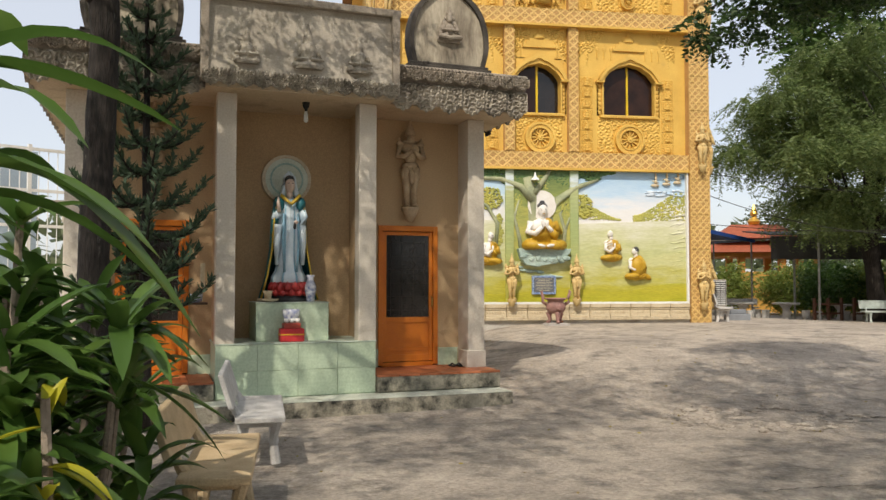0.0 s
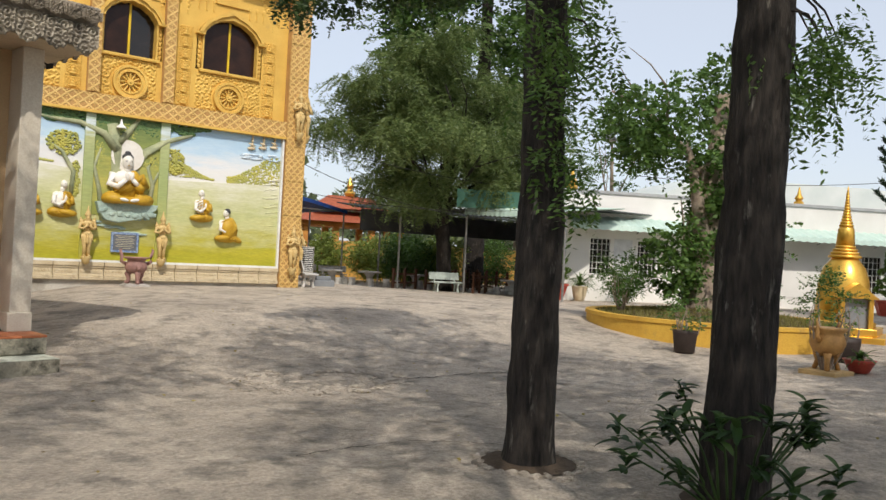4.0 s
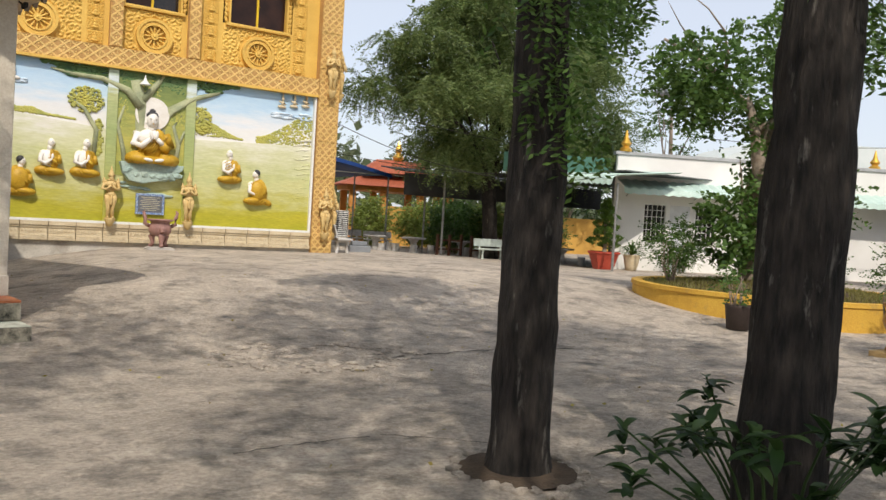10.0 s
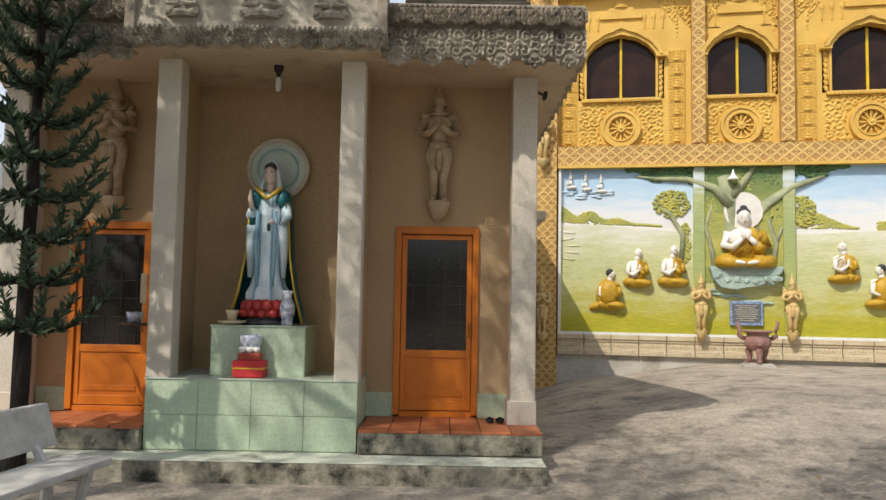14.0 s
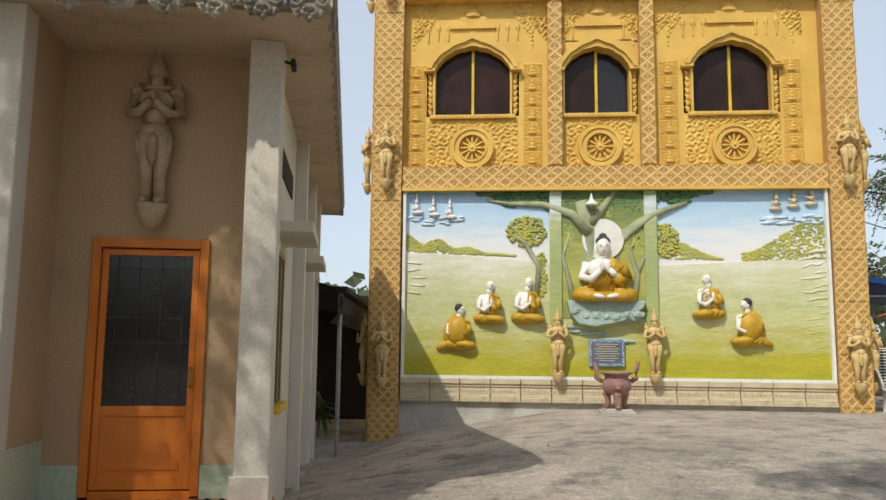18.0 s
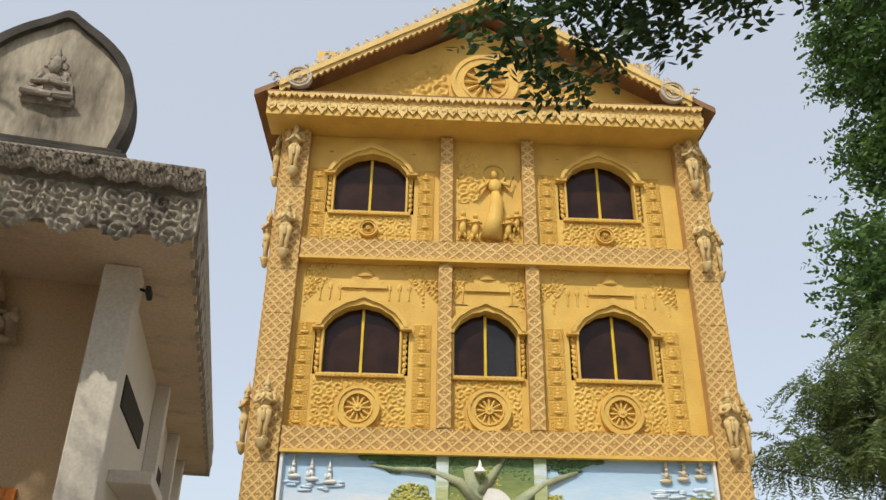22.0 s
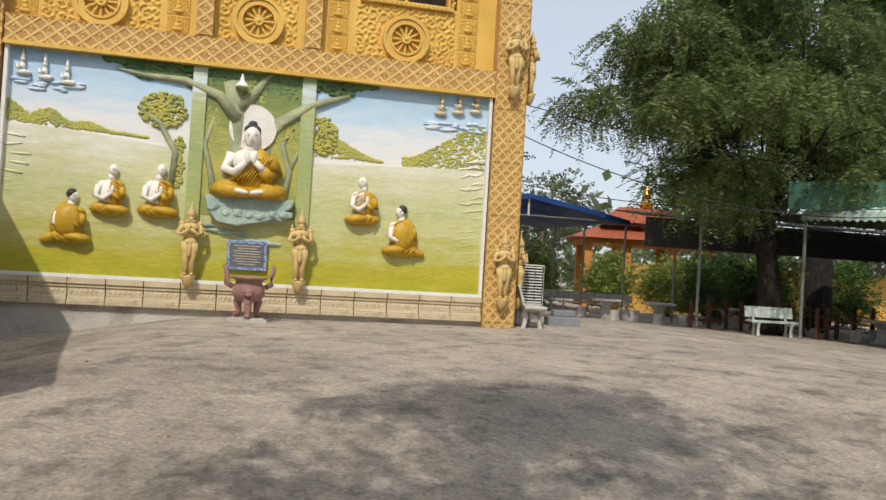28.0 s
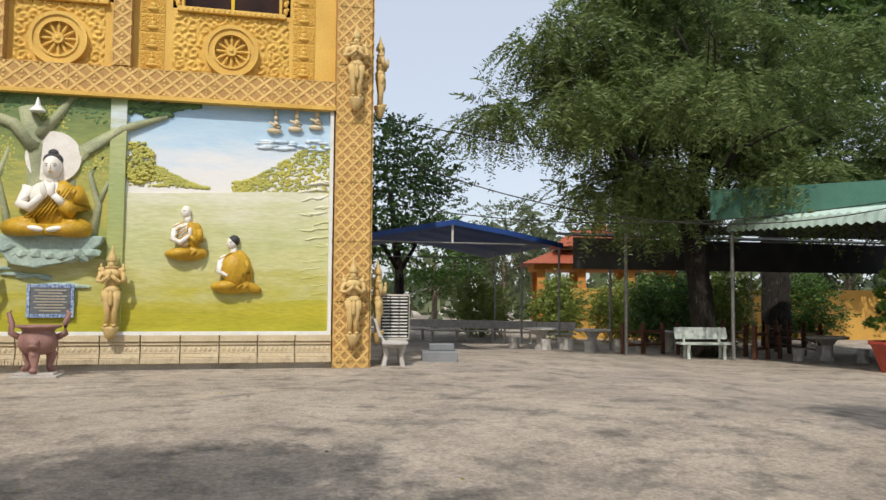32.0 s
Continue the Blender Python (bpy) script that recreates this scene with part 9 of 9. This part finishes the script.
# ---- covered walk, shade net, tent and pavilion ----
def build_cover():
    c = thing("covered_walk", (23.6, 26.0, 0), 0, "covered walk with a corrugated roof edge and thin posts", "canopy")
    for x, y, h in ((-0.6, 2.3, 3.75), (-2.6, 4.6, 4.3), (-1.4, 8.2, 3.7), (0.0, -3.2, 3.4)):
        bm = N()
        tube(bm, [(x, y, -0.4), (x, y, h)], 0.05, 10)
        part("post", bm, M_STEEL, c)
    bm = N()
    rows = []
    for k in range(81):
        y = -3.6 + 6.0 * k / 80
        dz = 0.03 * math.cos(k * math.pi / 2) + 0.045 * (y + 3.6)
        rows.append([bm.verts.new((x, y, z + dz)) for x, z in ((-0.7, 3.3), (-0.62, 3.55), (-0.3, 3.66), (3, 4.0))])
    for a, b in zip(rows, rows[1:]):
        for i in range(3):
            bm.faces.new((a[i], b[i], b[i + 1], a[i + 1]))
    part("roof_edge", bm, M_ROOFG, c)
    bm = N()
    lo, hi = ((0.7, -2.0, 3.8, 4.42), (-1.3, 2.2, 3.85, 4.66)), 0.08
    vs = [[bm.verts.new((x + d, y + d, z)) for z in (a, b)] for d in (0, hi) for x, y, a, b in lo]
    for i, j in ((0, 1), (1, 3), (3, 2), (2, 0)):
        bm.faces.new((vs[i][0], vs[j][0], vs[j][1], vs[i][1]))
    bm.faces.new([vs[i][1] for i in (0, 1, 3, 2)])
    part("green_sheet", bm, mat("green_sheet", (0.09, 0.22, 0.17), (0.07, 0.17, 0.13), rough=0.5, scale=2), c)
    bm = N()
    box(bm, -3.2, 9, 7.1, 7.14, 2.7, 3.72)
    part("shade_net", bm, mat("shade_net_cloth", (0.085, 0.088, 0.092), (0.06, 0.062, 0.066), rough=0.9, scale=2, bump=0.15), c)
    # both roof sheets are coloured near-black, carrying the shade beneath them
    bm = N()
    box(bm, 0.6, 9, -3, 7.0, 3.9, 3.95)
    part("roof", bm, mat("shaded_underside", (0.10, 0.11, 0.105), rough=0.8), c)
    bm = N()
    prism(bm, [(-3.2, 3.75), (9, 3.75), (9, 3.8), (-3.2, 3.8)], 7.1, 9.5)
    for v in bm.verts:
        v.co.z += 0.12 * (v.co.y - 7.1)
    part("roof", bm, MATS["shaded_underside"], c)
    rail = thing("wooden_railing", (25.2, 31.0, -0.15), -20, "dark wooden railing with turned posts along the walk", "railing")
    M_DW = mat("brown_rail", (0.13, 0.055, 0.03), rough=0.5, scale=9)
    for s, x in ((0, 0.0), (1, 2.2)):
        for k in range(5):
            bm = N()
            lathe(bm, [(0.08, 0), (0.08, 0.9), (0.1, 0.95), (0.05, 1.0), (0.09, 1.08), (0.04, 1.2)], 10, (x, k * 1.5, 0))
            part("post", bm, M_DW, rail)
        for z in (0.35, 0.6, 0.85):
            bm = N()
            tube(bm, [(x, 0, z), (x, 6, z)], 0.03, 6)
            part("rail", bm, M_DW, rail)
    for i, (x, y) in enumerate(((23.8, 31.2), (22.0, 31.5), (24.9, 29.5))):
        f = thing("wooden_fence", (x, y, -0.1), 15 * i, "dark wooden fence rails beside the walk", "fence", "walk fences")
        for k in range(3):
            bm = N()
            box(bm, -0.8 + 0.8 * k - 0.05, -0.8 + 0.8 * k + 0.05, -0.05, 0.05, -0.1, 1.1)
            part("post", bm, M_DW, f)
        for z in (0.4, 0.8):
            bm = N()
            box(bm, -0.8, 0.8, -0.02, 0.02, z, z + 0.08)
            part("rail", bm, M_DW, f)
    wall = thing("yellow_wall", (31.0, 44, 0), -8, "plain yellow boundary wall", "wall", "", "structure")
    bm = N()
    box(bm, -6, 14, 0, 0.2, -0.5, 2.3)
    part("panel", bm, mat("yellow_wall_paint", (0.62, 0.36, 0.08), (0.54, 0.30, 0.07), rough=0.8, scale=1), wall)
    um = thing("market_umbrella", (28.2, 35, 0), 0, "faded green umbrella over the walk", "umbrella")
    part("canopy", lathe(N(), [(1.3, 2.9), (0.7, 3.2), (0.03, 3.35)], 8), mat("umbrella_green", (0.22, 0.34, 0.27), rough=0.8), um)
    bm = N()
    tube(bm, [(0, 0, -0.2), (0, 0, 3.3)], 0.03, 8)
    part("pole", bm, M_STEEL, um)
    # grey stone table sets in the shade
    for i, (x, y) in enumerate(((21.0, 33.0), (19.8, 34.5), (24.0, 33.5), (26.5, 29.0))):
        t = thing("stone_table", (x, y, gz(x, y) - 0.05), 20 * i, "grey stone table with block seats in the shade", "table", "stone tables")
        bm = N()
        lathe(bm, [(0.55, 0.68), (0.58, 0.71), (0.58, 0.75), (0.5, 0.76)], 20)
        part("top", bm, M_BENCH, t)
        bm = N()
        lathe(bm, [(0.25, 0), (0.15, 0.2), (0.15, 0.5), (0.28, 0.68)], 14)
        part("foot", bm, M_BENCH, t)
        for k in range(3):
            bm = N()
            a = k * 2.1
            lathe(bm, [(0.18, 0), (0.15, 0.2), (0.18, 0.42)], 12, (0.95 * math.cos(a), 0.95 * math.sin(a), 0))
            part("seat", bm, M_BENCH, t)


build_cover()


def build_tent():
    t = thing("blue_tent", (17.0, 40, -0.22), 0, "blue tarpaulin tent on thin steel poles", "tent")
    M_TARP = mat("blue_tarp", (0.02, 0.075, 0.30), (0.015, 0.05, 0.22), rough=0.5, scale=1.5, bump=0.1)
    n = 12
    bm = N()
    for lay in (0, -0.02):
        rows = []
        for k in range(n + 1):
            y = -4.5 + 9.5 * k / n
            sag = 0.08 * math.sin(k * 2.1)
            rows.append([bm.verts.new((x, y, z + lay + sag * (0.5 if abs(x) < 2 else 0.2))) for x, z in ((-3.6, 3.95), (-1.8, 4.3), (0, 4.62), (2.0, 4.3), (4.0, 3.9))])
        for a, b in zip(rows, rows[1:]):
            for i in range(4):
                bm.faces.new((a[i], b[i], b[i + 1], a[i + 1]))
    part("tarpaulin", bm, M_TARP, t)
    bm = N()
    rows = []
    for x, z in ((-3.6, 3.95), (-1.8, 4.3), (0, 4.62), (2.0, 4.3), (4.0, 3.9)):
        rows.append((bm.verts.new((x, -4.55, z + 0.02)), bm.verts.new((x, -4.56, z - 0.16))))
    for a, b in zip(rows, rows[1:]):
        bm.faces.new((a[0], b[0], b[1], a[1]))
    part("valance", bm, M_TARP, t)
    for x, y in ((3.9, -4.4), (3.5, -1.5), (3.2, 1.0), (3.0, 4.5), (-3.5, -4.4), (-3.5, 4.5)):
        bm = N()
        tube(bm, [(x, y, -0.6), (x, y, 3.92)], 0.045, 8)
        part("pole", bm, M_STEEL, t)
    for z, y in ((3.85, -4.4), (3.85, 4.5)):
        bm = N()
        tube(bm, [(-3.5, y, z), (3.9, y, z)], 0.03, 6)
        part("crossbar", bm, M_STEEL, t)
    bm = N()
    tube(bm, [(0, -4.4, 3.85), (0, -4.4, 4.6)], 0.04, 6)
    part("king_post", bm, M_WHITEP, t)
    p = thing("orange_pavilion", (27.7, 47, -0.2), -15, "orange pavilion with a red tiled roof", "pavilion")
    M_OR = mat("orange_wall", (0.60, 0.27, 0.06), (0.5, 0.2, 0.05), rough=0.7, scale=1.5)
    for x in (-3.2, -1.2, 1.2, 3.2):
        for y in (-1.5, 1.5):
            bm = N()
            box(bm, x - 0.2, x + 0.2, y - 0.2, y + 0.2, -0.6, 3.4, 0.02)
            part("column", bm, M_OR, p)
    bm = N()
    box(bm, -3.6, 3.6, -1.9, 1.9, 3.4, 3.7, 0.03)
    part("beam", bm, M_OR, p)
    for z, r, h in ((3.7, 4.2, 0.8), (4.6, 2.6, 0.9)):
        bm = N()
        a = [bm.verts.new((sx * r, sy * r * 0.55, z)) for sx, sy in ((-1, -1), (1, -1), (1, 1), (-1, 1))]
        b = [bm.verts.new((sx * r * 0.55, sy * 0.15, z + h)) for sx, sy in ((-1, -1), (1, -1), (1, 1), (-1, 1))]
        for k in range(4):
            bm.faces.new((a[k], a[(k + 1) % 4], b[(k + 1) % 4], b[k]))
        bm.faces.new(a[::-1])
        bm.faces.new(b)
        part("roof", bm, mat("red_roof_tile", (0.40, 0.11, 0.055), (0.3, 0.08, 0.04), rough=0.7, scale=4, bump=0.3), p)
    part("finial", lathe(N(), [(0.3, 5.5), (0.4, 5.7), (0.15, 6.0), (0.25, 6.2), (0.02, 6.8)], 12), M_GOLD, p)
    bm = N()
    box(bm, -3.2, 3.2, 1.4, 1.5, -0.6, 1.0)
    part("parapet", bm, M_OR, p)


build_tent()


def build_passage():
    c = thing("passage_canopy", (0.6, 22.5, -0.3), 6, "dark curved canopy over the passage beside the temple", "canopy")
    for side in (0,):
        bm = N()
        rows = []
        for k in range(9):
            a = math.pi * (0.12 + 0.5 * k / 8)
            rows.append([bm.verts.new((-2.0 + 3.4 * math.sin(a) * 1.0 - 0.0, y, 2.2 + 1.05 * math.cos(a - 0.55))) for y in (-2.0, 6.0)])
        for q, w in zip(rows, rows[1:]):
            bm.faces.new((q[0], w[0], w[1], q[1]))
        part("roof", bm, M_DARK, c)
    # near-black back wall and ceiling put the passage's shade into their colour
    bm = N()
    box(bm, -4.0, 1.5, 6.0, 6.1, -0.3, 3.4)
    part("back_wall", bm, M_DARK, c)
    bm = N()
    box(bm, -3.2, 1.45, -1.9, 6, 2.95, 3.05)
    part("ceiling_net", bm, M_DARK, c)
    for x, y in ((-2.9, -1.6), (1.3, -1.6), (-0.4, 2.0)):
        bm = N()
        tube(bm, [(x, y, -0.3), (x, y, 3.0)], 0.04, 8)
        part("post", bm, M_STEEL, c)
    lan = thing("paper_lantern", (1.2, 21.0, 2.15), 0, "dark red round lantern under the canopy", "lantern")
    bm = N()
    blob(bm, (0, 0, 0), (0.2, 0.2, 0.17), 2)
    part("shade", bm, mat("lantern_red", (0.16, 0.04, 0.03), rough=0.6), lan, smooth=True)
    bm = N()
    tube(bm, [(0, 0, 0.15), (0, 0, 0.6)], 0.008, 5)
    part("cord", bm, M_DARK, lan)
    gt = thing("scroll_gate", (1.55, 19.2, -0.25), 70, "white wrought-iron gate leaf standing open", "gate")
    for k in range(6):
        bm = N()
        x = -0.5 + 0.2 * k
        h = 1.3 + 0.25 * math.sin(math.pi * k / 5)
        tube(bm, [(x, 0, 0), (x, 0, h)], 0.014, 6)
        part("bar", bm, M_WHITEP, gt)
    bm = N()
    for k in range(5):
        curl(bm, -0.4 + 0.2 * k, 0.9, 0, 0.1, 0.5, 1, 0.014)
        curl(bm, -0.4 + 0.2 * k, 0.45, 0, 0.1, 2.5, -1, 0.014)
    part("scrolls", bm, M_WHITEP, gt)
    bm = N()
    tube(bm, [(-0.55, 0, 0.08), (0.55, 0, 0.08)], 0.018, 6)
    part("rail", bm, M_WHITEP, gt)
    st = thing("concrete_step", (2.1, 17.2, gz(2.1, 17.2)), 8, "grey concrete slab step beside the shrine", "step")
    bm = N()
    box(bm, -0.35, 0.35, -1.0, 1.0, -0.1, 0.16, 0.02)
    part("slab", bm, M_CONC, st)
    # plants and clutter in the dark passage
    for i, (x, y) in enumerate(((0.5, 21.5), (-0.8, 22.5), (1.0, 24.0))):
        dracaena((x, y, -0.3), 3, 120 + i, L_STRAP, "dark leafy plant in the shaded passage", 16, 0.5, 0.08, (0.5, 1.3))
    # white steel trellis left of the shrine
    f = thing("steel_trellis", (-5.5, 13.9, 0), 35, "white steel trellis fence with mesh panels", "fence")
    for k in range(8):
        bm = N()
        x = -2 + 0.6 * k
        box(bm, x - 0.03, x + 0.03, -0.03, 0.03, -0.1, 4.0)
        part("post", bm, M_WHITEP, f)
    for z in (0.2, 1.0, 1.8, 2.6, 3.2, 3.9):
        bm = N()
        box(bm, -2.0, 2.2, -0.02, 0.02, z, z + 0.05)
        part("rail", bm, M_WHITEP, f)
    bm = N()
    for k in range(28):
        x = -2 + 0.15 * k
        tube(bm, [(x, 0, 0.2), (x, 0, 3.9)], 0.008, 4)
    tagged(part("mesh_wires", bm, M_WHITEP, f), kind="stuff")
    b = thing("blue_shed", (-9.5, 17, 0), 25, "pale blue shed wall behind the trellis", "shed")
    bm = N()
    box(bm, -5, 4.5, 0, 3, -0.3, 4.5)
    part("wall", bm, mat("pale_blue_wall", (0.30, 0.37, 0.42), (0.24, 0.30, 0.35), rough=0.7, scale=1.2), b)
    # overhead wires and the hanging lamp
    for i, (a, e, sag) in enumerate((((12.4, 24.2, 5.2), (33, 30, 5.6), 0.5), ((12.4, 24.2, 4.6), (23.4, 22.6, 3.7), 0.9), ((14, 30, 4.2), (23.4, 22.9, 3.8), 0.5), ((25.5, 21, 5.2), (39, 12, 6.6), 0.6))):
        w = thing("overhead_wire", a, 0, "thin black wire sagging across the yard", "wire", "overhead wires")
        bm = N()
        pts = [tuple(Vector(a).lerp(Vector(e), k / 16) - Vector(a) - Vector((0, 0, sag * 4 * (k / 16) * (1 - k / 16)))) for k in range(17)]
        tube(bm, pts, 0.012, 5)
        part("cable", bm, M_DARK, w)
    lamp = thing("hanging_lamp", (16.6, 14.5, 4.85), 0, "grey cone lamp hanging from a tree limb", "lamp")
    part("shade", lathe(N(), [(0.2, 0), (0.16, 0.08), (0.05, 0.22), (0.03, 0.28)], 16), M_STEEL, lamp)
    bm = N()
    tube(bm, [(0, 0, 0.25), (0.3, -0.4, 0.9)], 0.01, 5)
    part("cord", bm, M_DARK, lamp)


build_passage()


def build_backdrop():
    """Closing the place: a distant belt of trees and low walls beyond the yard."""
    rng = np.random.default_rng(77)
    n = 5200
    a = rng.uniform(0, 2 * np.pi, n)
    R = rng.uniform(70, 95, n)
    P = np.stack([10 + R * np.cos(a), 15 + R * np.sin(a), rng.uniform(0, 1, n) ** 1.4 * (6 + 3 * np.sin(a * 7) + 2 * np.sin(a * 17))], axis=1)
    C = np.repeat(P, 3, axis=0) + rng.normal(size=(n * 3, 3)) * 1.2
    D = rng.normal(size=(n * 3, 3))
    q = quads("far_trees", leaf_quads(C, D, rng.uniform(1.2, 2.4, n * 3), rng.uniform(0.8, 1.6, n * 3), rng), L_FAR, None, "distant hazy belt of trees round the grounds")
    q["category"] = "trees"


build_backdrop()


# ---- cracks, broken edge and litter on the concrete ----
def build_cracks():
    rr = random.Random(31)
    M_CRK = mat("crack_dark", (0.045, 0.04, 0.034), (0.03, 0.026, 0.022), rough=0.95, scale=9, bump=0.3)
    lines = [[(7.1, 10.35), (7.6, 10.2), (8.3, 10.2), (9.1, 10.25), (9.9, 10.2), (10.6, 10.15)], [(10.2, 10.5), (10.6, 10.15)], [(4.2, 6.6), (4.8, 6.75), (5.4, 6.7)], [(5.4, 6.75), (5.9, 6.3), (6.1, 6.0)], [(3.6, 15.6), (4.0, 13.8), (4.5, 11.9)], [(4.5, 11.9), (5.0, 11.0), (5.8, 10.3)]]
    for li, pts in enumerate(lines):
        o = thing("concrete_crack", (0, 0, 0), 0, "dark crack across the concrete yard", "crack", "yard cracks")
        bm = N()
        prev = None
        for (xa, ya), (xb, yb) in zip(pts, pts[1:]):
            n = max(3, int(math.dist((xa, ya), (xb, yb)) / 0.1))
            for k in range(n):
                u = k / n
                x, y = xa + (xb - xa) * u + rr.uniform(-0.02, 0.02), ya + (yb - ya) * u + rr.uniform(-0.035, 0.035)
                w = rr.uniform(0.008, 0.024) if li < 2 else rr.uniform(0.003, 0.012)
                z = gz(x, y) + noise.noise((x * 0.9, y * 0.9, 0)) * 0.018 + noise.noise((x * 3.1, y * 3.1, 5)) * 0.008 + 0.012
                cur = (bm.verts.new((x, y - w, z)), bm.verts.new((x, y + w, z)))
                if prev:
                    bm.faces.new((prev[0], cur[0], cur[1], prev[1]))
                prev = cur
        part("gap", bm, M_CRK, o)
    o = thing("broken_concrete", (6.5, 10.4, gz(6.5, 10.4)), 0, "crumbled concrete rubble along the foot of the mound", "rubble", kind="stuff")
    bm = N()
    for k in range(340):
        a, q = rr.uniform(0, 6.28), rr.random() ** 0.5
        x, y = 1.35 * q * math.cos(a), 0.75 * q * math.sin(a) + 0.18 * math.sin(k)
        r = rr.uniform(0.025, 0.11)
        blob(bm, (x, y, gz(6.5 + x, 10.4 + y) - gz(6.5, 10.4) + 0.004), (r, r * rr.uniform(0.5, 1), r * rr.uniform(0.12, 0.3)), 1, Matrix.Rotation(rr.uniform(0, 3), 4, 'Z'))
    tagged(part("rubble", bm, M_CONC, o), kind="stuff")
    rng = np.random.default_rng(14)
    n = 260
    x, y = rng.uniform(-0.5, 12, n), rng.uniform(2.5, 20, n)
    P = np.stack([x, y, np.array([gz(a, b) for a, b in zip(x, y)]) + 0.03], axis=1)
    D = rng.normal(size=(n, 3)) * np.array([1, 1, 0.08])
    lit = quads("fallen_leaves", leaf_quads(P, D, rng.uniform(0.025, 0.06, n), rng.uniform(0.012, 0.03, n), rng), leafmat("dry_leaf", (0.24, 0.17, 0.06), (0.46, 0.40, 0.10)), None, "scattered dry leaves on the concrete")
    lit["category"] = "leaves"


build_cracks()
